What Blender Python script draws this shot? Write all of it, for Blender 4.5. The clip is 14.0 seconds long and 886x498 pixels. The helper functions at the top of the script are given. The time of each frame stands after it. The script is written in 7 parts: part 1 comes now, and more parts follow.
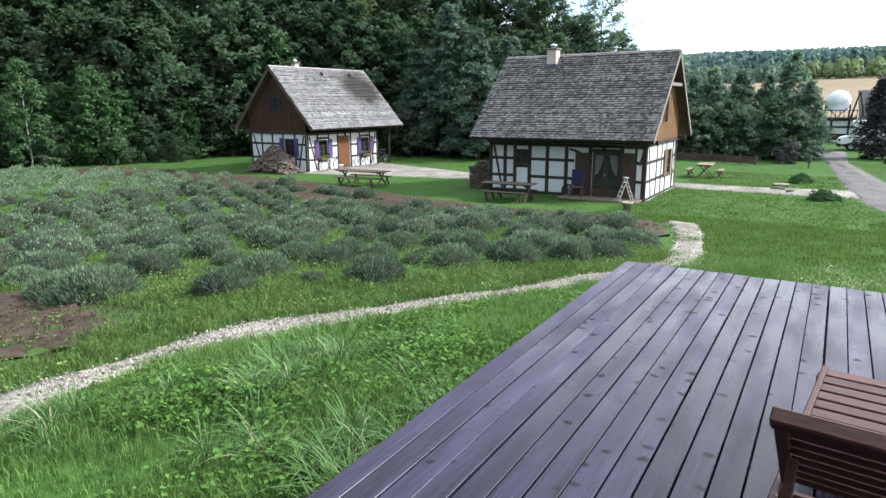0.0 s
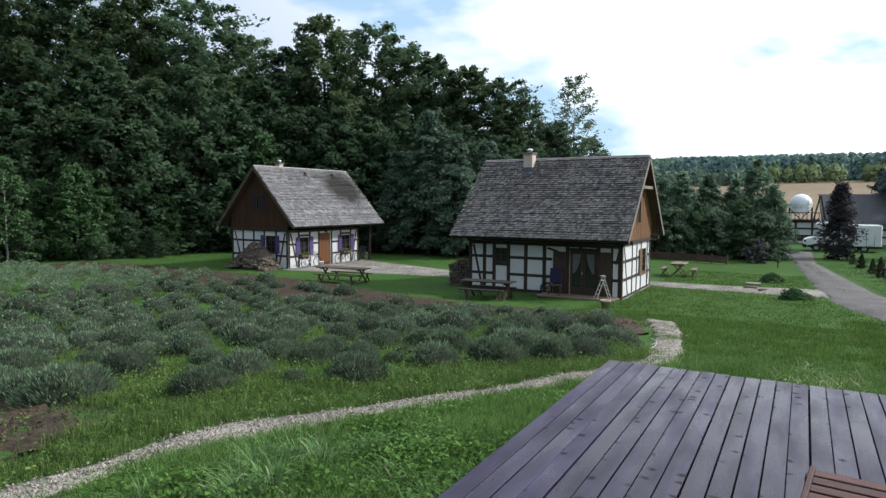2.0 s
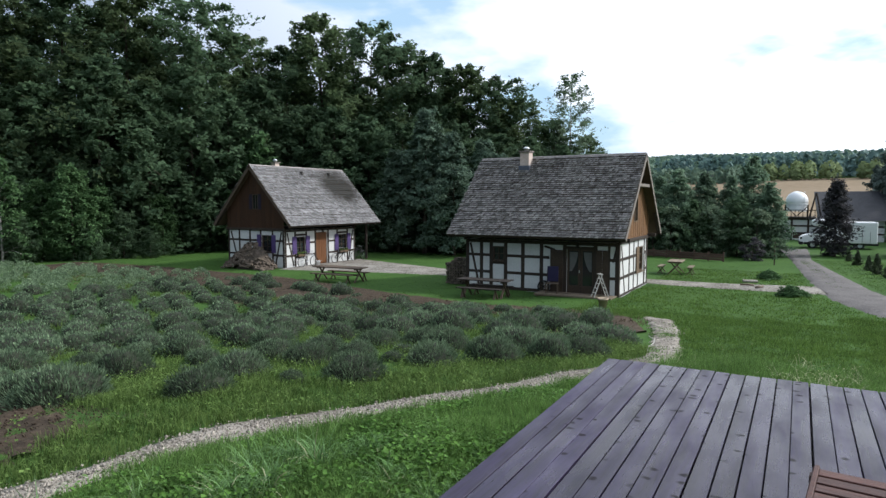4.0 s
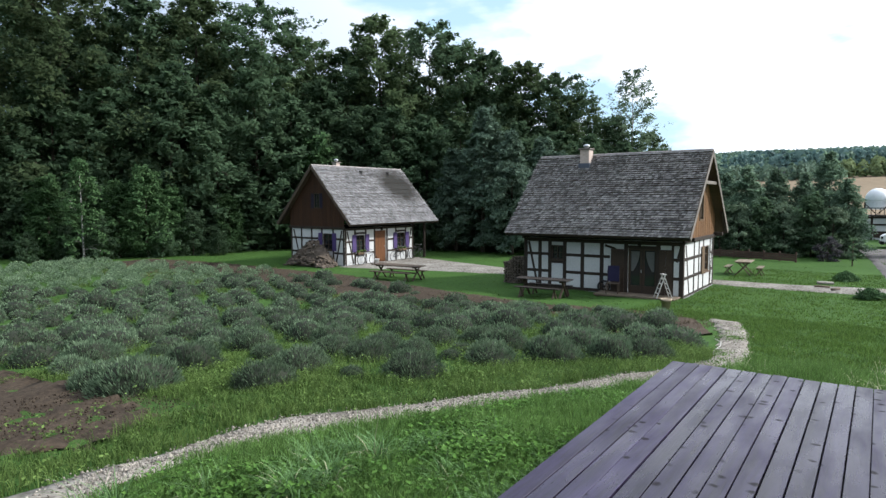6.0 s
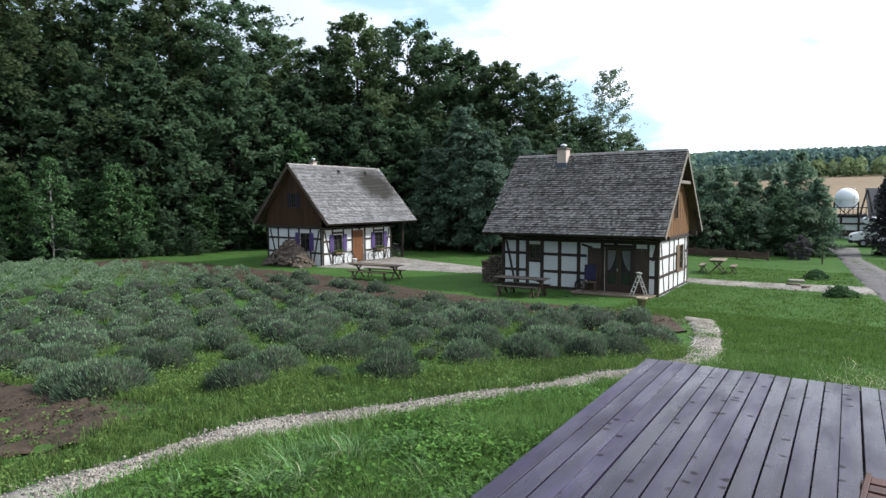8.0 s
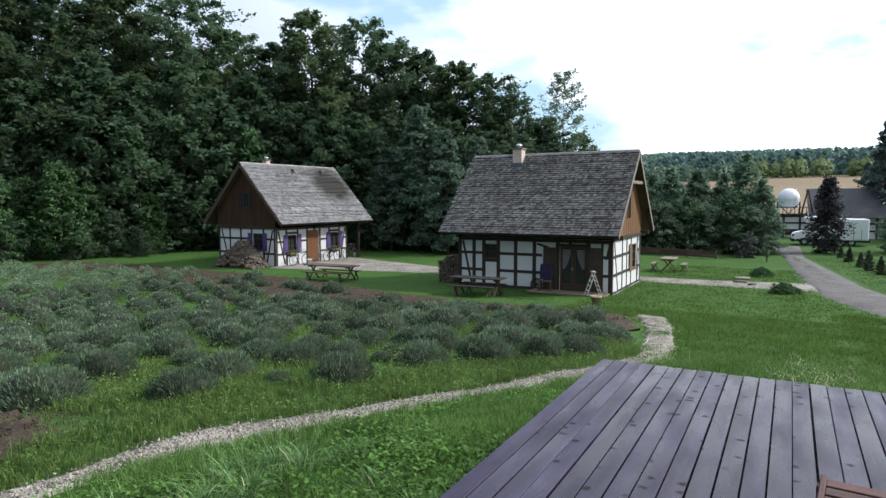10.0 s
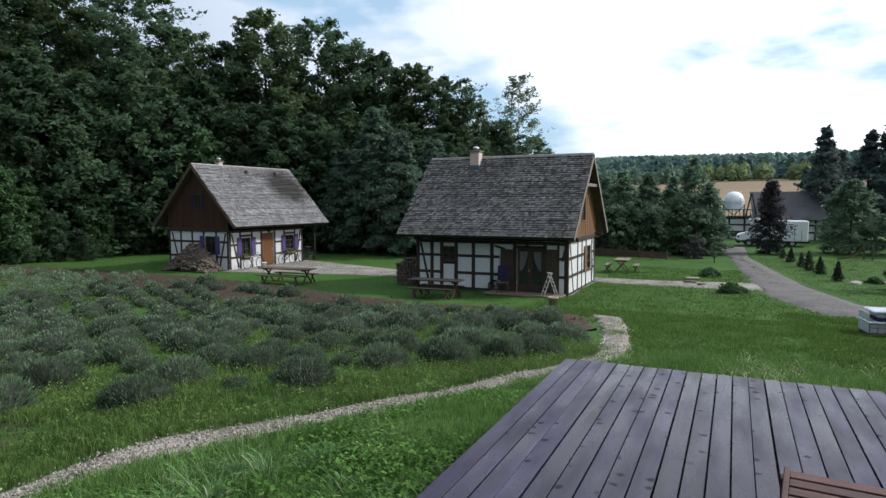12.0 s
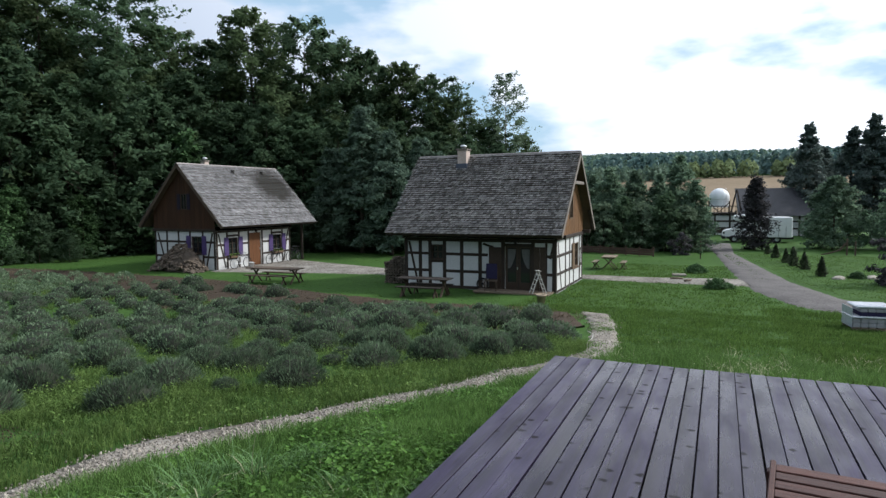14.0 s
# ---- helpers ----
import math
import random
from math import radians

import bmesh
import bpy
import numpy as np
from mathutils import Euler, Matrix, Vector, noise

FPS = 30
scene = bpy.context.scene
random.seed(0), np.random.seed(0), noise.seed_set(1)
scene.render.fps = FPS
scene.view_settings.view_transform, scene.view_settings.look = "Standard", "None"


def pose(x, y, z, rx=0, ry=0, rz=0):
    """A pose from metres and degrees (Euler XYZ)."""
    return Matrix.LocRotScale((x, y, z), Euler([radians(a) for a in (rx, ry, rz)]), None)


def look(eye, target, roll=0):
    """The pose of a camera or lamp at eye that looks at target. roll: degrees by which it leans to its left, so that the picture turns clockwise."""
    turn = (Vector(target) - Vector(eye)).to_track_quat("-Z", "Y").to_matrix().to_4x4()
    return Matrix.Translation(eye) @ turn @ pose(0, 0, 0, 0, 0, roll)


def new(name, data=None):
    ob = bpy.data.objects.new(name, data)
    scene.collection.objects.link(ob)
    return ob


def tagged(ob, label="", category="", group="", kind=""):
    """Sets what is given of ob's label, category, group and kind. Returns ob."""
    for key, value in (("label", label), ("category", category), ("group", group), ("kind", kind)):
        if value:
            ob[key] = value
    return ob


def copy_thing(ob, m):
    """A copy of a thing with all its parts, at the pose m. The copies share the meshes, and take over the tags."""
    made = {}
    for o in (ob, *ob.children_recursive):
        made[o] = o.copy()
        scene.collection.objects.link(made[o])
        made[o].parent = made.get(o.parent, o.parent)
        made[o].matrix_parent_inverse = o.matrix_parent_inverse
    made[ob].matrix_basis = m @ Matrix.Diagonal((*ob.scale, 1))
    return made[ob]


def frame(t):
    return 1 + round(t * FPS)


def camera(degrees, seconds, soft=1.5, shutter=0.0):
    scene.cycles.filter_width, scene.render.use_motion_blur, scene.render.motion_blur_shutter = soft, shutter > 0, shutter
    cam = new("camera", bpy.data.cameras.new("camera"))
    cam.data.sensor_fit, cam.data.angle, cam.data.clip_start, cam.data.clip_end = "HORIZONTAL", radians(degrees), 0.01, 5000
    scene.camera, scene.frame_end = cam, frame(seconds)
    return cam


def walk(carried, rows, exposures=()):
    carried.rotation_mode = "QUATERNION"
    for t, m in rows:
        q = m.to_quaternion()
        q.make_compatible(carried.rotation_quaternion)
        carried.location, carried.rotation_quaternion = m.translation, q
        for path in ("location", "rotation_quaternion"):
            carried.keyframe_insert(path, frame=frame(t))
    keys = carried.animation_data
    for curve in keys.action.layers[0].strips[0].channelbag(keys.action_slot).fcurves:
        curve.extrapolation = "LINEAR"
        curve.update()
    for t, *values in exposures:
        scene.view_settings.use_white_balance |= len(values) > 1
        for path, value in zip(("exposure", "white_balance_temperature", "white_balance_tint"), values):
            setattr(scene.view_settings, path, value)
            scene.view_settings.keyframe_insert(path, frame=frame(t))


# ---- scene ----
cam = camera(70.8, 14.0, soft=1.45, shutter=0.0)
PATH = [
    (0.0, 0.194, -0.085, 1.594, 76.88, 0.39, 31.98),
    (0.5, 0.175, -0.125, 1.619, 85.47, 0.24, 30.48),
    (1.0, 0.167, -0.156, 1.612, 85.70, -0.26, 29.41),
    (1.5, 0.180, -0.188, 1.624, 85.70, 0.26, 29.79),
    (2.0, 0.185, -0.206, 1.629, 85.76, -0.15, 30.07),
    (4.5, 0.144, -0.160, 1.620, 85.61, 0.11, 29.73),
    (5.0, 0.142, -0.162, 1.619, 85.53, 0.32, 31.60),
    (5.5, 0.147, -0.168, 1.621, 85.51, 0.33, 33.54),
    (6.0, 0.138, -0.170, 1.621, 85.54, 0.24, 35.04),
    (6.5, 0.127, -0.154, 1.613, 85.44, 0.29, 34.98),
    (7.0, 0.129, -0.154, 1.611, 85.55, 0.26, 33.57),
    (9.5, 0.168, 0.002, 1.604, 85.44, 0.21, 32.57),
    (10.0, 0.089, 0.039, 1.603, 85.46, 0.18, 29.13),
    (10.5, 0.003, 0.045, 1.590, 85.56, 0.06, 25.74),
    (11.0, 0.001, 0.035, 1.591, 85.47, -0.01, 23.91),
    (11.5, 0.002, 0.030, 1.592, 85.47, 0.05, 23.60),
    (12.0, 0.002, 0.015, 1.594, 85.67, 0.12, 25.08),
    (12.5, 0.002, 0.005, 1.596, 85.70, 0.18, 25.17),
    (13.0, 0.001, 0.017, 1.595, 85.70, 0.42, 24.65),
    (13.5, 0.002, 0.006, 1.596, 85.52, 0.30, 24.16),
    (14.0, -0.000, 0.000, 1.600, 85.51, 0.46, 23.96),
]
walk(cam, [(t, pose(*p)) for t, *p in PATH],
     [(t, e, 5930, 10) for t, e in ((0.0, 0.82), (0.3, 0.64), (0.6, 0.54), (1.0, 0.17), (2.0, -0.08), (4.5, -0.05), (5.5, 0.12), (6.5, 0.22), (9.5, 0.23), (10.2, -0.03), (11.0, -0.2), (14.0, -0.25))])

# ---- world, sun ----
SUN_ELEVATION, SUN_AZIMUTH = 37.0, 53.0      # degrees; azimuth clockwise from +y
world = bpy.data.worlds.new("sky")
scene.world = world
world.use_nodes = True
wn, wl = world.node_tree.nodes, world.node_tree.links
wn.clear()
w_out = wn.new("ShaderNodeOutputWorld")
w_bg = wn.new("ShaderNodeBackground")
w_bg.inputs["Strength"].default_value = 0.15
w_sky = wn.new("ShaderNodeTexSky")
w_sky.sky_type = "NISHITA"
w_sky.sun_disc = False
w_sky.sun_elevation = radians(SUN_ELEVATION)
w_sky.sun_rotation = radians(SUN_AZIMUTH)
w_sky.air_density, w_sky.dust_density = 1.0, 1.5
w_co = wn.new("ShaderNodeTexCoord")
w_map = wn.new("ShaderNodeMapping")
w_map.inputs["Scale"].default_value = (1.0, 1.0, 2.6)
w_map.inputs["Location"].default_value = (0.62, 0.1, 0.42)
w_noise = wn.new("ShaderNodeTexNoise")
w_noise.inputs["Scale"].default_value = 2.6
w_noise.inputs["Detail"].default_value = 7.0
w_noise.inputs["Roughness"].default_value = 0.48
w_ramp = wn.new("ShaderNodeValToRGB")
w_ramp.color_ramp.elements[0].position = 0.405
w_ramp.color_ramp.elements[0].color = (0.0, 0.0, 0.0, 1)
w_ramp.color_ramp.elements[1].position = 0.47
w_mix = wn.new("ShaderNodeMix")
w_mix.data_type = "RGBA"
w_dot = wn.new("ShaderNodeVectorMath")
w_dot.operation = "DOT_PRODUCT"
w_dot.inputs[1].default_value = (math.sin(radians(SUN_AZIMUTH)) * math.cos(radians(SUN_ELEVATION)), math.cos(radians(SUN_AZIMUTH)) * math.cos(radians(SUN_ELEVATION)), math.sin(radians(SUN_ELEVATION)))
w_near = wn.new("ShaderNodeMapRange")
w_near.inputs["From Min"].default_value, w_near.inputs["From Max"].default_value = -0.35, 0.7
w_cloud = wn.new("ShaderNodeMix")
w_cloud.data_type = "RGBA"
w_cloud.inputs["A"].default_value = (2.0, 2.7, 3.7, 1.0)       # grey-blue cloud away from the sun
w_cloud.inputs["B"].default_value = (11.5, 11.5, 11.6, 1.0)    # glaring cloud about the sun
wl.new(w_co.outputs["Generated"], w_dot.inputs[0])
wl.new(w_dot.outputs["Value"], w_near.inputs["Value"])
wl.new(w_near.outputs["Result"], w_cloud.inputs["Factor"])
wl.new(w_cloud.outputs["Result"], w_mix.inputs["B"])
wl.new(w_co.outputs["Generated"], w_map.inputs["Vector"])
wl.new(w_map.outputs["Vector"], w_noise.inputs["Vector"])
wl.new(w_noise.outputs["Fac"], w_ramp.inputs["Fac"])
wl.new(w_ramp.outputs["Color"], w_mix.inputs["Factor"])
w_veil = wn.new("ShaderNodeMix")
w_veil.data_type = "RGBA"
w_veil.inputs["Factor"].default_value = 0.7
w_veil.inputs["B"].default_value = (4.5, 6.1, 7.2, 1.0)        # thin veil of high cloud over the blue
wl.new(w_sky.outputs["Color"], w_veil.inputs["A"])
wl.new(w_veil.outputs["Result"], w_mix.inputs["A"])
w_dim = wn.new("ShaderNodeMapRange")                            # the sky is duller on the side away from the sun
w_dim.inputs["From Min"].default_value, w_dim.inputs["From Max"].default_value = -0.8, -0.1
w_dim.inputs["To Min"].default_value, w_dim.inputs["To Max"].default_value = 0.35, 1.0
w_all = wn.new("ShaderNodeVectorMath")
w_all.operation = "SCALE"
wl.new(w_dot.outputs["Value"], w_dim.inputs["Value"])
wl.new(w_mix.outputs["Result"], w_all.inputs[0])
wl.new(w_dim.outputs["Result"], w_all.inputs["Scale"])
wl.new(w_all.outputs["Vector"], w_bg.inputs["Color"])
wl.new(w_bg.outputs["Background"], w_out.inputs["Surface"])

sun = new("sun", bpy.data.lights.new("sun", "SUN"))
sun.data.energy, sun.data.angle, sun.data.color = 4.8, radians(5.0), (1.0, 0.95, 0.86)
sa, se = radians(SUN_AZIMUTH), radians(SUN_ELEVATION)
sun.matrix_world = look((60 * math.sin(sa) * math.cos(se), 60 * math.cos(sa) * math.cos(se), 60 * math.sin(se)), (0, 0, 0))
scene.view_settings.exposure = 0.0


# ---- materials ----
def material(name, dark, light, scale=4.0, rough=0.8, bump=0.15, fine=40.0, stretch=(1, 1, 1), metal=0.0, vary=0.0,
             island=0.0, spec=0.3, coords="Object", blotch=0.35, low=0.3, high=0.7):
    """Two colours mixed by coarse and fine noise; vary: by object; island: by loose piece."""
    m = bpy.data.materials.new(name)
    m.use_nodes = True
    n, l = m.node_tree.nodes, m.node_tree.links
    b = n["Principled BSDF"]
    b.inputs["Roughness"].default_value, b.inputs["Metallic"].default_value = rough, metal
    b.inputs["Specular IOR Level"].default_value = spec
    co, mp = n.new("ShaderNodeTexCoord"), n.new("ShaderNodeMapping")
    mp.inputs["Scale"].default_value = stretch
    l.new(co.outputs[coords], mp.inputs["Vector"])
    big, small = n.new("ShaderNodeTexNoise"), n.new("ShaderNodeTexNoise")
    big.inputs["Scale"].default_value, small.inputs["Scale"].default_value = scale, fine
    big.inputs["Detail"].default_value, small.inputs["Detail"].default_value = 4.0, 5.0
    mixn = n.new("ShaderNodeMix")
    mixn.inputs["Factor"].default_value = 1 - blotch
    for tex in (big, small):
        l.new(mp.outputs["Vector"], tex.inputs["Vector"])
    l.new(big.outputs["Fac"], mixn.inputs["A"])
    l.new(small.outputs["Fac"], mixn.inputs["B"])
    ramp = n.new("ShaderNodeValToRGB")
    ramp.color_ramp.elements[0].position, ramp.color_ramp.elements[1].position = low, high
    ramp.color_ramp.elements[0].color, ramp.color_ramp.elements[1].color = (*dark, 1), (*light, 1)
    l.new(mixn.outputs["Result"], ramp.inputs["Fac"])
    colour = ramp.outputs["Color"]
    for amount, node, socket in ((vary, "ShaderNodeObjectInfo", "Random"), (island, "ShaderNodeNewGeometry", "Random Per Island")):
        if amount:
            src, rng, hsv = n.new(node), n.new("ShaderNodeMapRange"), n.new("ShaderNodeHueSaturation")
            rng.inputs["To Min"].default_value, rng.inputs["To Max"].default_value = 1 - amount, 1 + amount
            l.new(src.outputs[socket], rng.inputs["Value"])
            l.new(rng.outputs["Result"], hsv.inputs["Value"])
            l.new(colour, hsv.inputs["Color"])
            colour = hsv.outputs["Color"]
    l.new(colour, b.inputs["Base Color"])
    if bump:
        bn = n.new("ShaderNodeBump")
        bn.inputs["Strength"].default_value, bn.inputs["Distance"].default_value = bump, 0.02
        l.new(small.outputs["Fac"], bn.inputs["Height"])
        l.new(bn.outputs["Normal"], b.inputs["Normal"])
    return m


def leafy(name, dark, light, island=0.35, vary=0.15, through_light=0.25, rough=0.6):
    """Foliage: colour by leaf and by plant, some light passing through."""
    m = material(name, dark, light, scale=0.6, fine=6.0, rough=rough, bump=0, island=island, vary=vary, spec=0.06)
    n, l = m.node_tree.nodes, m.node_tree.links
    b, out = n["Principled BSDF"], n["Material Output"]
    tr, mx = n.new("ShaderNodeBsdfTranslucent"), n.new("ShaderNodeMixShader")
    mx.inputs["Fac"].default_value = through_light
    l.new(b.inputs["Base Color"].links[0].from_socket, tr.inputs["Color"])
    l.new(b.outputs["BSDF"], mx.inputs[1])
    l.new(tr.outputs["BSDF"], mx.inputs[2])
    l.new(mx.outputs["Shader"], out.inputs["Surface"])
    return m


M_GRASS = material("meadow_grass", (0.022, 0.054, 0.010), (0.058, 0.116, 0.024), scale=0.45, fine=7.0, rough=0.9, bump=0.6, spec=0.1)
M_BLADE = leafy("grass_blade", (0.062, 0.118, 0.030), (0.162, 0.270, 0.076), island=0.5, through_light=0.35, rough=0.45)
M_LAWN = leafy("lawn_blade", (0.048, 0.092, 0.020), (0.118, 0.188, 0.046), island=0.5, through_light=0.4)
M_LONG = leafy("long_grass_blade", (0.066, 0.132, 0.044), (0.175, 0.285, 0.116), island=0.5, through_light=0.3, rough=0.35)
M_WEED = leafy("weed_leaf", (0.056, 0.102, 0.026), (0.152, 0.220, 0.062), island=0.45, through_light=0.35)
M_HERB = leafy("herb_leaf", (0.046, 0.106, 0.020), (0.130, 0.246, 0.052), island=0.5, through_light=0.3, rough=0.4)
M_STRAW = leafy("straw_blade", (0.22, 0.22, 0.12), (0.46, 0.45, 0.30), island=0.3, through_light=0.2)
M_SOIL = material("dry_soil", (0.020, 0.015, 0.011), (0.080, 0.060, 0.043), scale=1.5, fine=14.0, rough=0.95, bump=1.0, spec=0.1)
M_GRAVEL = material("pale_gravel", (0.085, 0.075, 0.060), (0.310, 0.288, 0.255), scale=0.9, fine=9.0, rough=0.95, bump=1.0, spec=0.1, low=0.38, high=0.62)
M_PATH = material("trodden_gravel", (0.070, 0.058, 0.044), (0.320, 0.290, 0.250), scale=1.6, fine=15.0, rough=0.95, bump=1.0, spec=0.1, low=0.34, high=0.60, blotch=0.5)
M_STONE = material("path_stone", (0.125, 0.110, 0.090), (0.350, 0.315, 0.270), scale=3, fine=30.0, rough=0.9, bump=0.4, island=0.55)
M_ROAD = material("gravel_road", (0.070, 0.064, 0.062), (0.175, 0.162, 0.156), scale=1.1, fine=12.0, rough=0.95, bump=0.8, spec=0.1)
M_PLANK = material("stained_plank", (0.009, 0.006, 0.012), (0.035, 0.027, 0.060), scale=1.3, fine=9.0, rough=0.33, bump=0.15, stretch=(6, 0.42, 6), vary=0.36, spec=0.30, blotch=0.5, low=0.36, high=0.66)


def plank_wear():
    """Each plank has a grain of its own, dark knots, and patches where the stain has worn dull or stayed glossy."""
    n, l = M_PLANK.node_tree.nodes, M_PLANK.node_tree.links
    b = n["Principled BSDF"]
    mapping = next(x for x in n if x.type == "MAPPING")
    tc = next(x for x in n if x.type == "TEX_COORD")
    grain = next(x for x in n if x.type == "TEX_NOISE" and x.inputs["Scale"].default_value > 5)
    info, shift, plus = n.new("ShaderNodeObjectInfo"), n.new("ShaderNodeMath"), n.new("ShaderNodeVectorMath")
    shift.operation, shift.inputs[1].default_value = "MULTIPLY", 61.0
    l.new(info.outputs["Random"], shift.inputs[0])
    l.new(tc.outputs["Object"], plus.inputs[0])
    l.new(shift.outputs["Value"], plus.inputs[1])
    l.new(plus.outputs["Vector"], mapping.inputs["Vector"])
    # knots: some cells of a stretched pattern
    kmap, cells, near, some, knot = (n.new(k) for k in ("ShaderNodeMapping", "ShaderNodeTexVoronoi", "ShaderNodeMapRange", "ShaderNodeMapRange", "ShaderNodeMath"))
    kmap.inputs["Scale"].default_value = (4.6, 6.2, 1.0)
    cells.voronoi_dimensions = "2D"
    cells.inputs["Scale"].default_value = 1.0
    near.inputs["From Min"].default_value, near.inputs["From Max"].default_value = 0.17, 0.07
    some.inputs["From Min"].default_value, some.inputs["From Max"].default_value = 0.50, 0.75
    knot.operation = "MULTIPLY"
    sep = n.new("ShaderNodeSeparateColor")
    bend, bent = n.new("ShaderNodeTexNoise"), n.new("ShaderNodeVectorMath")
    bend.inputs["Scale"].default_value = 14.0
    bent.operation = "MULTIPLY_ADD"
    bent.inputs[1].default_value = (0.07, 0.05, 0.0)
    l.new(plus.outputs["Vector"], bend.inputs["Vector"])
    l.new(bend.outputs["Color"], bent.inputs[0])
    l.new(plus.outputs["Vector"], bent.inputs[2])
    l.new(bent.outputs["Vector"], kmap.inputs["Vector"])
    l.new(kmap.outputs["Vector"], cells.inputs["Vector"])
    l.new(cells.outputs["Distance"], near.inputs["Value"])
    l.new(cells.outputs["Color"], sep.inputs["Color"])
    l.new(sep.outputs["Red"], some.inputs["Value"])
    l.new(near.outputs["Result"], knot.inputs[0])
    l.new(some.outputs["Result"], knot.inputs[1])
    mix = n.new("ShaderNodeMix")
    mix.data_type = "RGBA"
    mix.inputs["B"].default_value = (0.005, 0.003, 0.004, 1)
    l.new(knot.outputs["Value"], mix.inputs["Factor"])
    l.new(b.inputs["Base Color"].links[0].from_socket, mix.inputs["A"])
    l.new(mix.outputs["Result"], b.inputs["Base Color"])
    # gloss: by plank, by grain, by worn patch, dull on knots
    patch, pmap = n.new("ShaderNodeTexNoise"), n.new("ShaderNodeMapping")
    pmap.inputs["Scale"].default_value = (3.0, 0.9, 3.0)
    patch.inputs["Scale"].default_value, patch.inputs["Detail"].default_value = 1.6, 4.0
    l.new(plus.outputs["Vector"], pmap.inputs["Vector"])
    l.new(pmap.outputs["Vector"], patch.inputs["Vector"])
    total = None
    for src, low, high in ((info.outputs["Random"], 0.02, 0.14), (grain.outputs["Fac"], 0.04, 0.24), (patch.outputs["Fac"], -0.30, 0.55), (knot.outputs["Value"], 0.0, 0.35)):
        span = n.new("ShaderNodeMapRange")
        span.inputs["To Min"].default_value, span.inputs["To Max"].default_value = low, high
        l.new(src, span.inputs["Value"])
        if total is None:
            total = span.outputs["Result"]
        else:
            add = n.new("ShaderNodeMath")
            l.new(total, add.inputs[0])
            l.new(span.outputs["Result"], add.inputs[1])
            total = add.outputs["Value"]
    l.new(total, b.inputs["Roughness"])


plank_wear()
# joist wood; this near-black also stands for shade under the plank gaps
M_UNDER = material("joist_and_shade_black", (0.012, 0.010, 0.009), (0.03, 0.025, 0.022), scale=4, rough=0.9)
M_CONE = leafy("cone_evergreen", (0.034, 0.046, 0.026), (0.080, 0.098, 0.056), vary=0.2, through_light=0.2)
M_NAIL = material("rusty_nail", (0.012, 0.009, 0.010), (0.03, 0.024, 0.026), scale=60, rough=0.6, metal=0.2, bump=0)
M_PLASTER = material("white_plaster", (0.44, 0.44, 0.43), (0.61, 0.607, 0.59), scale=1.2, fine=18, rough=0.9, bump=0.15)
M_TIMBER = material("tarred_timber", (0.012, 0.009, 0.007), (0.055, 0.040, 0.030), scale=3, fine=25, rough=0.8, bump=0.4, stretch=(3, 3, 0.5))
M_BOARD = material("brown_boarding", (0.075, 0.035, 0.012), (0.19, 0.095, 0.035), scale=2, fine=18, rough=0.7, bump=0.3, stretch=(4, 4, 0.4), vary=0.15)
M_BOARD_DARK = material("dark_brown_boarding", (0.024, 0.010, 0.005), (0.062, 0.027, 0.011), scale=2, fine=18, rough=0.75, bump=0.3, stretch=(4, 4, 0.4), vary=0.15)
M_SHINGLE = material("weathered_shingle", (0.160, 0.145, 0.136), (0.430, 0.390, 0.365), scale=0.8, fine=16, rough=0.85, bump=0.5, island=0.55, blotch=0.4)
M_SHINGLE_PALE = material("pale_grey_shingle", (0.140, 0.138, 0.142), (0.310, 0.302, 0.304), scale=0.8, fine=16, rough=0.85, bump=0.5, island=0.42, blotch=0.5)
M_ROOFDECK = material("roof_underside", (0.05, 0.035, 0.022), (0.12, 0.085, 0.055), scale=2, fine=20, rough=0.9)
M_VERGE = material("verge_board", (0.10, 0.085, 0.07), (0.24, 0.21, 0.18), scale=2, fine=20, rough=0.8, stretch=(4, 4, 4))
M_PURPLE = material("purple_paint", (0.045, 0.028, 0.095), (0.085, 0.055, 0.160), scale=2, fine=25, rough=0.55, bump=0.1)
M_GLASS = material("window_glass", (0.012, 0.014, 0.016), (0.025, 0.028, 0.03), scale=1, rough=0.06, bump=0, spec=0.6)
M_DOOR = material("brown_door", (0.090, 0.036, 0.013), (0.17, 0.072, 0.027), scale=2, fine=20, rough=0.6, stretch=(4, 4, 0.5))
M_FRAME = material("window_frame", (0.070, 0.045, 0.025), (0.150, 0.100, 0.060), scale=3, fine=20, rough=0.7)
M_DARKDOOR = material("dark_door_wood", (0.026, 0.017, 0.011), (0.066, 0.044, 0.029), scale=2, fine=20, rough=0.6)
M_CHIMNEY = material("chimney_render", (0.40, 0.31, 0.26), (0.58, 0.48, 0.42), scale=3, fine=25, rough=0.9, bump=0.3)
M_LEAD = material("lead_flashing", (0.07, 0.075, 0.10), (0.14, 0.15, 0.19), scale=3, rough=0.5, metal=0.4)
M_METAL = material("galvanised_metal", (0.45, 0.46, 0.48), (0.68, 0.69, 0.71), scale=4, rough=0.35, metal=0.8, bump=0)
M_WOOD = material("grey_outdoor_wood", (0.10, 0.075, 0.05), (0.24, 0.19, 0.135), scale=3, fine=22, rough=0.8, stretch=(1, 1, 1), vary=0.15)
M_DARKWOOD = material("dark_outdoor_wood", (0.045, 0.032, 0.022), (0.12, 0.085, 0.06), scale=3, fine=22, rough=0.8, vary=0.15)
# darker copy of the outdoor wood, with the cottage's shade in its colour
M_SHADEDTABLE = material("shaded_outdoor_wood", (0.018, 0.015, 0.013), (0.050, 0.042, 0.036), scale=3, fine=22, rough=0.85, vary=0.15, spec=0.15)
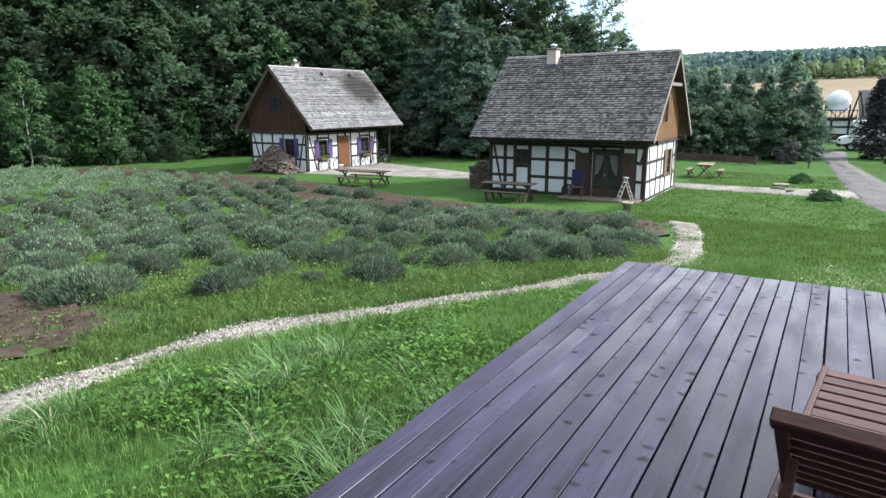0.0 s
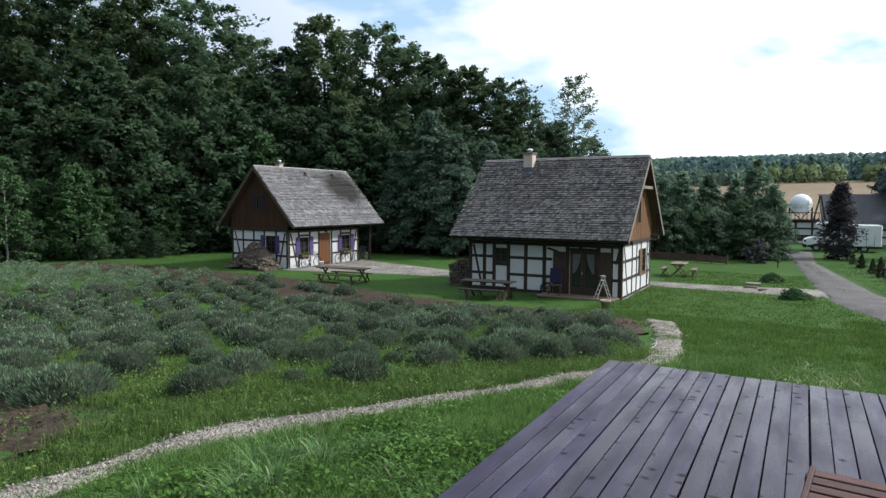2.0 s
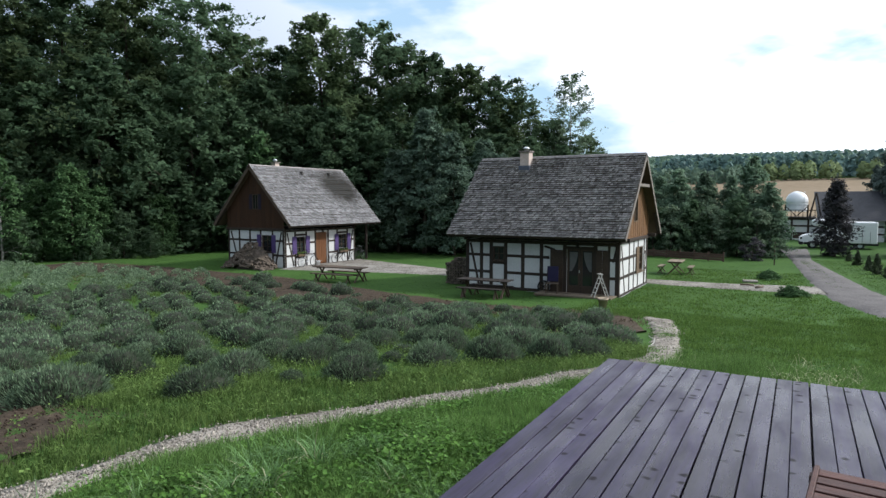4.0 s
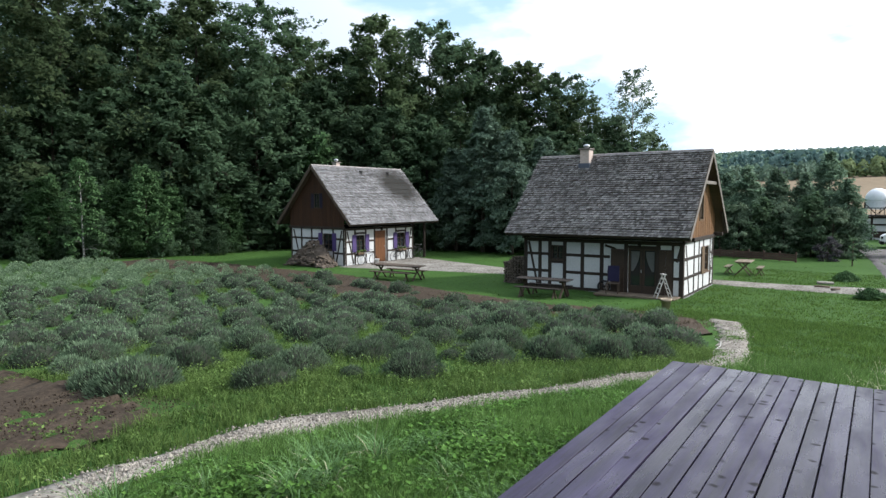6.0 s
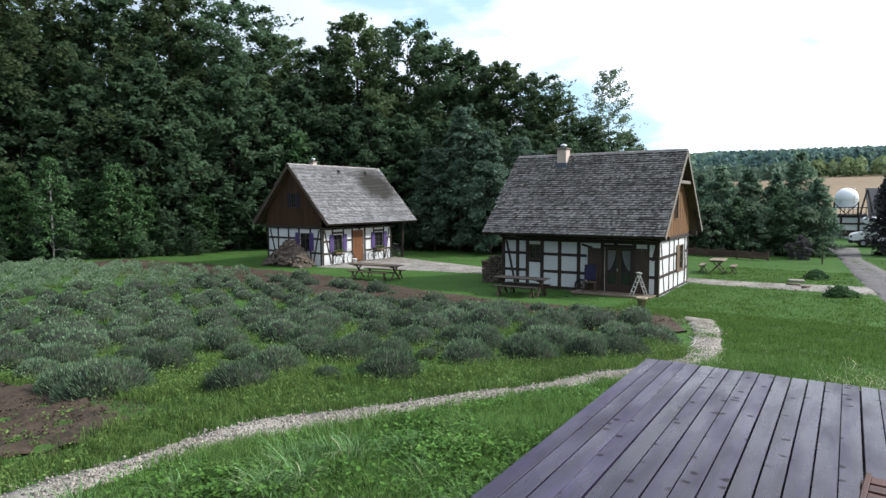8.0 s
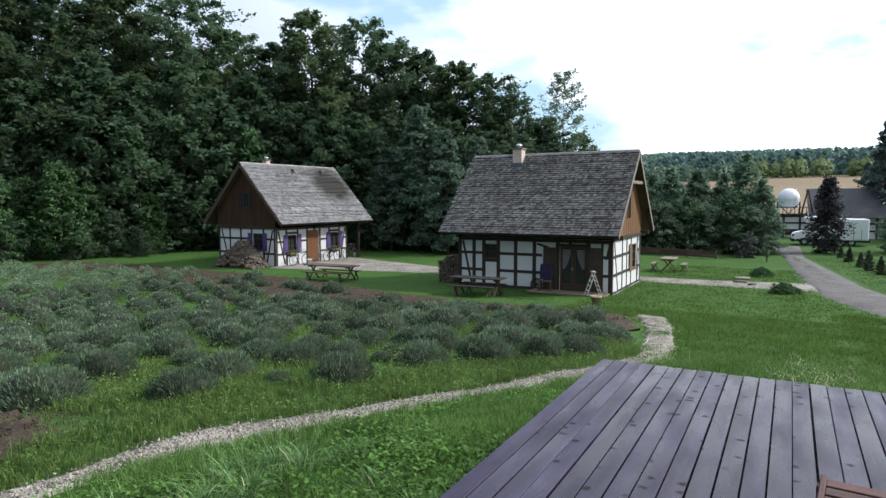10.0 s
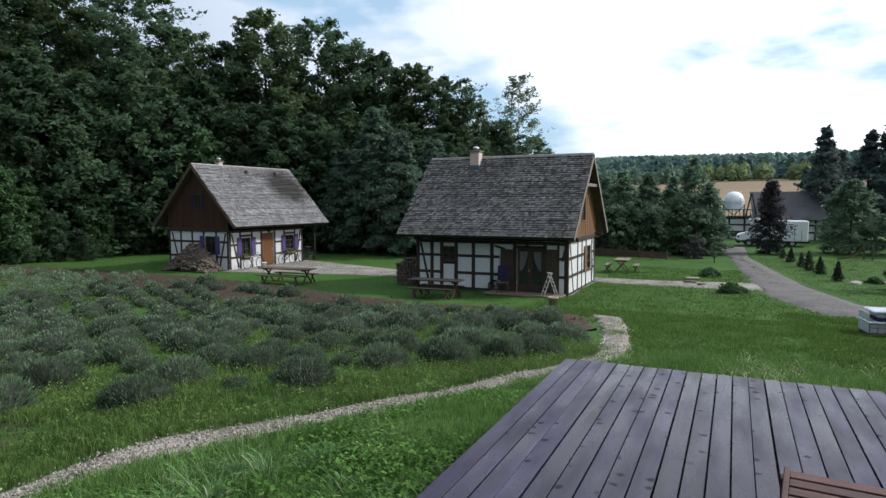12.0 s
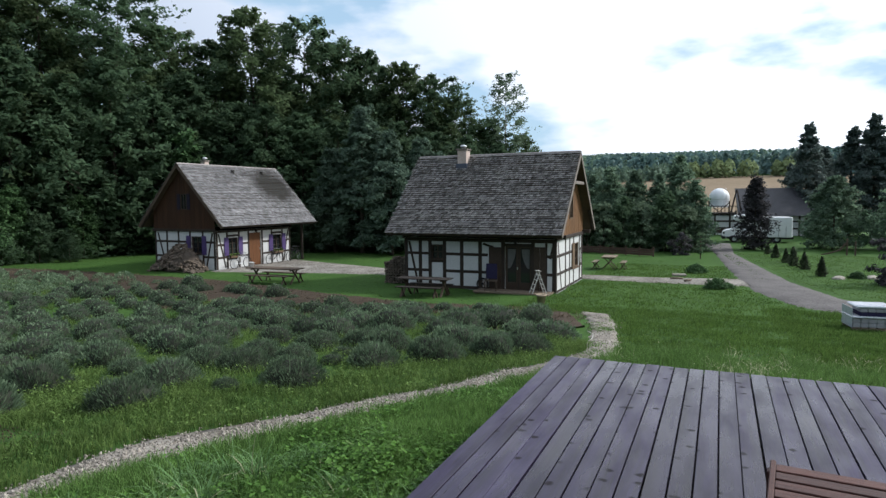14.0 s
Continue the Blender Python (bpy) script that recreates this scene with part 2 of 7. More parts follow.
M_CHAIR = material("oiled_hardwood", (0.030, 0.011, 0.008), (0.088, 0.038, 0.028), scale=3, fine=24, rough=0.5, bump=0.15, stretch=(0.5, 5, 5), vary=0.25, spec=0.25)
M_LOG = material("split_log", (0.056, 0.044, 0.034), (0.160, 0.125, 0.095), scale=5, fine=30, rough=0.9, vary=0.35)
M_BARK = material("tree_bark", (0.035, 0.028, 0.020), (0.11, 0.09, 0.07), scale=3, fine=16, rough=0.95, bump=0.6, stretch=(2, 2, 0.5))
M_BIRCHBARK = material("birch_bark", (0.10, 0.09, 0.08), (0.50, 0.48, 0.44), scale=3, fine=9, rough=0.9, stretch=(1, 1, 3))
M_LEAF = leafy("broad_leaf", (0.054, 0.094, 0.053), (0.104, 0.156, 0.083), island=0.2, vary=0.24, through_light=0.58, rough=0.75)
M_LEAF_OLIVE = leafy("olive_leaf", (0.062, 0.094, 0.046), (0.118, 0.160, 0.074), island=0.2, vary=0.22, through_light=0.58, rough=0.75)
M_LEAF_LIGHT = leafy("bright_leaf", (0.046, 0.094, 0.038), (0.092, 0.158, 0.064), vary=0.2, through_light=0.4)
M_BIRCHLEAF = leafy("birch_leaf", (0.090, 0.130, 0.080), (0.170, 0.225, 0.140), vary=0.2, through_light=0.4)
M_NEEDLE = leafy("fir_needle", (0.092, 0.148, 0.098), (0.210, 0.290, 0.192), vary=0.2, through_light=0.6)
M_PINE = leafy("pine_needle", (0.056, 0.092, 0.064), (0.138, 0.194, 0.136), vary=0.2, through_light=0.35)
# tall spruces: haze is painted into this lightened, bluish needle colour
M_HAZENEEDLE = leafy("hazed_spruce_needle", (0.076, 0.104, 0.096), (0.165, 0.200, 0.176), vary=0.15, through_light=0.45)
M_DARKNEEDLE = leafy("dark_copper_leaf", (0.038, 0.037, 0.041), (0.084, 0.080, 0.082), vary=0.15, through_light=0.3)
# far foliage: valley haze is painted in as paler, bluer leaf colours
M_HAZYLEAF = leafy("hazed_wood_leaf", (0.125, 0.195, 0.140), (0.185, 0.260, 0.180), island=0.18)
M_HAZYFIR = leafy("hazed_fir_needle", (0.100, 0.165, 0.155), (0.140, 0.212, 0.190), island=0.18)
M_POPLAR = leafy("yellowing_leaf", (0.19, 0.25, 0.11), (0.28, 0.34, 0.16), island=0.2)
M_FIELD = material("stubble_field", (0.17, 0.130, 0.085), (0.24, 0.185, 0.125), scale=0.02, fine=0.25, rough=0.95, bump=0, spec=0.05)
M_LAV = leafy("lavender_leaf", (0.060, 0.096, 0.057), (0.184, 0.246, 0.146), island=0.45, vary=0.3, through_light=0.3, rough=0.85)
# woody stems, near-black because the shade inside the bush is in the colour
M_LAVHEART = material("shaded_lavender_heart", (0.010, 0.013, 0.008), (0.034, 0.040, 0.024), scale=6, fine=40, rough=0.95, bump=0.8)
M_LAVSTALK = leafy("lavender_stalk", (0.080, 0.066, 0.042), (0.180, 0.150, 0.100), island=0.3, vary=0.2, through_light=0.1)
M_WHITE = material("white_paint", (0.70, 0.70, 0.70), (0.82, 0.82, 0.82), scale=2, fine=20, rough=0.4, bump=0.05)
M_SLATE = material("dark_slate", (0.022, 0.022, 0.026), (0.055, 0.055, 0.062), scale=1.5, fine=12, rough=0.6, bump=0.3)
M_RUBBER = material("black_rubber", (0.010, 0.010, 0.010), (0.022, 0.022, 0.022), scale=6, rough=0.8, bump=0.1)
M_CLAY = material("terracotta_pot", (0.26, 0.20, 0.14), (0.42, 0.34, 0.25), scale=5, rough=0.9)
M_BLUE = material("blue_fabric", (0.012, 0.010, 0.032), (0.026, 0.023, 0.062), scale=4, rough=0.9)
M_DARKPURPLE = material("dark_purple_paint", (0.009, 0.007, 0.016), (0.020, 0.016, 0.034), scale=3, fine=20, rough=0.7)
M_PETAL = material("pale_petal", (0.40, 0.38, 0.20), (0.60, 0.58, 0.36), scale=8, rough=0.8, bump=0)
M_LADDER = material("bleached_wood", (0.30, 0.29, 0.27), (0.46, 0.44, 0.40), scale=3, fine=20, rough=0.8)
M_PAVER = material("grey_paver", (0.18, 0.18, 0.19), (0.34, 0.34, 0.35), scale=3, rough=0.9)
M_FENCE = material("old_fence_wood", (0.05, 0.030, 0.022), (0.12, 0.075, 0.055), scale=2, fine=20, rough=0.9, vary=0.2)
M_PANESHEET = material("pale_pane_sheet", (0.09, 0.09, 0.085), (0.17, 0.17, 0.16), scale=6, fine=60, rough=0.95, bump=0.1)
M_FILM = material("stretch_film", (0.42, 0.44, 0.50), (0.70, 0.71, 0.76), scale=4, rough=0.18, bump=0.3, spec=0.6)


def dark_patched(base, name, centre, size, dark):
    """The same surface, mixed darker about one spot with an uneven edge."""
    m = base.copy()
    m.name = name
    n, l = m.node_tree.nodes, m.node_tree.links
    b = n["Principled BSDF"]
    src = b.inputs["Base Color"].links[0].from_socket
    co, mp, ln = n.new("ShaderNodeTexCoord"), n.new("ShaderNodeMapping"), n.new("ShaderNodeVectorMath")
    mp.inputs["Location"].default_value = [-c / k for c, k in zip(centre, size)]
    mp.inputs["Scale"].default_value = [1 / k for k in size]
    ln.operation = "LENGTH"
    nz, add, rp = n.new("ShaderNodeTexNoise"), n.new("ShaderNodeMath"), n.new("ShaderNodeMapRange")
    nz.inputs["Scale"].default_value = 2.2
    nz.inputs["Detail"].default_value = 5
    add.operation = "ADD"
    rp.inputs["From Min"].default_value, rp.inputs["From Max"].default_value = 1.75, 1.1
    mx = n.new("ShaderNodeMix")
    mx.data_type = "RGBA"
    mx.inputs["B"].default_value = (*dark, 1)
    l.new(co.outputs["Object"], mp.inputs["Vector"])
    l.new(mp.outputs["Vector"], ln.inputs[0])
    l.new(co.outputs["Object"], nz.inputs["Vector"])
    l.new(ln.outputs["Value"], add.inputs[0])
    l.new(nz.outputs["Fac"], add.inputs[1])
    l.new(add.outputs["Value"], rp.inputs["Value"])
    l.new(rp.outputs["Result"], mx.inputs["Factor"])
    l.new(src, mx.inputs["A"])
    l.new(mx.outputs["Result"], b.inputs["Base Color"])
    return m


M_SHINGLE_PATCHED = dark_patched(M_SHINGLE_PALE, "patched_shingle", (6.6, 1.2, 5.2), (1.9, 1.9, 1.5), (0.050, 0.048, 0.044))


# ---- mesh helpers ----
def part(name, bm, mat, parent=None, label="", smooth=False):
    me = bpy.data.meshes.new(name)
    bm.to_mesh(me)
    bm.free()
    if smooth:
        me.shade_smooth()
    me.materials.append(mat)
    ob = new(name, me)
    ob.parent = parent
    return tagged(ob, label)


def raw(name, verts, faces, mat, parent=None, label="", smooth=False):
    """A mesh from arrays that a rule made."""
    me = bpy.data.meshes.new(name)
    verts = np.asarray(verts, dtype=np.float32)
    faces = np.asarray(faces, dtype=np.int32)
    k = faces.shape[1]
    me.vertices.add(len(verts))
    me.vertices.foreach_set("co", verts.ravel())
    me.loops.add(faces.size)
    me.loops.foreach_set("vertex_index", faces.ravel())
    me.polygons.add(len(faces))
    me.polygons.foreach_set("loop_start", np.arange(0, faces.size, k, dtype=np.int32))
    me.update(calc_edges=True)
    me.validate()
    if smooth:
        me.shade_smooth()
    me.materials.append(mat)
    ob = new(name, me)
    ob.parent = parent
    return tagged(ob, label)


def box(bm, x0, x1, y0, y1, z0, z1, bevel=0.0, m=None):
    """An upright box, its edges rounded, moved by m."""
    r = bmesh.ops.create_cube(bm, size=1.0)
    vs = r["verts"]
    for v in vs:
        v.co = Vector((x0 + (v.co.x + 0.5) * (x1 - x0), y0 + (v.co.y + 0.5) * (y1 - y0), z0 + (v.co.z + 0.5) * (z1 - z0)))
    if bevel:
        es = list({e for v in vs for e in v.link_edges})
        out = bmesh.ops.bevel(bm, geom=es, offset=bevel, segments=1, affect="EDGES")
        vs = list({v for f in out["faces"] for v in f.verts} | {v for v in vs if v.is_valid})
    if m is not None:
        bmesh.ops.transform(bm, matrix=m, verts=vs)
    return bm


def slab(x0, x1, y0, y1, z0, z1, bevel=0.0, m=None):
    return box(bmesh.new(), x0, x1, y0, y1, z0, z1, bevel, m)


def stick(bm, a, b, w, d=None, bevel=0.0, up=(0, 0, 1)):
    """A squared bar from a to b."""
    a, b = Vector(a), Vector(b)
    z = (b - a).normalized()
    x = Vector(up).cross(z)
    if x.length < 1e-4:
        x = Vector((1, 0, 0))
    x.normalize()
    y = z.cross(x)
    m = Matrix((x, y, z)).transposed().to_4x4()
    m.translation = a
    d = d or w
    return box(bm, -w / 2, w / 2, -d / 2, d / 2, 0, (b - a).length, bevel, m)


def bar(a, b, w, d=None, bevel=0.0):
    return stick(bmesh.new(), a, b, w, d, bevel)


def tube(bm, points, radii, sides=7):
    """A round limb through points, capped."""
    rings = []
    pts = [Vector(p) for p in points]
    for i, p in enumerate(pts):
        z = (pts[min(i + 1, len(pts) - 1)] - pts[max(i - 1, 0)]).normalized()
        x = z.orthogonal().normalized()
        if abs(z.z) > 0.7:
            x = (Vector((1, 0, 0)) - z * z.x).normalized()
        y = z.cross(x)
        rings.append([bm.verts.new(p + (x * math.cos(a) + y * math.sin(a)) * radii[i]) for a in (2 * math.pi * k / sides for k in range(sides))])
    for r0, r1 in zip(rings, rings[1:]):
        for k in range(sides):
            bm.faces.new((r0[k], r0[(k + 1) % sides], r1[(k + 1) % sides], r1[k]))
    bm.faces.new(rings[0][::-1])
    bm.faces.new(rings[-1])
    return bm


def lathe(bm, profile, sides=16, centre=(0, 0, 0)):
    """A turned body from (radius, height) pairs."""
    c = Vector(centre)
    rings = [[bm.verts.new(c + Vector((r * math.cos(2 * math.pi * k / sides), r * math.sin(2 * math.pi * k / sides), z))) for k in range(sides)] for r, z in profile]
    for r0, r1 in zip(rings, rings[1:]):
        for k in range(sides):
            bm.faces.new((r0[k], r0[(k + 1) % sides], r1[(k + 1) % sides], r1[k]))
    bm.faces.new(rings[0][::-1])
    bm.faces.new(rings[-1])
    return bm


def thing(name, place, turn, label, category, group="", scale=1.0):
    ob = new(name)
    ob.matrix_basis = pose(*place, 0, 0, turn) @ Matrix.Scale(scale, 4)
    return tagged(ob, label, category, group, "thing")


# ---- the lie of the land ----
FALL_R = [0, 4, 9, 13.5, 17.5, 22, 26, 30, 110, 180, 300, 500, 900, 1400, 5000]
FALL_Z = [-0.42, -0.5, -1.08, -1.5, -1.85, -2.2, -2.42, -2.45, -2.45, -1.2, 4.0, 15.5, 47, 49, 49]


def ground_z(x, y):
    r = math.hypot(x, y)
    z = float(np.interp(r, FALL_R, FALL_Z))
    if r < 30:
        z += 0.05 * noise.noise((x * 0.5, y * 0.5, 0.0)) + 0.02 * noise.noise((x * 1.9, y * 1.9, 3.0))
    elif r > 120:
        z += min(1.0, (r - 120) / 300) * 5 * noise.noise((x * 0.004, y * 0.004, 7.0))
    return z


def polar(az, r):
    """Degrees to the left of +y, and distance."""
    return -r * math.sin(radians(az)), r * math.cos(radians(az))


def inside(x, y, ring):
    odd = False
    for (ax, ay), (bx, by) in zip(ring, ring[1:] + ring[:1]):
        if (ay > y) != (by > y) and x < (bx - ax) * (y - ay) / (by - ay) + ax:
            odd = not odd
    return odd


def ground_sheet():
    rings = np.concatenate([np.linspace(0.0, 40, 100), 40 * 1.06 ** np.arange(1, 76)])
    n = 240
    verts = [(0, 0, ground_z(0, 0))]
    for r in rings[1:]:
        for k in range(n):
            a = 2 * math.pi * k / n
            x, y = r * math.cos(a), r * math.sin(a)
            verts.append((x, y, ground_z(x, y)))
    faces = []
    for i in range(len(rings) - 2):
        for k in range(n):
            a, b = 1 + i * n + k, 1 + i * n + (k + 1) % n
            faces.append((a, a + n, b + n, b))
    faces += [(0, 1 + k, 1 + (k + 1) % n, 0) for k in range(n)]
    quads = [f for f in faces if f[0] != f[3]]
    ob = raw("ground", verts, quads, M_GRASS, smooth=True)
    tagged(ob, "green mown and long meadow grass over falling ground", "ground", kind="structure")


def strip(name, left, right, mat, label, lift=0.03, steps=14, wobble=0.08, across=6, kind="structure", bumpy=0.0):
    """A strip of loose surface draped over the ground between two edges, its sides ragged."""
    def spread(line, n):
        pts = [Vector((*p, 0)) for p in line]
        lens = [0.0]
        for a, b in zip(pts, pts[1:]):
            lens.append(lens[-1] + (b - a).length)
        return [(float(np.interp(s, lens, [p.x for p in pts])), float(np.interp(s, lens, [p.y for p in pts]))) for s in np.linspace(0, lens[-1], n)]
    n = steps * (len(left) - 1) + 1
    a, b = spread(left, n), spread(right, n)
    verts, faces = [], []
    for i in range(n):
        for k in range(across + 1):
            f = 0.05 if k == 1 else 0.95 if k == across - 1 else k / across
            x, y = a[i][0] + (b[i][0] - a[i][0]) * f, a[i][1] + (b[i][1] - a[i][1]) * f
            if k in (0, across):
                x += wobble * 2 * noise.noise((x * 2.3, y * 2.3, 1.0)) + wobble * noise.noise((x * 7, y * 7, 4.0))
                y += wobble * 2 * noise.noise((x * 2.3, y * 2.3, 9.0)) + wobble * noise.noise((x * 7, y * 7, 6.0))
            z = ground_z(x, y) + (lift if 0 < k < across else -0.03)
            if bumpy and 0 < k < across:
                z += bumpy * noise.noise((x * 3, y * 3, 2.0))
            verts.append((x, y, z))
    for i in range(n - 1):
        for k in range(across):
            p = i * (across + 1) + k
            faces.append((p, p + 1, p + across + 2, p + across + 1))
    ob = raw(name, verts, faces, mat, smooth=True)
    return tagged(ob, label, name.replace("_", " "), kind=kind)


PATH_FAR = [(-5.35, 1.2), (-5.3, 1.9), (-5.24, 2.5), (-5.24, 3.05), (-5.36, 3.73), (-5.28, 4.4), (-4.97, 5.0), (-4.6, 5.58), (-4.35, 5.95), (-3.97, 6.7), (-3.62, 7.5), (-3.28, 8.65), (-2.95, 9.6), (-2.55, 10.9), (-2.36, 12.2), (-2.80, 15.2), (-3.5, 18.2), (-4.1, 20.3)]
PATH_NEAR = [(-4.5, 1.1), (-4.6, 1.7), (-4.68, 2.16), (-4.84, 2.81), (-4.84, 3.37), (-4.76, 4.0), (-4.47, 4.49), (-4.18, 5.1), (-3.98, 5.5), (-3.68, 6.27), (-3.38, 7.1), (-2.98, 8.2), (-2.6, 9.2), (-2.0, 10.6), (-1.78, 12.3), (-2.2, 15.3), (-2.62, 17.7), (-3.2, 19.9)]
FIELD = [(-7.0, 4.7), (-6.3, 5.7), (-5.3, 7.3), (-4.6, 8.7), (-3.9, 10.0), (-2.95, 12.4), (-3.2, 15.0), (-4.5, 18.3), (-6.2, 20.0), (-9.7, 19.2), (-15.0, 20.8), (-23.5, 22.6), (-34, 23.0), (-44, 20), (-44, 8), (-26, 4.5), (-14, 4.2), (-10.2, 4.6), (-8.4, 4.6)]
ground_sheet()
strip("gravel_path", PATH_FAR, PATH_NEAR, M_PATH, "narrow pale gravel footpath worn through the grass", steps=10, wobble=0.15)
strip("soil_bed", [(-42, 24.2), (-34.5, 25.0), (-23.57, 24.6), (-15.12, 22.6), (-9.7, 20.9), (-6.0, 21.2), (-4.2, 19.4), (-3.1, 16.2)],
      [(-42, 20.6), (-34, 20.8), (-23.5, 19.8), (-15.0, 18.6), (-9.7, 17.6), (-6.6, 18.2), (-5.4, 17.0), (-4.3, 15.0)], M_SOIL,
      "dug brown soil strip along the edge of the lavender field", wobble=0.3, lift=0.04, bumpy=0.06)
strip("soil_bed", [(-13.2, 4.6), (-10.8, 4.5), (-8.7, 4.35), (-7.4, 4.05), (-6.35, 3.3)], [(-10.5, 0.6), (-9.0, 0.9), (-7.6, 1.6), (-6.9, 2.1), (-6.25, 2.75)], M_SOIL,
      "bare brown soil patch with dry stalks beside the footpath", wobble=0.4, lift=0.03, bumpy=0.09, across=10)
strip("gravel_road", [(16, 22.6), (7.0, 23.8), (4.1, 24.9), (3.2, 25.4), (2.41, 26.5), (1.32, 30.11), (0.5, 37.85), (-0.11, 46.78), (-0.77, 54.39), (-1.6, 60.5)],
      [(16, 25.2), (9.0, 26.1), (6.6, 26.8), (5.7, 27.3), (5.1, 28.0), (4.48, 28.8), (3.16, 33.79), (2.3, 40.03), (1.0, 49.53), (0.9, 60.5)], M_ROAD, "grey compacted gravel farm road", wobble=0.12, lift=0.03)
strip("gravel_lane", [(-14, 33.6), (-6.69, 33.28), (-3.23, 33.27), (0.9, 34.2)], [(-14, 31.9), (-6.14, 31.6), (-3.03, 31.25), (1.4, 31.4)], M_GRAVEL, "pale gravel lane behind the cottage", wobble=0.15)
strip("gravel_yard", [(-27.0, 35.6), (-24.4, 34.6), (-18.3, 32.6), (-14.5, 31.8)], [(-27.0, 27.2), (-24.6, 27.8), (-21.0, 28.8), (-16.0, 29.9)], M_GRAVEL, "pale gravel forecourt before the cottage door", wobble=0.2)
strip("stubble_field", [polar(a, 525) for a in (16, 12, 8, 4, 0, -4, -8, -12, -16)], [polar(a, 125) for a in (16, 12, 8, 4, 0, -4, -8, -12, -16)],
      M_FIELD, "ripe ochre stubble field on the far slope", lift=0.5, wobble=2.0)


# ---- timber deck ----
def deck():
    """The stained deck: joists and rim under planks with gaps, knots and nails."""
    d = tagged(new("deck"), "purple-brown stained timber deck with knots and nail heads", "deck", kind="structure")
    x0, far, pitch, near = -1.52, 6.21, 0.1285, -1.4
    count = 50
    width = pitch * count
    for y in (6.13, 4.6, 3.1, 1.6, 0.1, -1.3):
        part("joist", slab(x0 + 0.03, x0 + width - 0.03, y - 0.03, y + 0.03, -0.20, -0.052), M_UNDER, d)
    part("rim_board", slab(x0 - 0.012, x0 + 0.014, near, far - 0.004, -0.19, -0.032, 0.003), M_PLANK, d)
    part("rim_board", slab(x0, x0 + width, far - 0.03, far - 0.006, -0.19, -0.032, 0.003), M_PLANK, d)
    for x in (x0 + 0.08, x0 + 2.2, x0 + 4.4, x0 + 6.3):
        for y in (6.05, 3.1, 0.1):
            part("post", slab(x - 0.05, x + 0.05, y - 0.05, y + 0.05, -1.4, -0.2), M_UNDER, d)
    # near-black sheet added under the planks to paint the gaps' shade
    part("gap_shade_sheet", slab(x0 + 0.02, x0 + width - 0.02, near + 0.02, far - 0.035, -0.05, -0.042), M_UNDER, d)
    rnd = random.Random(5)
    long_board = slab(-pitch / 2 + 0.0042, pitch / 2 - 0.0042, near - far, 0, -0.03, 0, 0.0025)
    first = part("plank", long_board, M_PLANK, d)
    first.location = (x0 + pitch / 2, far, 0)
    for i in range(1, count):
        p = first.copy()
        scene.collection.objects.link(p)
        p.location = (x0 + pitch * (i + 0.5) + rnd.uniform(-0.0028, 0.0028), far + rnd.uniform(-0.006, 0.006), rnd.uniform(-0.0025, 0.0025))
    nails = bmesh.new()
    for i in range(30):
        cx = x0 + pitch * (i + 0.5)
        for y in (6.13, 4.6, 3.1, 1.6):
            for s in (-0.035, 0.035):
                bmesh.ops.create_circle(nails, cap_ends=True, segments=6, radius=0.0038, matrix=Matrix.Translation((cx + s, y + rnd.uniform(-0.01, 0.01), 0.0036)))
    tagged(part("nail_head", nails, M_NAIL, d, "rusty nail heads"), kind="stuff")


deck()


def unseen_wall():
    """A plain boarded wall added out of view, to block sky behind the deck."""
    w = tagged(new("wall_lodge"), "plain brown boarded wall added out of view behind the deck", "wall", kind="structure")
    part("wall_core", slab(-3.0, 5.2, -1.75, -1.50, -0.6, 4.6), M_BOARD_DARK, w)
    for k in range(41):
        part("wall_board", slab(-3.0 + 0.2 * k, -2.81 + 0.2 * k, -1.50, -1.475, -0.5, 4.6, 0.004), M_BOARD_DARK, w)


unseen_wall()


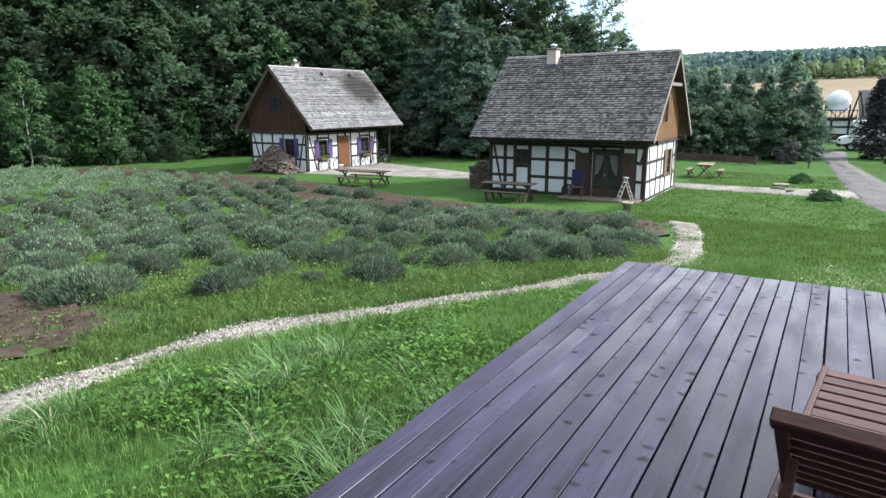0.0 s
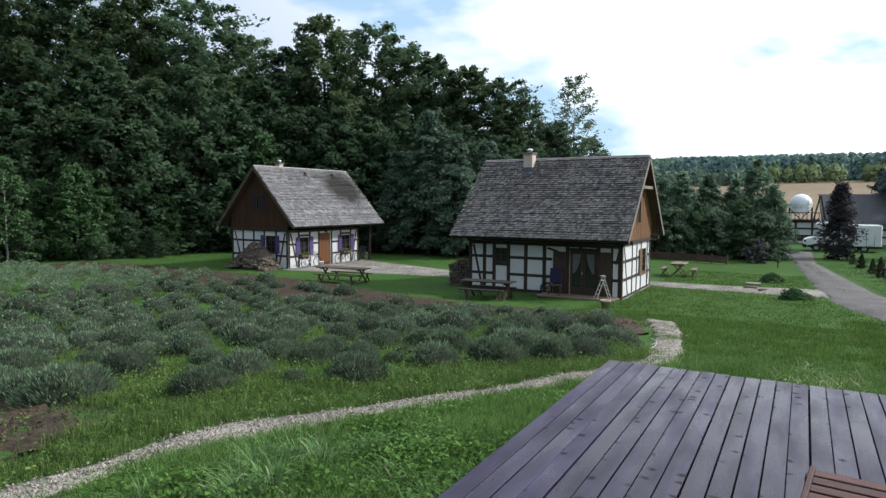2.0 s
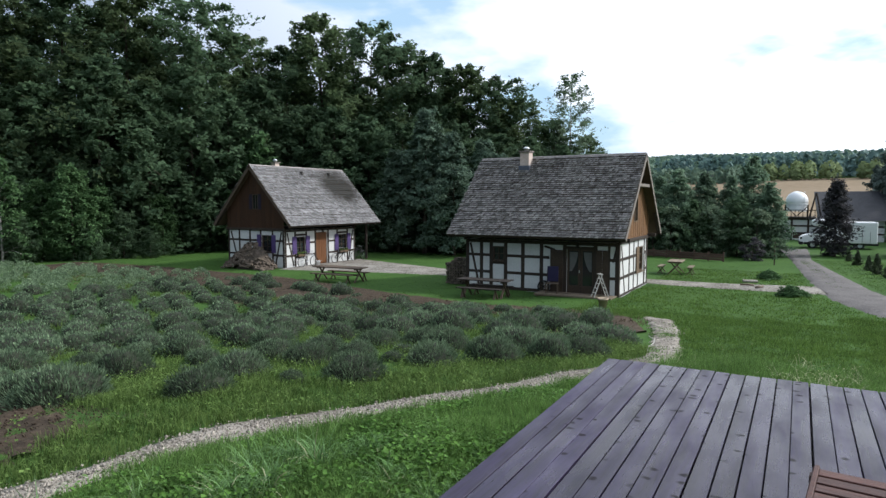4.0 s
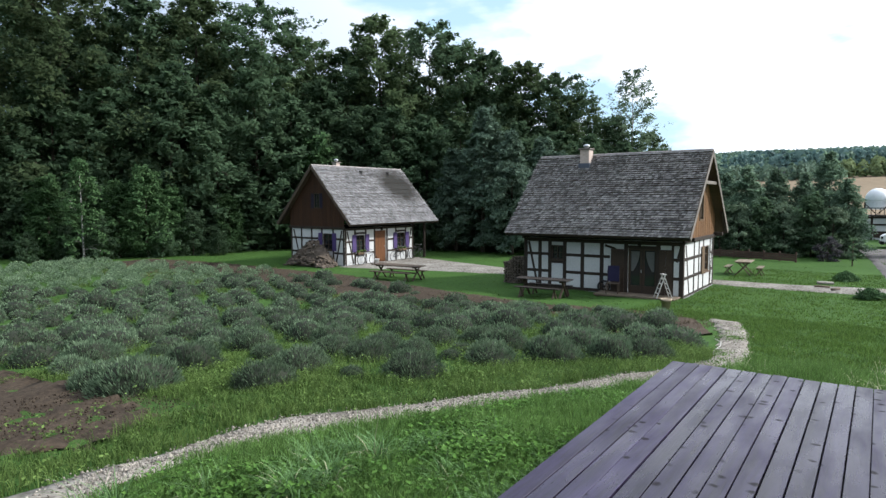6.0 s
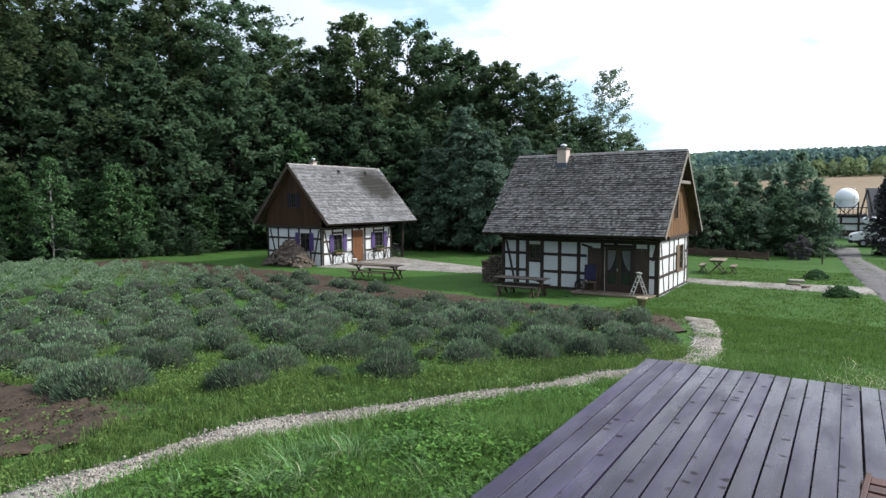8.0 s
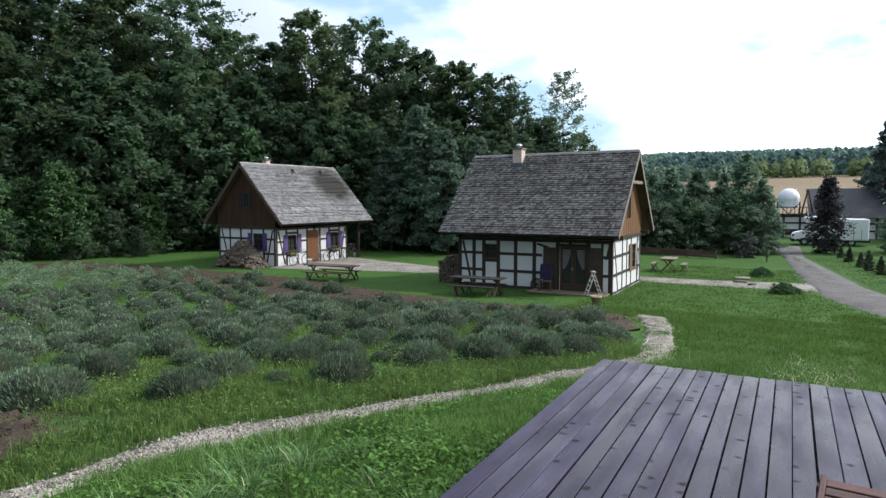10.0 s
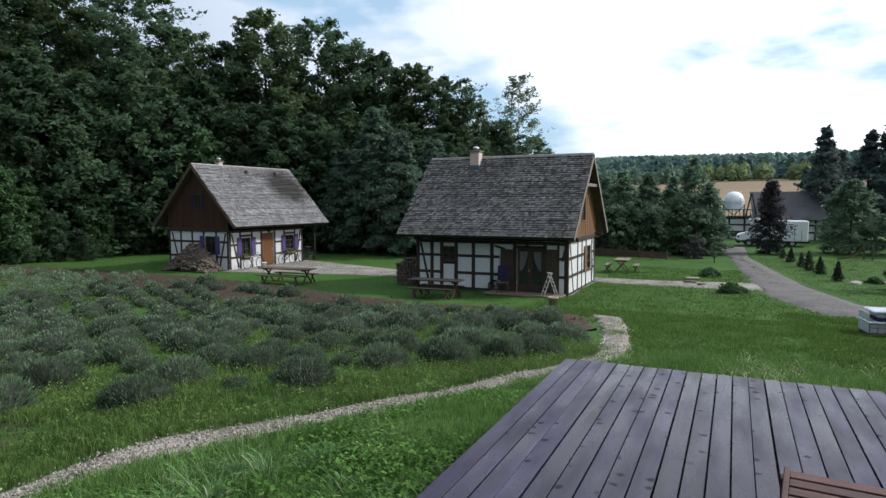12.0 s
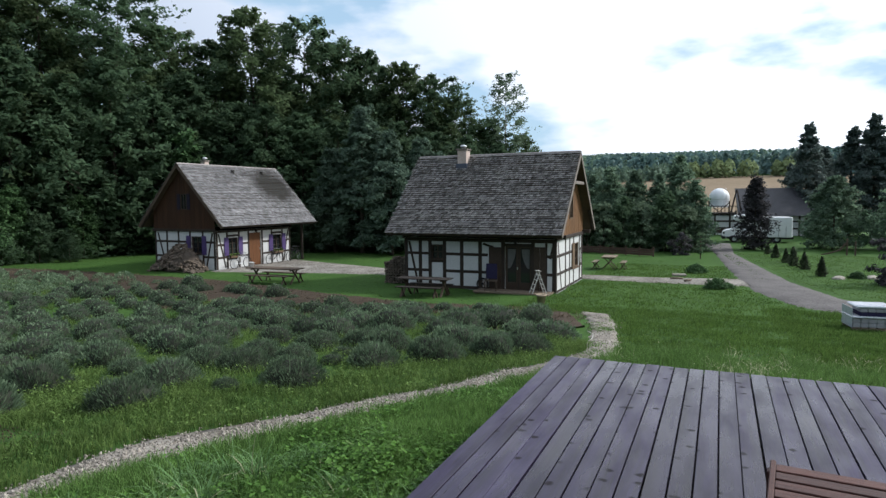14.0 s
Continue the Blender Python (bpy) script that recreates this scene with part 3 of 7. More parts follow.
# ---- cottages ----
class Cottage:
    """A timber-framed cottage in its own axes: the front on -y from x = 0 to length, the back at y = depth."""

    def __init__(self, place, turn, length, depth, wall, ridge, eave, over, g_left, g_right, label, boards):
        self.ob = thing("cottage", place, turn, label, "cottage", "half-timbered cottages")
        self.len, self.dep, self.wall, self.ridge, self.eave = length, depth, wall, ridge, eave
        self.over, self.gl, self.gr, self.boards = over, g_left, g_right, boards
        self.verge = M_VERGE

    def at(self, side, u, z, o):
        if side == "front":
            return Vector((u, -o, z))
        if side == "left":
            return Vector((-o, self.dep - u, z))
        if side == "right":
            return Vector((self.len + o, u, z))
        return Vector((self.len - u, self.dep + o, z))

    def block(self, side, u0, u1, z0, z1, o0, o1, bevel=0.0, bm=None):
        a, b = self.at(side, u0, z0, o0), self.at(side, u1, z1, o1)
        return box(bm or bmesh.new(), min(a.x, b.x), max(a.x, b.x), min(a.y, b.y), max(a.y, b.y), min(a.z, b.z), max(a.z, b.z), bevel)

    def wall_with_holes(self, side, holes):
        width = self.len if side in ("front", "back") else self.dep
        lo, hi = (0.0, width) if side in ("front", "back") else (0.2, width - 0.2)
        bm = bmesh.new()
        us = sorted({lo, hi} | {e for h in holes for e in h[:2]})
        zs = sorted({0.0, self.wall} | {e for h in holes for e in h[2:]})
        for a, b in zip(us, us[1:]):
            for c, d in zip(zs, zs[1:]):
                if not any(h[0] < b - 1e-4 and h[1] > a + 1e-4 and h[2] < d - 1e-4 and h[3] > c + 1e-4 for h in holes):
                    self.block(side, a, b, c, d, -0.2, 0, bm=bm)
        bmesh.ops.remove_doubles(bm, verts=bm.verts, dist=1e-4)
        twice = [f for f in bm.faces if any(g is not f and set(g.verts) == set(f.verts) for e in f.edges for g in e.link_faces)]
        bmesh.ops.delete(bm, geom=twice, context="FACES_ONLY")
        part("wall", bm, M_PLASTER, self.ob, "white limewashed plaster infill")

    def post(self, side, u, z0, z1, w=0.14):
        part("timber_post", self.block(side, u - w / 2, u + w / 2, z0, z1, -0.02, 0.022, 0.006), M_TIMBER, self.ob)

    def rail(self, side, u0, u1, z, w=0.13):
        part("timber_rail", self.block(side, u0, u1, z - w / 2, z + w / 2, -0.02, 0.018, 0.006), M_TIMBER, self.ob)

    def brace(self, side, u0, z0, u1, z1, w=0.13):
        a, b = self.at(side, u0, z0, -0.003), self.at(side, u1, z1, -0.003)
        d, wd = (0.036, w) if side in ("left", "right") else (w, 0.036)
        z = (b - a).normalized()
        out = self.at(side, 0, 0, 1) - self.at(side, 0, 0, 0)
        x = out.cross(z).normalized()
        m = Matrix((x, z.cross(x), z)).transposed().to_4x4()
        m.translation = a
        part("timber_brace", slab(-w / 2, w / 2, -0.018, 0.018, 0, (b - a).length, 0.004, m), M_TIMBER, self.ob)

    def window(self, side, u0, u1, z0, z1, frame_mat, bars=(1, 2), shutters=0.0, box_mat=None):
        w = part("window", self.block(side, u0, u1, z0, z1, -0.12, -0.11), M_GLASS, self.ob, "dark window pane behind a wooden frame")
        t = 0.055
        bm = bmesh.new()
        for a, b, c, d in ((u0, u0 + t, z0, z1), (u1 - t, u1, z0, z1), (u0 + t, u1 - t, z0, z0 + t), (u0 + t, u1 - t, z1 - t, z1)):
            self.block(side, a, b, c, d, -0.13, -0.03, bm=bm)
        part("window_frame", bm, frame_mat, w)
        bm = bmesh.new()
        for k in range(1, bars[0] + 1):
            u = u0 + (u1 - u0) * k / (bars[0] + 1)
            self.block(side, u - 0.018, u + 0.018, z0 + t, z1 - t, -0.105, -0.06, bm=bm)
        part("mullion", bm, frame_mat, w)
        bm = bmesh.new()
        for k in range(1, bars[1] + 1):
            z = z0 + (z1 - z0) * k / (bars[1] + 1)
            self.block(side, u0 + t, u1 - t, z - 0.013, z + 0.013, -0.10, -0.065, bm=bm)
        part("glazing_bar", bm, frame_mat, w)
        part("window_sill", self.block(side, u0 - 0.04, u1 + 0.04, z0 - 0.05, z0, -0.1, 0.06, 0.008), frame_mat, w)
        if shutters:
            for a, b in ((u0 - shutters - 0.02, u0 - 0.02), (u1 + 0.02, u1 + 0.02 + shutters)):
                s = part("shutter", self.block(side, a, b, z0 - 0.03, z1 + 0.03, 0.03, 0.06, 0.006), M_PURPLE, w, "purple painted board shutter")
                for z in (z0 + 0.15, z1 - 0.15):
                    part("batten", self.block(side, a + 0.03, b - 0.03, z - 0.04, z + 0.04, 0.06, 0.08, 0.004), M_PURPLE, s)
        if box_mat:
            part("flower_box", self.block(side, u0 + 0.02, u1 - 0.02, z0 - 0.20, z0 - 0.06, 0.03, 0.18, 0.01), box_mat, w, "wooden flower box under the window")
            rnd = random.Random(int(u0 * 100))
            bm = bmesh.new()
            for _ in range(70):
                c = self.at(side, rnd.uniform(u0, u1), z0 - 0.06 + rnd.uniform(0, 0.12), rnd.uniform(0.04, 0.21))
                bmesh.ops.create_cone(bm, segments=3, radius1=0.04, radius2=0.0, depth=0.08, matrix=Matrix.Translation(c) @ Euler((rnd.uniform(0, 3), rnd.uniform(0, 3), 0)).to_matrix().to_4x4())
            part("flowers", bm, M_WEED, w, "small plants in the flower box")

    def gable(self, side, win=None, win_mat=None):
        """Vertical boarding over the wall, with a notch for the little window."""
        half = self.dep / 2
        slope = (self.ridge - self.eave) / (half + self.over)
        n = 26
        bw = self.dep / n
        for i in range(n):
            u0, u1 = i * bw, (i + 1) * bw - 0.008
            um = (u0 + u1) / 2
            top0 = self.ridge - 0.16 - slope * abs(u0 - half)
            top1 = self.ridge - 0.16 - slope * abs(u1 - half)
            spans = [(self.wall, None)]
            if win and win[0] - 0.01 < um < win[1] + 0.01:
                spans = [(self.wall, win[2]), (win[3], None)]
            for z0, z1 in spans:
                bm = bmesh.new()
                o = 0.03 + 0.006 * (i % 2)
                a0, a1 = (z1, z1) if z1 else (top0, top1)
                if min(a0, a1) <= z0 + 0.02:
                    bm.free()
                    continue
                vs = [bm.verts.new(self.at(side, u, z, oo)) for oo in (o, o - 0.025) for u, z in ((u0, z0), (u1, z0), (u1, a1), (u0, a0))]
                for f in ((0, 1, 2, 3), (7, 6, 5, 4), (0, 4, 5, 1), (1, 5, 6, 2), (2, 6, 7, 3), (3, 7, 4, 0)):
                    bm.faces.new([vs[k] for k in f])
                bmesh.ops.recalc_face_normals(bm, faces=bm.faces)
                part("gable_board", bm, self.boards, self.ob)
        part("gable_beam", self.block(side, -0.1, self.dep + 0.1, self.wall - 0.06, self.wall + 0.1, 0.0, 0.09, 0.01), M_TIMBER, self.ob)
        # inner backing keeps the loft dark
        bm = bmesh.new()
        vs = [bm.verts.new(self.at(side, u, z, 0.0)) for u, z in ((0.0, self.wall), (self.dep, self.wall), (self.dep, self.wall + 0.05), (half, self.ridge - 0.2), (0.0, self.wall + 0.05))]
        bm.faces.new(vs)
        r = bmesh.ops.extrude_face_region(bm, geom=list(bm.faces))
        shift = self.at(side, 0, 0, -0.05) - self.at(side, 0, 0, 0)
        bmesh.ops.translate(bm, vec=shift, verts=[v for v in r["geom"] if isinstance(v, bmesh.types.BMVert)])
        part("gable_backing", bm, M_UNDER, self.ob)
        if win:
            w = part("gable_window", self.block(side, win[0], win[1], win[2], win[3], 0.004, 0.014), M_GLASS, self.ob, "small dark window in the gable")
            bm = bmesh.new()
            t = 0.06
            for a, b, c, d in ((win[0] - t, win[0], win[2] - t, win[3] + t), (win[1], win[1] + t, win[2] - t, win[3] + t), (win[0], win[1], win[2] - t, win[2]), (win[0], win[1], win[3], win[3] + t)):
                self.block(side, a, b, c, d, 0.0, 0.06, bm=bm)
            part("window_frame", bm, win_mat, w)
            part("mullion", self.block(side, (win[0] + win[1]) / 2 - 0.02, (win[0] + win[1]) / 2 + 0.02, win[2], win[3], 0.014, 0.04), win_mat, w)

    def roof(self, seed, course=0.135, mat=M_SHINGLE):
        """Two slopes of wooden shingles on a boarded roof, verge boards, ridge boards."""
        rnd = random.Random(seed)
        half = self.dep / 2
        run, rise = half + self.over, self.ridge - self.eave
        slope_len = math.hypot(run, rise)
        ang = math.atan2(rise, run)
        x0, x1 = -self.gl, self.len + self.gr
        for back in (False, True):
            m = Matrix.Translation((0, -self.over, self.eave)) @ Matrix.Rotation(ang, 4, "X")
            if back:
                m = Matrix.Translation((0, self.dep, 0)) @ Matrix.Diagonal((1, -1, 1, 1)) @ m
            r = part("roof_slope", slab(x0, x1, 0, slope_len, -0.09, -0.03, 0, m), M_ROOFDECK, self.ob, "boarded roof slope under the shingles")
            verts, faces = [], []
            rows = int(slope_len / course) + 1
            for j in range(rows):
                y = j * course - 0.03
                x = x0 - rnd.uniform(0, 0.1)
                lift = rnd.uniform(-0.012, 0.030)
                while x < x1:
                    w = rnd.uniform(0.06, 0.17)
                    xe = min(x + w - 0.006, x1 + rnd.uniform(-0.01, 0.012))
                    lo = y + rnd.uniform(-0.010, 0.008)
                    hi = min(y + course * 1.25, slope_len + 0.02)
                    t0 = 0.084 + lift + rnd.uniform(-0.012, 0.018)
                    if xe - x > 0.02:
                        k = len(verts)
                        for yy, zz in ((lo, t0), (hi, 0.004)):
                            verts += [(x, yy, zz), (xe, yy, zz)]
                        verts += [(x, lo, t0 - 0.030), (xe, lo, t0 - 0.030)]
                        faces += [(k, k + 1, k + 3, k + 2), (k + 4, k + 5, k + 1, k)]
                        faces += [(k + 1, k + 5, k + 3, k + 3), (k + 4, k, k + 2, k + 2)]
                    x += w
            vv = [tuple(m @ Vector(v)) for v in verts]
            quads = [f for f in faces if f[2] != f[3]]
            sh = raw("shingles", vv, quads, mat, self.ob, "weathered grey wooden shingles")
            tagged(sh, kind="stuff")
            for x, s in ((x0, -1), (x1, 1)):
                a, b = sorted((x, x + s * 0.035))
                part("verge_board", slab(a, b, -0.02, slope_len + 0.0, -0.16, 0.03, 0.004, m), self.verge, self.ob, "weathered verge board")
            part("gutter_board", slab(x0, x1, -0.03, -0.004, -0.11, -0.005, 0.004, m), M_TIMBER, self.ob)
            n = int((x1 - x0) / 0.85)
            for k in range(n + 1):
                x = x0 + 0.1 + (x1 - x0 - 0.2) * k / n
                part("rafter", slab(x - 0.05, x + 0.05, 0.02, self.over / math.cos(ang) + 0.15, -0.2, -0.092, 0, m), M_TIMBER, self.ob)
        for s in (1, -1):
            m = Matrix.Translation((0, half, self.ridge + 0.06)) @ Matrix.Rotation(-s * ang, 4, "X")
            part("ridge_board", slab(x0, x1, 0.0 if s > 0 else -0.16, 0.16 if s > 0 else 0.0, -0.012, 0.012, 0.002, m), M_SHINGLE, self.ob)

    def chimney(self, x, y, w, d, base, top):
        c = part("chimney", slab(x - w / 2, x + w / 2, y - d / 2, y + d / 2, base, top, 0.015), M_CHIMNEY, self.ob, "pinkish rendered chimney stack")
        part("chimney_cap", slab(x - w / 2 - 0.06, x + w / 2 + 0.06, y - d / 2 - 0.06, y + d / 2 + 0.06, top, top + 0.07, 0.015), M_VERGE, c)
        bm = bmesh.new()
        lathe(bm, [(0.10, top + 0.07), (0.10, top + 0.16), (0.17, top + 0.17), (0.15, top + 0.22), (0.08, top + 0.27), (0.01, top + 0.28)], 12, (x, y, 0))
        part("flue_cowl", bm, M_METAL, c, "shiny metal flue cowl", smooth=True)
        part("flashing", slab(x - w / 2 - 0.05, x + w / 2 + 0.05, y - d / 2 - 0.07, y + d / 2 + 0.05, base + 0.1, base + 0.50, 0.01), M_LEAD, c, "blue-grey lead flashing")

    def plinth_and_floor(self):
        part("plinth", slab(-0.02, self.len + 0.02, -0.02, self.dep + 0.02, -0.5, 0.03, 0.01), M_PAVER, self.ob)
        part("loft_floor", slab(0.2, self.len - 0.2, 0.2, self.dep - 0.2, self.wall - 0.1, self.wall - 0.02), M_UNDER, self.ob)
        part("inner_partition", slab(0.25, self.len - 0.25, self.dep * 0.5, self.dep * 0.5 + 0.1, 0.03, self.wall - 0.1), M_BOARD_DARK, self.ob)


def near_cottage():
    c = Cottage((-13.54, 26.03, -2.45), 0.0, 7.2, 5.44, 2.34, 6.19, 2.55, 0.93, 0.49, 0.45,
                "white half-timbered cottage with grey shingle roof and glazed door", M_BOARD)
    c.plinth_and_floor()
    win, door = (1.36, 1.96, 1.34, 2.02), (4.92, 6.12, 0.03, 2.02)
    c.wall_with_holes("front", [win, door])
    gwin = (3.55, 4.6, 0.78, 1.95)
    c.wall_with_holes("right", [gwin])
    c.wall_with_holes("left", [])
    c.wall_with_holes("back", [])
    for u in (0.07, 0.80, 1.30, 2.03, 2.88, 3.77, 4.84, 6.20, 7.13):
        c.post("front", u, 0.03, 2.3, 0.17)
    c.post("front", 6.78, 0.03, 2.3, 0.10)
    for u0, u1 in ((0.1, 0.75), (0.86, 1.25), (2.1, 2.82), (2.95, 3.7), (3.84, 4.14), (6.8, 7.06)):
        c.rail("front", u0, u1, 0.82)
        c.rail("front", u0, u1, 1.60)
    c.rail("front", 1.36, 1.97, 1.26)
    c.rail("front", 0.0, 7.2, 2.25, 0.16)
    c.rail("front", 0.0, 4.8, 0.1, 0.14)
    c.rail("front", 4.9, 6.14, 2.07)
    c.brace("front", 0.66, 0.2, 0.22, 2.15, 0.11)
    c.brace("front", 4.4, 1.95, 3.9, 2.1, 0.10)
    c.brace("front", 6.95, 1.5, 7.12, 2.2, 0.09)
    for u0, u1 in ((6.24, 6.50), (6.50, 6.76)):
        part("door_side_board", c.block("front", u0 + 0.005, u1 - 0.005, 0.05, 2.0, 0.0, 0.03, 0.004), M_DARKDOOR, c.ob)
    c.window("front", *win, M_DARKDOOR, (1, 1))
    part("open_shutter", c.block("front", 4.2, 4.78, 0.1, 1.96, 0.03, 0.07, 0.006), M_DARKDOOR, c.ob, "dark brown door leaf folded open")
    # glazed double door
    d = part("glazed_door", c.block("front", 4.92, 6.12, 0.06, 2.02, -0.14, -0.128), M_GLASS, c.ob, "dark glazed double door")
    for u0, u1 in ((4.92, 5.50), (5.52, 6.12)):
        bm = bmesh.new()
        for a, b, e, f in ((u0, u0 + 0.09, 0.06, 2.02), (u1 - 0.09, u1, 0.06, 2.02), (u0 + 0.09, u1 - 0.09, 0.06, 0.42), (u0 + 0.09, u1 - 0.09, 1.92, 2.02)):
            c.block("front", a, b, e, f, -0.16, -0.10, bm=bm)
        part("door_leaf", bm, M_DARKDOOR, d)
    part("door_handle", c.block("front", 5.46, 5.49, 0.98, 1.1, -0.10, -0.05, 0.004), M_METAL, d)
    # pale folded sheets before the door glass, narrowing downwards
    for u0, s in ((5.03, 1), (6.01, -1)):
        bm = bmesh.new()
        rows = [[bm.verts.new(c.at("front", u0 + s * 0.36 * f * (1 - 0.75 * g * g), 1.88 - 0.85 * g, -0.122 + 0.006 * (k % 2))) for k, f in enumerate(np.linspace(0, 1, 9))] for g in np.linspace(0, 1, 7)]
        for r0, r1 in zip(rows, rows[1:]):
            for k in range(8):
                bm.faces.new((r0[k], r0[k + 1], r1[k + 1], r1[k]))
        part("pale_pane_sheet", bm, M_PANESHEET, d, "pale folded sheet narrowing downwards at the side of the pane")
    # lantern over the door
    lan = part("wall_lantern", c.block("front", 5.38, 5.50, 2.08, 2.26, 0.05, 0.16, 0.01), M_UNDER, c.ob, "small black wall lantern")
    part("lantern_arm", c.block("front", 5.42, 5.46, 2.26, 2.30, 0.0, 0.14), M_UNDER, lan)
    # right gable wall
    for u in (0.08, 1.75, 3.45, 4.75, 5.36):
        c.post("right", u, 0.03, 2.3, 0.13)
    c.post("right", 2.6, 0.03, 2.3, 0.12)
    for z in (0.82, 1.6):
        c.rail("right", 0.14, 3.4, z)
        c.rail("right", 4.82, 5.3, z)
    c.rail("right", 0.0, 5.44, 0.08, 0.1)
    c.brace("right", 0.35, 2.2, 1.0, 0.12, 0.12)
    c.brace("right", 4.85, 0.15, 5.28, 2.2, 0.11)
    c.window("right", *gwin, M_FRAME, (1, 2))
    part("window_shutter", c.block("right", 3.0, 3.5, 0.75, 1.98, 0.03, 0.06, 0.006), M_FRAME, c.ob, "open brown board shutter")
    c.gable("right", (2.42, 3.02, 3.2, 4.25), M_FRAME)
    c.gable("left")
    for side in ("right",):
        part("collar_tie", c.block(side, 1.6, 3.84, 4.72, 4.86, 0.06, 0.40, 0.01), M_VERGE, c.ob)
        for u in (0.1, 5.34):
            part("purlin_end", c.block(side, u - 0.08, u + 0.08, 2.36, 2.52, 0.0, 0.42, 0.01), M_TIMBER, c.ob)
        part("purlin_end", c.block(side, 2.64, 2.80, 5.78, 5.94, 0.0, 0.42, 0.01), M_TIMBER, c.ob)
    c.roof(11)
    c.chimney(2.05, 2.35, 0.46, 0.5, 5.3, 6.44)
    return c


def far_cottage():
    c = Cottage((-27.12, 28.02, -2.45), 88.2, 6.68, 5.09, 2.34, 6.34, 2.60, 0.95, 0.37, 1.69,
                "white half-timbered cottage with purple shutters and pale shingle roof", M_BOARD_DARK)
    c.verge = M_DARKWOOD
    c.plinth_and_floor()
    w1, w2, door = (1.0, 1.78, 0.85, 1.88), (4.92, 5.78, 0.85, 1.88), (2.78, 3.82, 0.03, 2.1)
    c.wall_with_holes("front", [w1, door, w2])
    gw = (3.12, 4.0, 0.94, 2.0)
    c.wall_with_holes("left", [gw])
    c.wall_with_holes("right", [])
    c.wall_with_holes("back", [])
    for u in (0.08, 0.9, 1.88, 2.70, 3.92, 4.82, 5.86, 6.60):
        c.post("front", u, 0.03, 2.3)
    for u0, u1 in ((0.15, 0.83), (1.95, 2.63), (3.99, 4.75), (5.93, 6.53)):
        c.rail("front", u0, u1, 0.72)
        c.rail("front", u0, u1, 1.48)
    c.rail("front", 0.97, 1.81, 0.62)
    c.rail("front", 4.89, 5.79, 0.62)
    c.rail("front", 0.97, 1.81, 2.0)
    c.rail("front", 4.89, 5.79, 2.0)
    c.rail("front", 0.0, 6.68, 2.27, 0.13)
    c.brace("front", 0.22, 2.15, 0.75, 0.1, 0.11)
    c.brace("front", 6.45, 2.15, 6.0, 0.1, 0.11)
    c.window("front", *w1, M_DARKDOOR, (1, 2), 0.36, M_FRAME)
    c.window("front", *w2, M_DARKDOOR, (1, 2), 0.36, M_FRAME)
    d = part("front_door", c.block("front", 2.80, 3.80, 0.05, 2.08, -0.10, -0.05, 0.005), M_DOOR, c.ob, "orange-brown boarded front door")
    for k in range(1, 6):
        part("door_board", c.block("front", 2.82 + 0.163 * (k - 1), 2.965 + 0.163 * (k - 1), 0.08, 2.05, -0.05, -0.038, 0.004), M_DOOR, d)
    part("door_handle", c.block("front", 3.70, 3.73, 1.0, 1.12, -0.04, 0.01, 0.004), M_METAL, d)
    lan = part("wall_lantern", c.block("front", 3.24, 3.36, 2.12, 2.28, 0.05, 0.16, 0.01), M_UNDER, c.ob, "small black wall lantern")
    part("lantern_arm", c.block("front", 3.28, 3.32, 2.28, 2.32, 0.0, 0.14), M_UNDER, lan)
    for u in (0.08, 1.08, 2.07, 3.04, 4.08, 5.01):
        c.post("left", u, 0.03, 2.3)
    for z in (0.77, 1.66):
        c.rail("left", 0.15, 2.98, z)
        c.rail("left", 4.15, 4.95, z)
    c.brace("left", 0.3, 2.2, 0.95, 0.1, 0.12)
    c.brace("left", 4.85, 2.2, 4.3, 0.1, 0.12)
    c.window("left", *gw, M_DARKDOOR, (1, 2), 0.36)
    c.gable("left", (2.45, 2.85, 3.65, 4.5), M_DARKDOOR)
    part("gable_shutter", c.block("left", 2.12, 2.36, 3.6, 4.55, 0.045, 0.07, 0.004), M_DARKPURPLE, c.ob, "dark purple painted gable shutter")
    part("gable_shutter", c.block("left", 2.94, 3.18, 3.6, 4.55, 0.045, 0.07, 0.004), M_DARKPURPLE, c.ob, "dark purple painted gable shutter")
    c.gable("right")
    c.roof(12, 0.14, M_SHINGLE_PATCHED)
    c.chimney(2.15, 2.9, 0.36, 0.36, 5.6, 6.6)
    # porch posts under the long end of the roof
    for y in (-0.1, 2.5, 5.0):
        part("porch_post", slab(7.75, 7.89, y - 0.07, y + 0.07, -0.1, 2.6, 0.01), M_TIMBER, c.ob)
    part("porch_beam", slab(7.74, 7.90, -0.9, 5.9, 2.46, 2.62, 0.01), M_TIMBER, c.ob)
    for x in (3.6, 6.3):
        part("roof_vent", slab(x, x + 0.17, 2.02, 2.22, 5.78, 6.10, 0.03), M_UNDER, c.ob, "small dark roof vent")
    return c


near_cottage()
far_cottage()


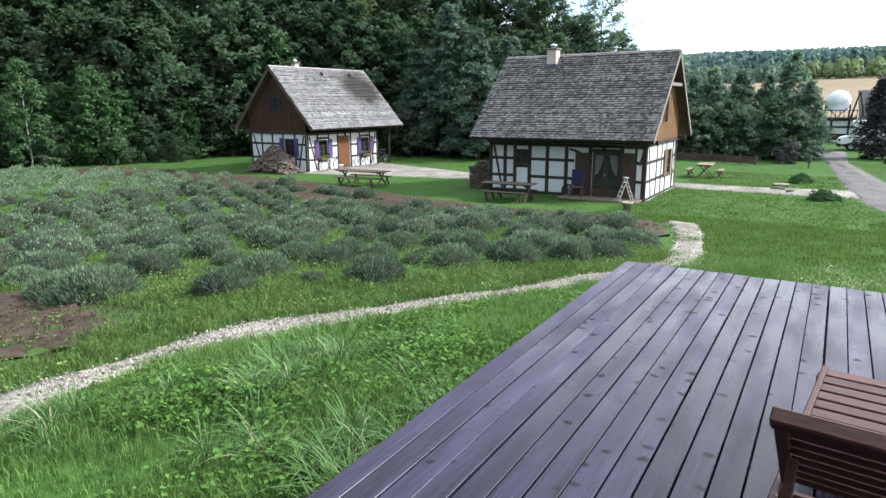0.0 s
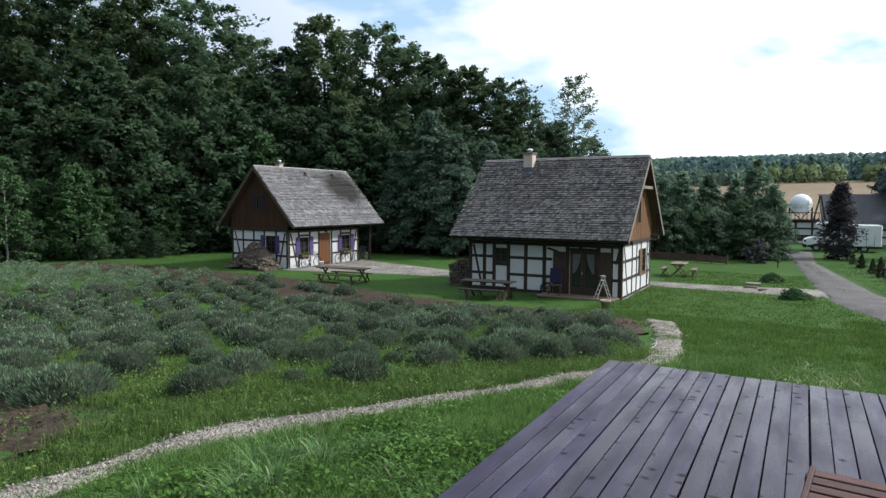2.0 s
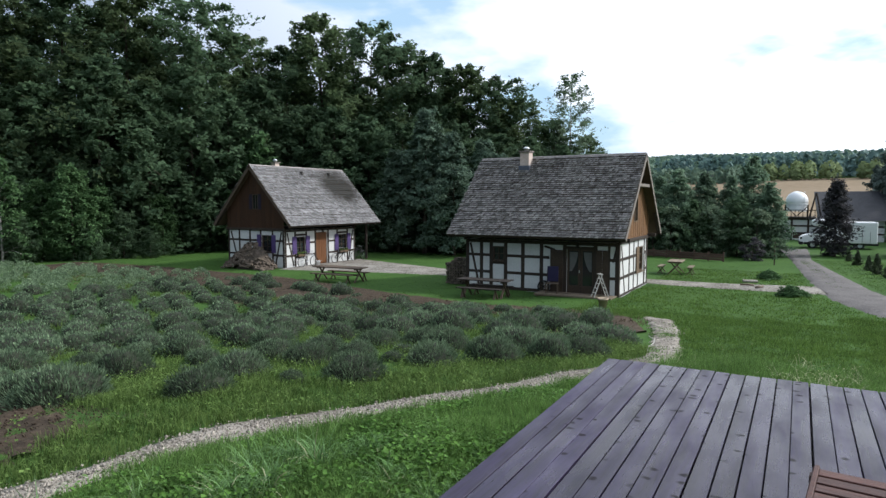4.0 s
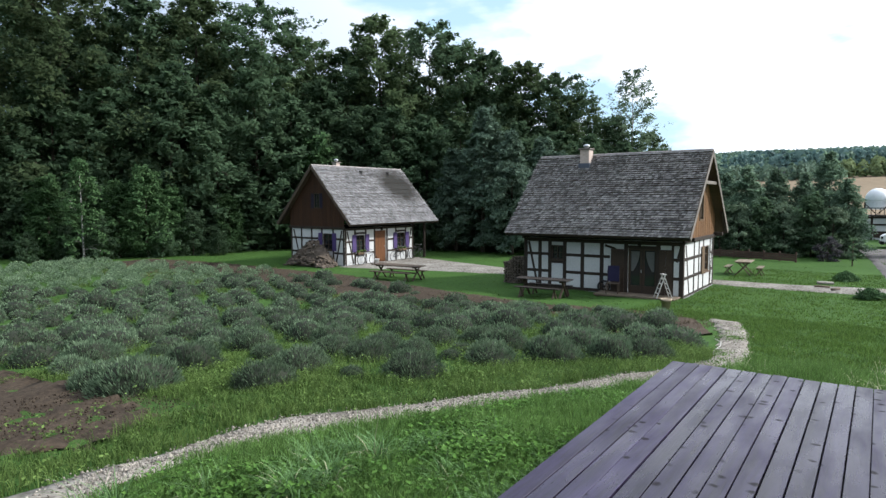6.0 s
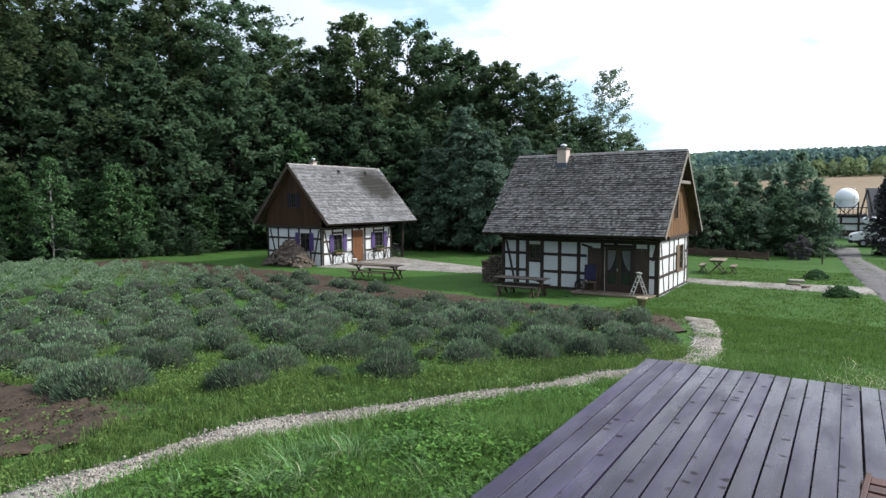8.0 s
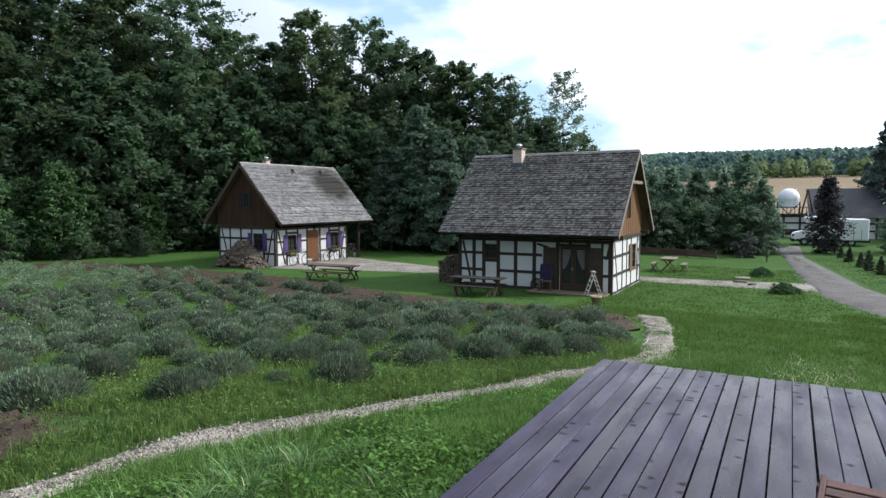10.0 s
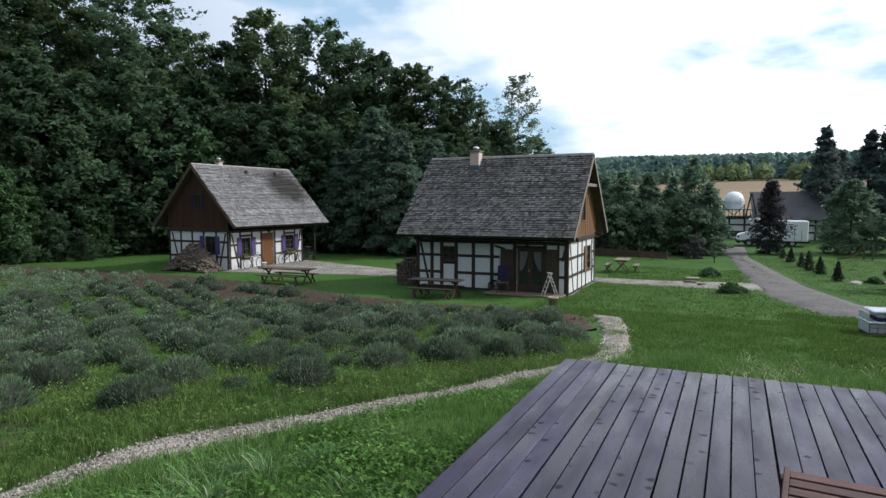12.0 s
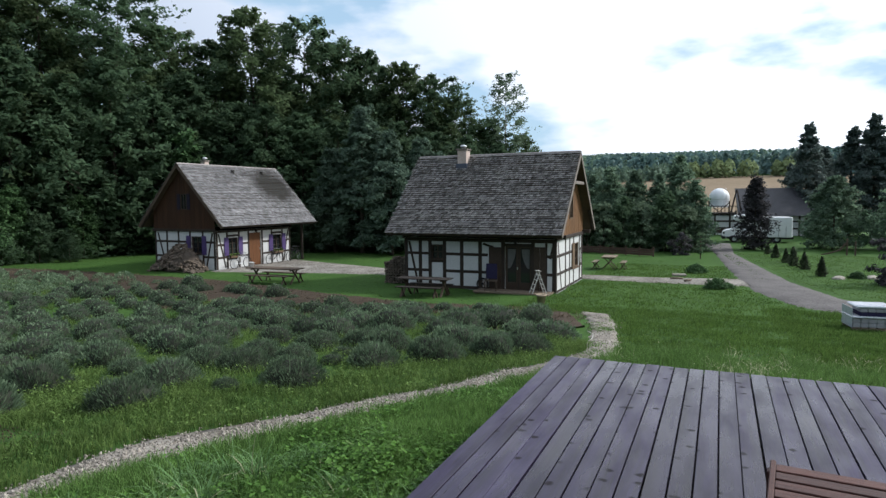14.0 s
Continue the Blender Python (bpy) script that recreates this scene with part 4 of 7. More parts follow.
# ---- trees ----
def leaf_cloud(rng, centres, radii, per, size, flat=0.8, droop=0.0, tri=False, rough=0.36):
    """Small folded leaf quads over the outsides of many clumps."""
    cs = np.repeat(np.asarray(centres), per, axis=0)
    rs = np.repeat(np.asarray(radii), per)
    n = len(cs)
    d = rng.normal(size=(n, 3))
    d /= np.linalg.norm(d, axis=1)[:, None]
    d[:, 2] = np.where(d[:, 2] < -0.3, -d[:, 2] * 0.5, d[:, 2])
    p = cs + d * (rs * rng.uniform(0.55, 1.08, n))[:, None] * np.array([1, 1, flat])
    nrm = d + rng.normal(size=(n, 3)) * rough + np.array([0, 0, 0.3])
    nrm /= np.linalg.norm(nrm, axis=1)[:, None]
    t = np.cross(nrm, rng.normal(size=(n, 3)))
    t /= np.linalg.norm(t, axis=1)[:, None]
    t[:, 2] -= droop
    b = np.cross(nrm, t)
    s = (size * rng.uniform(0.6, 1.4, n))[:, None]
    if tri:
        v = np.stack([p - t * s * 0.5 - b * s * 0.30, p + t * s * 0.6, p - t * s * 0.35 + b * s * 0.42 + nrm * s * 0.1], 1).reshape(-1, 3)
        return v, np.arange(n * 3).reshape(-1, 3)
    v = np.stack([p - t * s * 0.5, p + b * s * 0.32 + nrm * s * 0.12, p + t * s * 0.55, p - b * s * 0.32 + nrm * s * 0.12], 1).reshape(-1, 3)
    f = np.arange(n * 4).reshape(-1, 4)
    return v, f


def broad_tree(name, seed, height, spread, leaf, bark, label, clumps=95, per=95, size=0.34, bare=0.16, lumps=(0.16, 0.30), stout=1.0, tri=False):
    """A tapered trunk with limbs and a crown of clumps of leaves."""
    rng = np.random.default_rng(seed)
    ob = thing(name, (0, 0, 0), 0, label, "tree")
    bm = bmesh.new()
    lean = rng.uniform(-0.04, 0.04, 2) * height
    spine = [(lean[0] * f * f, lean[1] * f * f, height * f * (0.72 if tri else 0.93) - 0.2) for f in (0, 0.15, 0.35, 0.6, 0.85, 1)]
    r0 = 0.02 * height * stout
    tube(bm, spine, [r0 * 1.25, r0, r0 * 0.8, r0 * 0.5, r0 * 0.25, r0 * 0.08], 8)
    centres, radii = [], []
    for k in range(clumps):
        f = bare + (1 - bare) * (k + rng.uniform()) / clumps
        prof = max(0.10, math.sin(math.pi * min(1, (f - bare) / (1 - bare) * 0.86 + 0.16)) ** 0.65)
        a = rng.uniform(0, 2 * math.pi) 
        wob = 1 + 0.35 * math.sin(3 * a + seed) * math.sin(5 * f + seed)
        rr = spread * prof * wob * rng.uniform(0.25 if tri else 0.5, 1.0)
        c = np.array([lean[0] * f * f + rr * math.cos(a), lean[1] * f * f + rr * math.sin(a), height * f])
        centres.append(c)
        radii.append(spread * rng.uniform(*lumps))
        if k % (14 if tri else 6) == 0 and rr > 0.8:
            base = Vector((lean[0] * f * f, lean[1] * f * f, height * max(0.12, f - 0.14)))
            mid = (base + Vector(c)) / 2 + Vector((0, 0, 0.25))
            tube(bm, [base, mid, c], [r0 * 0.34 * (1.1 - f), r0 * 0.2 * (1.1 - f), 0.02], 5)
    part("trunk", bm, bark, ob, smooth=True)
    v, f = leaf_cloud(rng, centres, radii, per, size, tri=tri, rough=0.6 if tri else 0.36)
    raw("crown", v, f, leaf, ob)
    return ob


def wood_tree(name, seed, height, spread, leaf, bark, label, boughs=90, twigs=8, per=26, size=0.30, bare=0.05, rise=0.45, shape=0.62, stout=1.0, loose=0.0):
    """A forest tree: boughs rise from the trunk to a full crown, each set with feathered sprays of leaves.

    shape: the height at which the crown is widest is low for small values; loose: how far single boughs stick out."""
    rng = np.random.default_rng(seed)
    ob = thing(name, (0, 0, 0), 0, label, "tree")
    bm = bmesh.new()
    lean = rng.uniform(-0.03, 0.03, 2) * height
    r0 = 0.016 * height * stout
    tube(bm, [(lean[0] * f * f, lean[1] * f * f, height * f * 0.93 - 0.2) for f in (0, 0.15, 0.35, 0.6, 0.85, 1)], [r0 * 1.25, r0, r0 * 0.8, r0 * 0.5, r0 * 0.25, r0 * 0.08], 8)
    mids, axes, spans = [], [], []
    for k in range(boughs):
        f = bare + (1 - bare) * ((k + rng.uniform()) / boughs) ** 0.9
        u = (f - bare) / (1 - bare)
        wide = max(0.05, (1 - u) ** shape * min(1.0, 0.55 + 1.6 * u))
        a = k * 2.4 + rng.uniform(-0.4, 0.4)
        wob = 1 + 0.20 * math.sin(2 * a + seed + 3 * u) + 0.14 * math.sin(5 * a + 7 * u + seed)
        reach = spread * wide * wob * rng.uniform(0.78, 1.05 + loose)
        tip = np.array([lean[0] * f * f + reach * math.cos(a), lean[1] * f * f + reach * math.sin(a), height * f + rng.uniform(-0.2, 0.3 + loose)])
        foot = np.array([lean[0] * f * f, lean[1] * f * f, max(0.3, height * f - rise * reach)])
        if k % 5 == 0 and reach > 1.0:
            tube(bm, [foot, (foot + tip) / 2 + np.array([0, 0, 0.12 * reach]), tip], [r0 * 0.3 * (1.1 - f), r0 * 0.18 * (1.1 - f), 0.015], 5)
        way = (tip - foot) / np.linalg.norm(tip - foot)
        across = np.array([-math.sin(a), math.cos(a), 0.0])
        for j in range(twigs):
            t = 1.0 if j == 0 else rng.uniform(0.42, 1.0)
            mids.append(foot + (tip - foot) * t + np.array([0, 0, 0.12 * reach * 4 * t * (1 - t)]) + rng.normal(0, 0.10, 3))
            w = way * rng.uniform(0.5, 1.0) + across * rng.uniform(-0.9, 0.9) + np.array([0, 0, rng.uniform(-0.15, 0.5)])
            axes.append(w / np.linalg.norm(w))
            spans.append((0.16 * reach + 0.35) * rng.uniform(0.6, 1.2))
    part("trunk", bm, bark, ob, smooth=True)
    c = np.repeat(np.array(mids), per, axis=0)
    w = np.repeat(np.array(axes), per, axis=0)
    ln = np.repeat(np.array(spans), per)
    n = len(c)
    along = rng.uniform(-0.35, 1.0, n)
    thick = 0.42 * ln * (1.1 - np.abs(along) * 0.85)
    p = c + w * (along * ln)[:, None] + rng.normal(size=(n, 3)) * thick[:, None] * np.array([1, 1, 0.6])
    p[:, 2] = np.maximum(p[:, 2], 0.15)
    nrm = np.array([0, 0, 0.7]) + w * 0.4 + rng.normal(size=(n, 3)) * 0.55
    nrm /= np.linalg.norm(nrm, axis=1)[:, None]
    t = w + rng.normal(size=(n, 3)) * 0.6
    t -= nrm * np.sum(t * nrm, axis=1)[:, None]
    t /= np.linalg.norm(t, axis=1)[:, None]
    b = np.cross(nrm, t)
    s = (size * rng.uniform(0.6, 1.4, n))[:, None]
    v = np.stack([p - t * s * 0.5 - b * s * 0.30, p + t * s * 0.62 - nrm * s * 0.08, p - t * s * 0.3 + b * s * 0.40 + nrm * s * 0.08], 1).reshape(-1, 3)
    raw("crown", v, np.arange(n * 3).reshape(-1, 3), leaf, ob)
    return ob


def set_tree(src, x, y, turn, scale=1.0, tall=1.0, label="", first=[]):
    """Place a copy (the first use moves the model itself)."""
    m = pose(x, y, ground_z(x, y) - 0.1, 0, 0, turn) @ Matrix.Diagonal((scale, scale, scale * tall, 1))
    if src.name not in first:
        first.append(src.name)
        src.matrix_basis = m
        ob = src
    else:
        ob = copy_thing(src, Matrix.Identity(4))
        ob.matrix_basis = m
    if label:
        tagged(ob, label)
    return ob


def forest():
    rnd = random.Random(21)
    big = [wood_tree("broadleaf_tree", 31 + k, 18.0, 6.4, M_LEAF_OLIVE if k % 2 else M_LEAF, M_BARK, "tall dark green broadleaf tree at the wood's edge", 110, 8, 25, 0.285, 0.06, 0.45, 0.36 + 0.06 * k, 1.0, 0.10) for k in range(4)]
    mid = [wood_tree("broadleaf_tree", 51 + k, 11.0, 3.8, M_LEAF, M_BARK, "mid-sized dark green tree at the wood's edge", 80, 7, 20, 0.29, 0.02, 0.5, 0.40 + 0.08 * k) for k in range(3)]
    bush = [wood_tree("shrub", 71 + k, 4.6, 2.1, M_LEAF, M_BARK, "green shrub under the trees of the wood", 40, 6, 18, 0.23, 0.02, 0.7, 0.45) for k in range(3)]
    pale = broad_tree("shrub", 75, 4.6, 2.1, M_BIRCHLEAF, M_BARK, "soft grey-green shrub beside the farm road", 55, 90, 0.22, 0.02)
    bright = wood_tree("young_tree", 81, 6.5, 2.2, M_LEAF_LIGHT, M_BARK, "bright green young tree before the dark wood", 60, 8, 24, 0.20, 0.0, 0.6, 0.5)
    # silhouettes along the skyline: degrees left of +y, distance, height
    sky = [(72, 62, 24), (66, 60, 22.6), (61, 60, 21.7), (56, 60, 22.0), (51.5, 60, 21.4), (47.5, 63, 19.8), (43.5, 62, 18.4), (40, 61, 21.4), (36.6, 62, 20.6), (33.5, 62, 19.2), (30.5, 62, 18.2), (27.6, 61, 17.0), (25, 61, 15.6), (22.5, 62, 14.0), (20, 62, 11.8), (17.0, 66, 10.8)]
    for i, (az, r, h) in enumerate(sky):
        x, y = polar(az + rnd.uniform(-0.4, 0.4), r)
        src = big[i % 4]
        s = h / 18.0
        set_tree(src, x, y, rnd.uniform(0, 360), s * 1.0, 1.0)
    for i, az in enumerate(np.arange(20, 84, 4.6)):
        r = 72 + rnd.uniform(-2, 3)
        x, y = polar(az, r)
        set_tree(big[(i + 1) % 4], x, y, rnd.uniform(0, 360), float(np.interp(az, [20, 26, 32, 40, 48, 60], [0.66, 0.82, 0.95, 1.0, 1.06, 1.28])))
    for i, az in enumerate(np.arange(36, 72, 9.0)):
        x, y = polar(az + 2, 67)
        set_tree(mid[i % 3], x, y, rnd.uniform(0, 360), float(np.interp(az, [36, 46, 60], [1.45, 1.5, 1.7])))
    # the front of the wood
    front = [(78, 58, 13), (72, 56, 12), (67, 57, 14), (62.5, 56, 13), (58.5, 55, 15), (55, 55, 13.5), (51.5, 56, 15.5), (48.5, 56, 13), (45.5, 57, 14.5), (42.5, 56, 12.5), (39.5, 55, 12), (36.5, 55, 11.5), (33.5, 54, 11), (30.5, 54, 11), (28, 53, 10.5), (25, 54, 10), (22, 55, 9.5), (19, 56, 9), (16, 57, 8.5)]
    for i, (az, r, h) in enumerate(front):
        x, y = polar(az, r)
        set_tree(mid[i % 3], x, y, rnd.uniform(0, 360), h / 11.0 * 0.98)
    for i, az in enumerate(np.arange(41, 82, 2.3)):
        x, y = polar(az, 56 + rnd.uniform(-2.0, 0.5))
        set_tree(bush[i % 3], x, y, rnd.uniform(0, 360), rnd.uniform(0.75, 1.35))
    for i, az in enumerate(np.arange(14, 40, 2.0)):
        x, y = polar(az, 51 + rnd.uniform(-1, 3))
        set_tree(bush[i % 3], x, y, rnd.uniform(0, 360), rnd.uniform(0.7, 1.2))
    for i, az in enumerate((69, 66.3, 64.1, 61.6, 59.4, 57, 55)):
        x, y = polar(az, 49.8 + 0.9 * (i % 2))
        set_tree(bush[i % 3], x, y, 70 * i, 0.42 + 0.12 * (i % 3))
    for az, r, s in ((60.6, 50.5, 1.0), (62.6, 51.5, 0.85), (58.6, 51.5, 0.8), (54.0, 52.5, 0.7), (46.4, 54.5, 1.45), (67.5, 52, 0.9)):
        x, y = polar(az, r)
        set_tree(bright, x, y, rnd.uniform(0, 360), s)
    birch = wood_tree("birch_tree", 91, 16.2, 3.5, M_BIRCHLEAF, M_BIRCHBARK, "slender birch tree with a light airy crown", 64, 6, 15, 0.23, 0.36, 0.8, 0.42, 0.6, 0.15)
    x, y = polar(18.2, 63)
    set_tree(birch, x, y, 0, 1.0)
    young = broad_tree("birch_tree", 92, 7.0, 1.6, M_LEAF_LIGHT, M_BIRCHBARK, "thin young birch standing before the wood", 90, 50, 0.17, 0.02, (0.16, 0.3), 0.5)
    x, y = polar(65.2, 49.5)
    set_tree(young, x, y, 40)
    # soft conifers between the cottages
    pine = wood_tree("pine_tree", 101, 10.8, 3.6, M_PINE, M_BARK, "soft bluish pine tree behind the cottages", 90, 8, 24, 0.25, 0.03, -0.05, 0.75, 1.0, 0.12)
    for az, r, s, t in ((31.4, 49, 1.02, 0), (28.7, 47, 0.84, 140), (33.8, 50, 0.74, 250), (26.2, 48, 0.80, 60), (24.2, 48, 0.70, 200)):
        x, y = polar(az, r)
        set_tree(pine, x, y, t, s)
    # right of the near cottage
    fir = wood_tree("fir_tree", 111, 7.2, 2.3, M_NEEDLE, M_BARK, "soft green fir tree beside the farm road", 70, 7, 22, 0.20, 0.02, -0.05, 0.7, 1.0, 0.1)
    for az, r, s, t in ((8.9, 52, 0.86, 10), (7.0, 54, 0.84, 90), (5.0, 55, 0.80, 170), (3.1, 53, 0.98, 280), (1.9, 52, 0.72, 30), (10.5, 54, 0.80, 75), (12.4, 54, 0.86, 190)):
        x, y = polar(az, r)
        set_tree(fir, x, y, t, s)
    for i, (az, r, s) in enumerate(((10.2, 60, 1.1), (8.4, 60, 1.1), (6.6, 61, 1.05), (4.8, 61, 1.0), (3.2, 60, 1.0), (9.5, 50, 0.8), (7.8, 50, 0.85), (6.2, 50.5, 0.8), (4.3, 50.5, 0.9), (2.9, 50.5, 0.75), (11, 50, 0.8))):
        x, y = polar(az, r)
        set_tree(pale if i % 2 else bush[i % 3], x, y, 50 * i, s)
    dark = wood_tree("copper_tree", 121, 5.3, 1.25, M_DARKNEEDLE, M_BARK, "dark copper-leaved tree standing before the camper van", 70, 7, 18, 0.17, 0.02, 0.8, 0.6)
    x, y = polar(-2.6, 54)
    set_tree(dark, x, y, 0, 1.03)
    tall = wood_tree("spruce_tree", 122, 12.7, 3.3, M_HAZENEEDLE, M_BARK, "tall dark spruce at the edge of the grounds", 95, 7, 24, 0.30, 0.03, -0.12, 0.85, 1.0, 0.2)
    for az, r, s, t in ((-6.1, 80, 0.93, 0), (-9.0, 77, 0.86, 70), (-10.6, 76, 0.94, 150), (-12.4, 77, 1.0, 220), (-14.2, 78, 1.05, 300), (-16.5, 76, 1.0, 20), (-19, 77, 1.1, 110), (-7.5, 82, 0.74, 200), (-5.2, 86, 0.62, 250), (-22, 76, 1.1, 210)):
        x, y = polar(az, r)
        set_tree(tall, x, y, t, s)
    blue = wood_tree("blue_spruce", 131, 6.4, 3.3, M_NEEDLE, M_BARK, "bushy blue-green spruce on the lawn", 80, 8, 24, 0.22, 0.0, -0.1, 0.75, 1.0, 0.1)
    for az, r, s, t in ((-8.1, 57, 0.86, 0), (-12.9, 58, 0.9, 100), (-7.2, 70, 0.5, 200)):
        x, y = polar(az, r)
        set_tree(blue, x, y, t, s)


forest()


def far_woods():
    """The wooded hill, the row of yellowing trees and the scattered firs on the far side of the valley."""
    rng = np.random.default_rng(7)
    def wood(name, n, az0, az1, r0, r1, h0, h1, mat, label, per=16, size=3.2, pointed=False):
        vs, fs, k = [], [], 0
        for i in range(n):
            az, r = rng.uniform(az0, az1), math.sqrt(rng.uniform(r0 * r0, r1 * r1))
            x, y = polar(az, r)
            z, h = ground_z(x, y), rng.uniform(h0, h1)
            m = per
            f = rng.uniform(0.0, 1.0, m)
            w = h * (0.22 * (1 - f) + 0.03 if pointed else 0.30 * np.sqrt(np.maximum(0.05, 1 - (2 * f - 0.9) ** 2)))
            a = rng.uniform(0, 2 * math.pi, m)
            p = np.stack([x + w * np.cos(a), y + w * np.sin(a), z + h * (0.08 + 0.92 * f)], 1)
            d = np.stack([np.cos(a), np.sin(a), rng.uniform(0.2, 1.2, m)], 1) + rng.normal(0, 0.3, (m, 3))
            d /= np.linalg.norm(d, axis=1)[:, None]
            t = np.cross(d, rng.normal(size=(m, 3)))
            t /= np.linalg.norm(t, axis=1)[:, None]
            b = np.cross(d, t)
            s = (size * h / 16 * rng.uniform(0.6, 1.3, m))[:, None]
            vs.append(np.stack([p - t * s, p - b * s * 0.8, p + t * s, p + b * s * 0.8], 1).reshape(-1, 3))
            fs.append(np.arange(m * 4).reshape(-1, 4) + k)
            k += m * 4
        ob = raw(name, np.concatenate(vs), np.concatenate(fs), mat)
        tagged(ob, label, "woodland", kind="stuff")
    # the distance haze on these woods sits in their leaf colours
    wood("far_woods", 2700, -17, 17, 535, 960, 11, 16, M_HAZYLEAF, "green wood over the far hill with haze in its leaf colour", 32, 1.9)
    wood("far_fir_wood", 700, -17, 11, 520, 660, 12, 18, M_HAZYFIR, "fir wood along the foot of the far hill, tinted bluish as haze", 20, 2.6, True)
    wood("far_hedge", 60, 4, 14, 480, 520, 8, 13, M_HAZYLEAF, "green trees at the edge of the stubble field", 60, 1.8)
    wood("poplar_row", 24, -5.5, 3.6, 500, 512, 9, 14, M_POPLAR, "yellowing trees in a row along the stubble field", 120, 1.7)


far_woods()


# ---- lavender, weeds, grass ----
def blade_arrays(rng, pts, h, w, lean, two=True):
    """Grass blades that bend over: arrays of vertices and quads."""
    n = len(pts)
    a = rng.uniform(0, 2 * math.pi, n)
    side = np.stack([np.cos(a), np.sin(a), np.zeros(n)], 1)
    b = rng.uniform(0, 2 * math.pi, n)
    bend = np.stack([np.cos(b), np.sin(b), np.zeros(n)], 1) * (h * lean * rng.uniform(0.2, 1.0, n))[:, None]
    up = np.zeros((n, 3))
    up[:, 2] = h
    hw = (w / 2)[:, None]
    base = pts - np.array([0, 0, 0.02])
    mid = pts + up * 0.58 + bend * 0.35
    tip = pts + up * np.sqrt(np.maximum(0.15, 1 - 0.45 * (lean ** 2)))[:, None] + bend if isinstance(lean, np.ndarray) else pts + up * (0.9 - 0.3 * max(0.0, lean - 0.7)) + bend
    if two:
        v = np.stack([base - side * hw, base + side * hw, mid + side * hw * 0.8, mid - side * hw * 0.8, tip + side * hw * 0.12, tip - side * hw * 0.12], 1).reshape(-1, 3)
        k = np.arange(n)[:, None] * 6
        f = np.concatenate([k + np.array([[0, 1, 2, 3]]), k + np.array([[3, 2, 4, 5]])])
    else:
        v = np.stack([base - side * hw, base + side * hw, tip], 1).reshape(-1, 3)
        f = np.arange(n * 3).reshape(-1, 3)
    return v, f


def drape(rng, n, test, x0, x1, y0, y1, clump=0, spread=0.06):
    """Random places on the ground that pass the test, alone or in clumps."""
    out = []
    while len(out) < n:
        x, y = rng.uniform(x0, x1), rng.uniform(y0, y1)
        if not test(x, y):
            continue
        z = ground_z(x, y)
        if clump:
            for _ in range(int(clump * rng.uniform(0.5, 1.5))):
                out.append((x + rng.normal(0, spread), y + rng.normal(0, spread), z))
        else:
            out.append((x, y, z))
    return np.array(out[:n])


PATH_RING = PATH_FAR + PATH_NEAR[::-1]


def on_path(x, y):
    return inside(x, y, PATH_RING)


def in_view(x, y):
    az = math.degrees(math.atan2(-x, y))
    return -13 < az < 74


def on_deck(x, y):
    return x > -1.55 and y < 6.24


def on_dug_soil(x, y):
    inner = float(np.interp(x, [-42, -34, -23.5, -15, -9.7, -6.6, -5.4, -4.3], [20.6, 20.8, 19.9, 18.7, 17.7, 18.0, 16.6, 14.6]))
    return y > inner + 0.5 * noise.noise((x * 0.8, y * 0.8, 70.0))


def arch(name, rng, roots, l0, l1, w0, w1, mat, label):
    """Long blades that rise from each root (x, y, size, count), bend outwards and hang over."""
    x = np.concatenate([np.full(c, a) for a, b, s, c in roots])
    y = np.concatenate([np.full(c, b) for a, b, s, c in roots])
    size = np.concatenate([np.full(c, s) for a, b, s, c in roots])
    n = len(x)
    a = rng.uniform(0, 2 * math.pi, n)
    out = np.stack([np.cos(a) - 0.1, np.sin(a) - 0.15, np.zeros(n)], 1)
    side = np.stack([-np.sin(a), np.cos(a), np.zeros(n)], 1)
    x, y = x + out[:, 0] * 0.07 * size * rng.uniform(0, 1, n), y + out[:, 1] * 0.07 * size * rng.uniform(0, 1, n)
    p = np.stack([x, y, np.array([ground_z(u, v) for u, v in zip(x, y)]) - 0.01], 1)
    seg = (size * rng.uniform(l0, l1, n) / 4)[:, None]
    steep, curl = rng.uniform(0.75, 1.5, n), rng.uniform(0.15, 0.75, n)
    half = rng.uniform(w0, w1, n)[:, None] / 2
    rows = []
    for k, wide in enumerate((0.8, 1.0, 0.9, 0.6, 0.08)):
        rows += [p - side * half * wide, p + side * half * wide]
        pitch = (steep - curl * k)[:, None]
        p = p + seg * (np.cos(pitch) * out + np.sin(pitch) * np.array([0, 0, 1.0]))
        side = side + rng.normal(0, 0.08, (n, 3))
    v = np.stack(rows, 1).reshape(-1, 3)
    base = np.arange(n)[:, None] * 10
    f = np.concatenate([base + np.array([[2 * k, 2 * k + 1, 2 * k + 3, 2 * k + 2]]) for k in range(4)])
    tagged(raw(name, v, f, mat), label, "grass", kind="stuff")


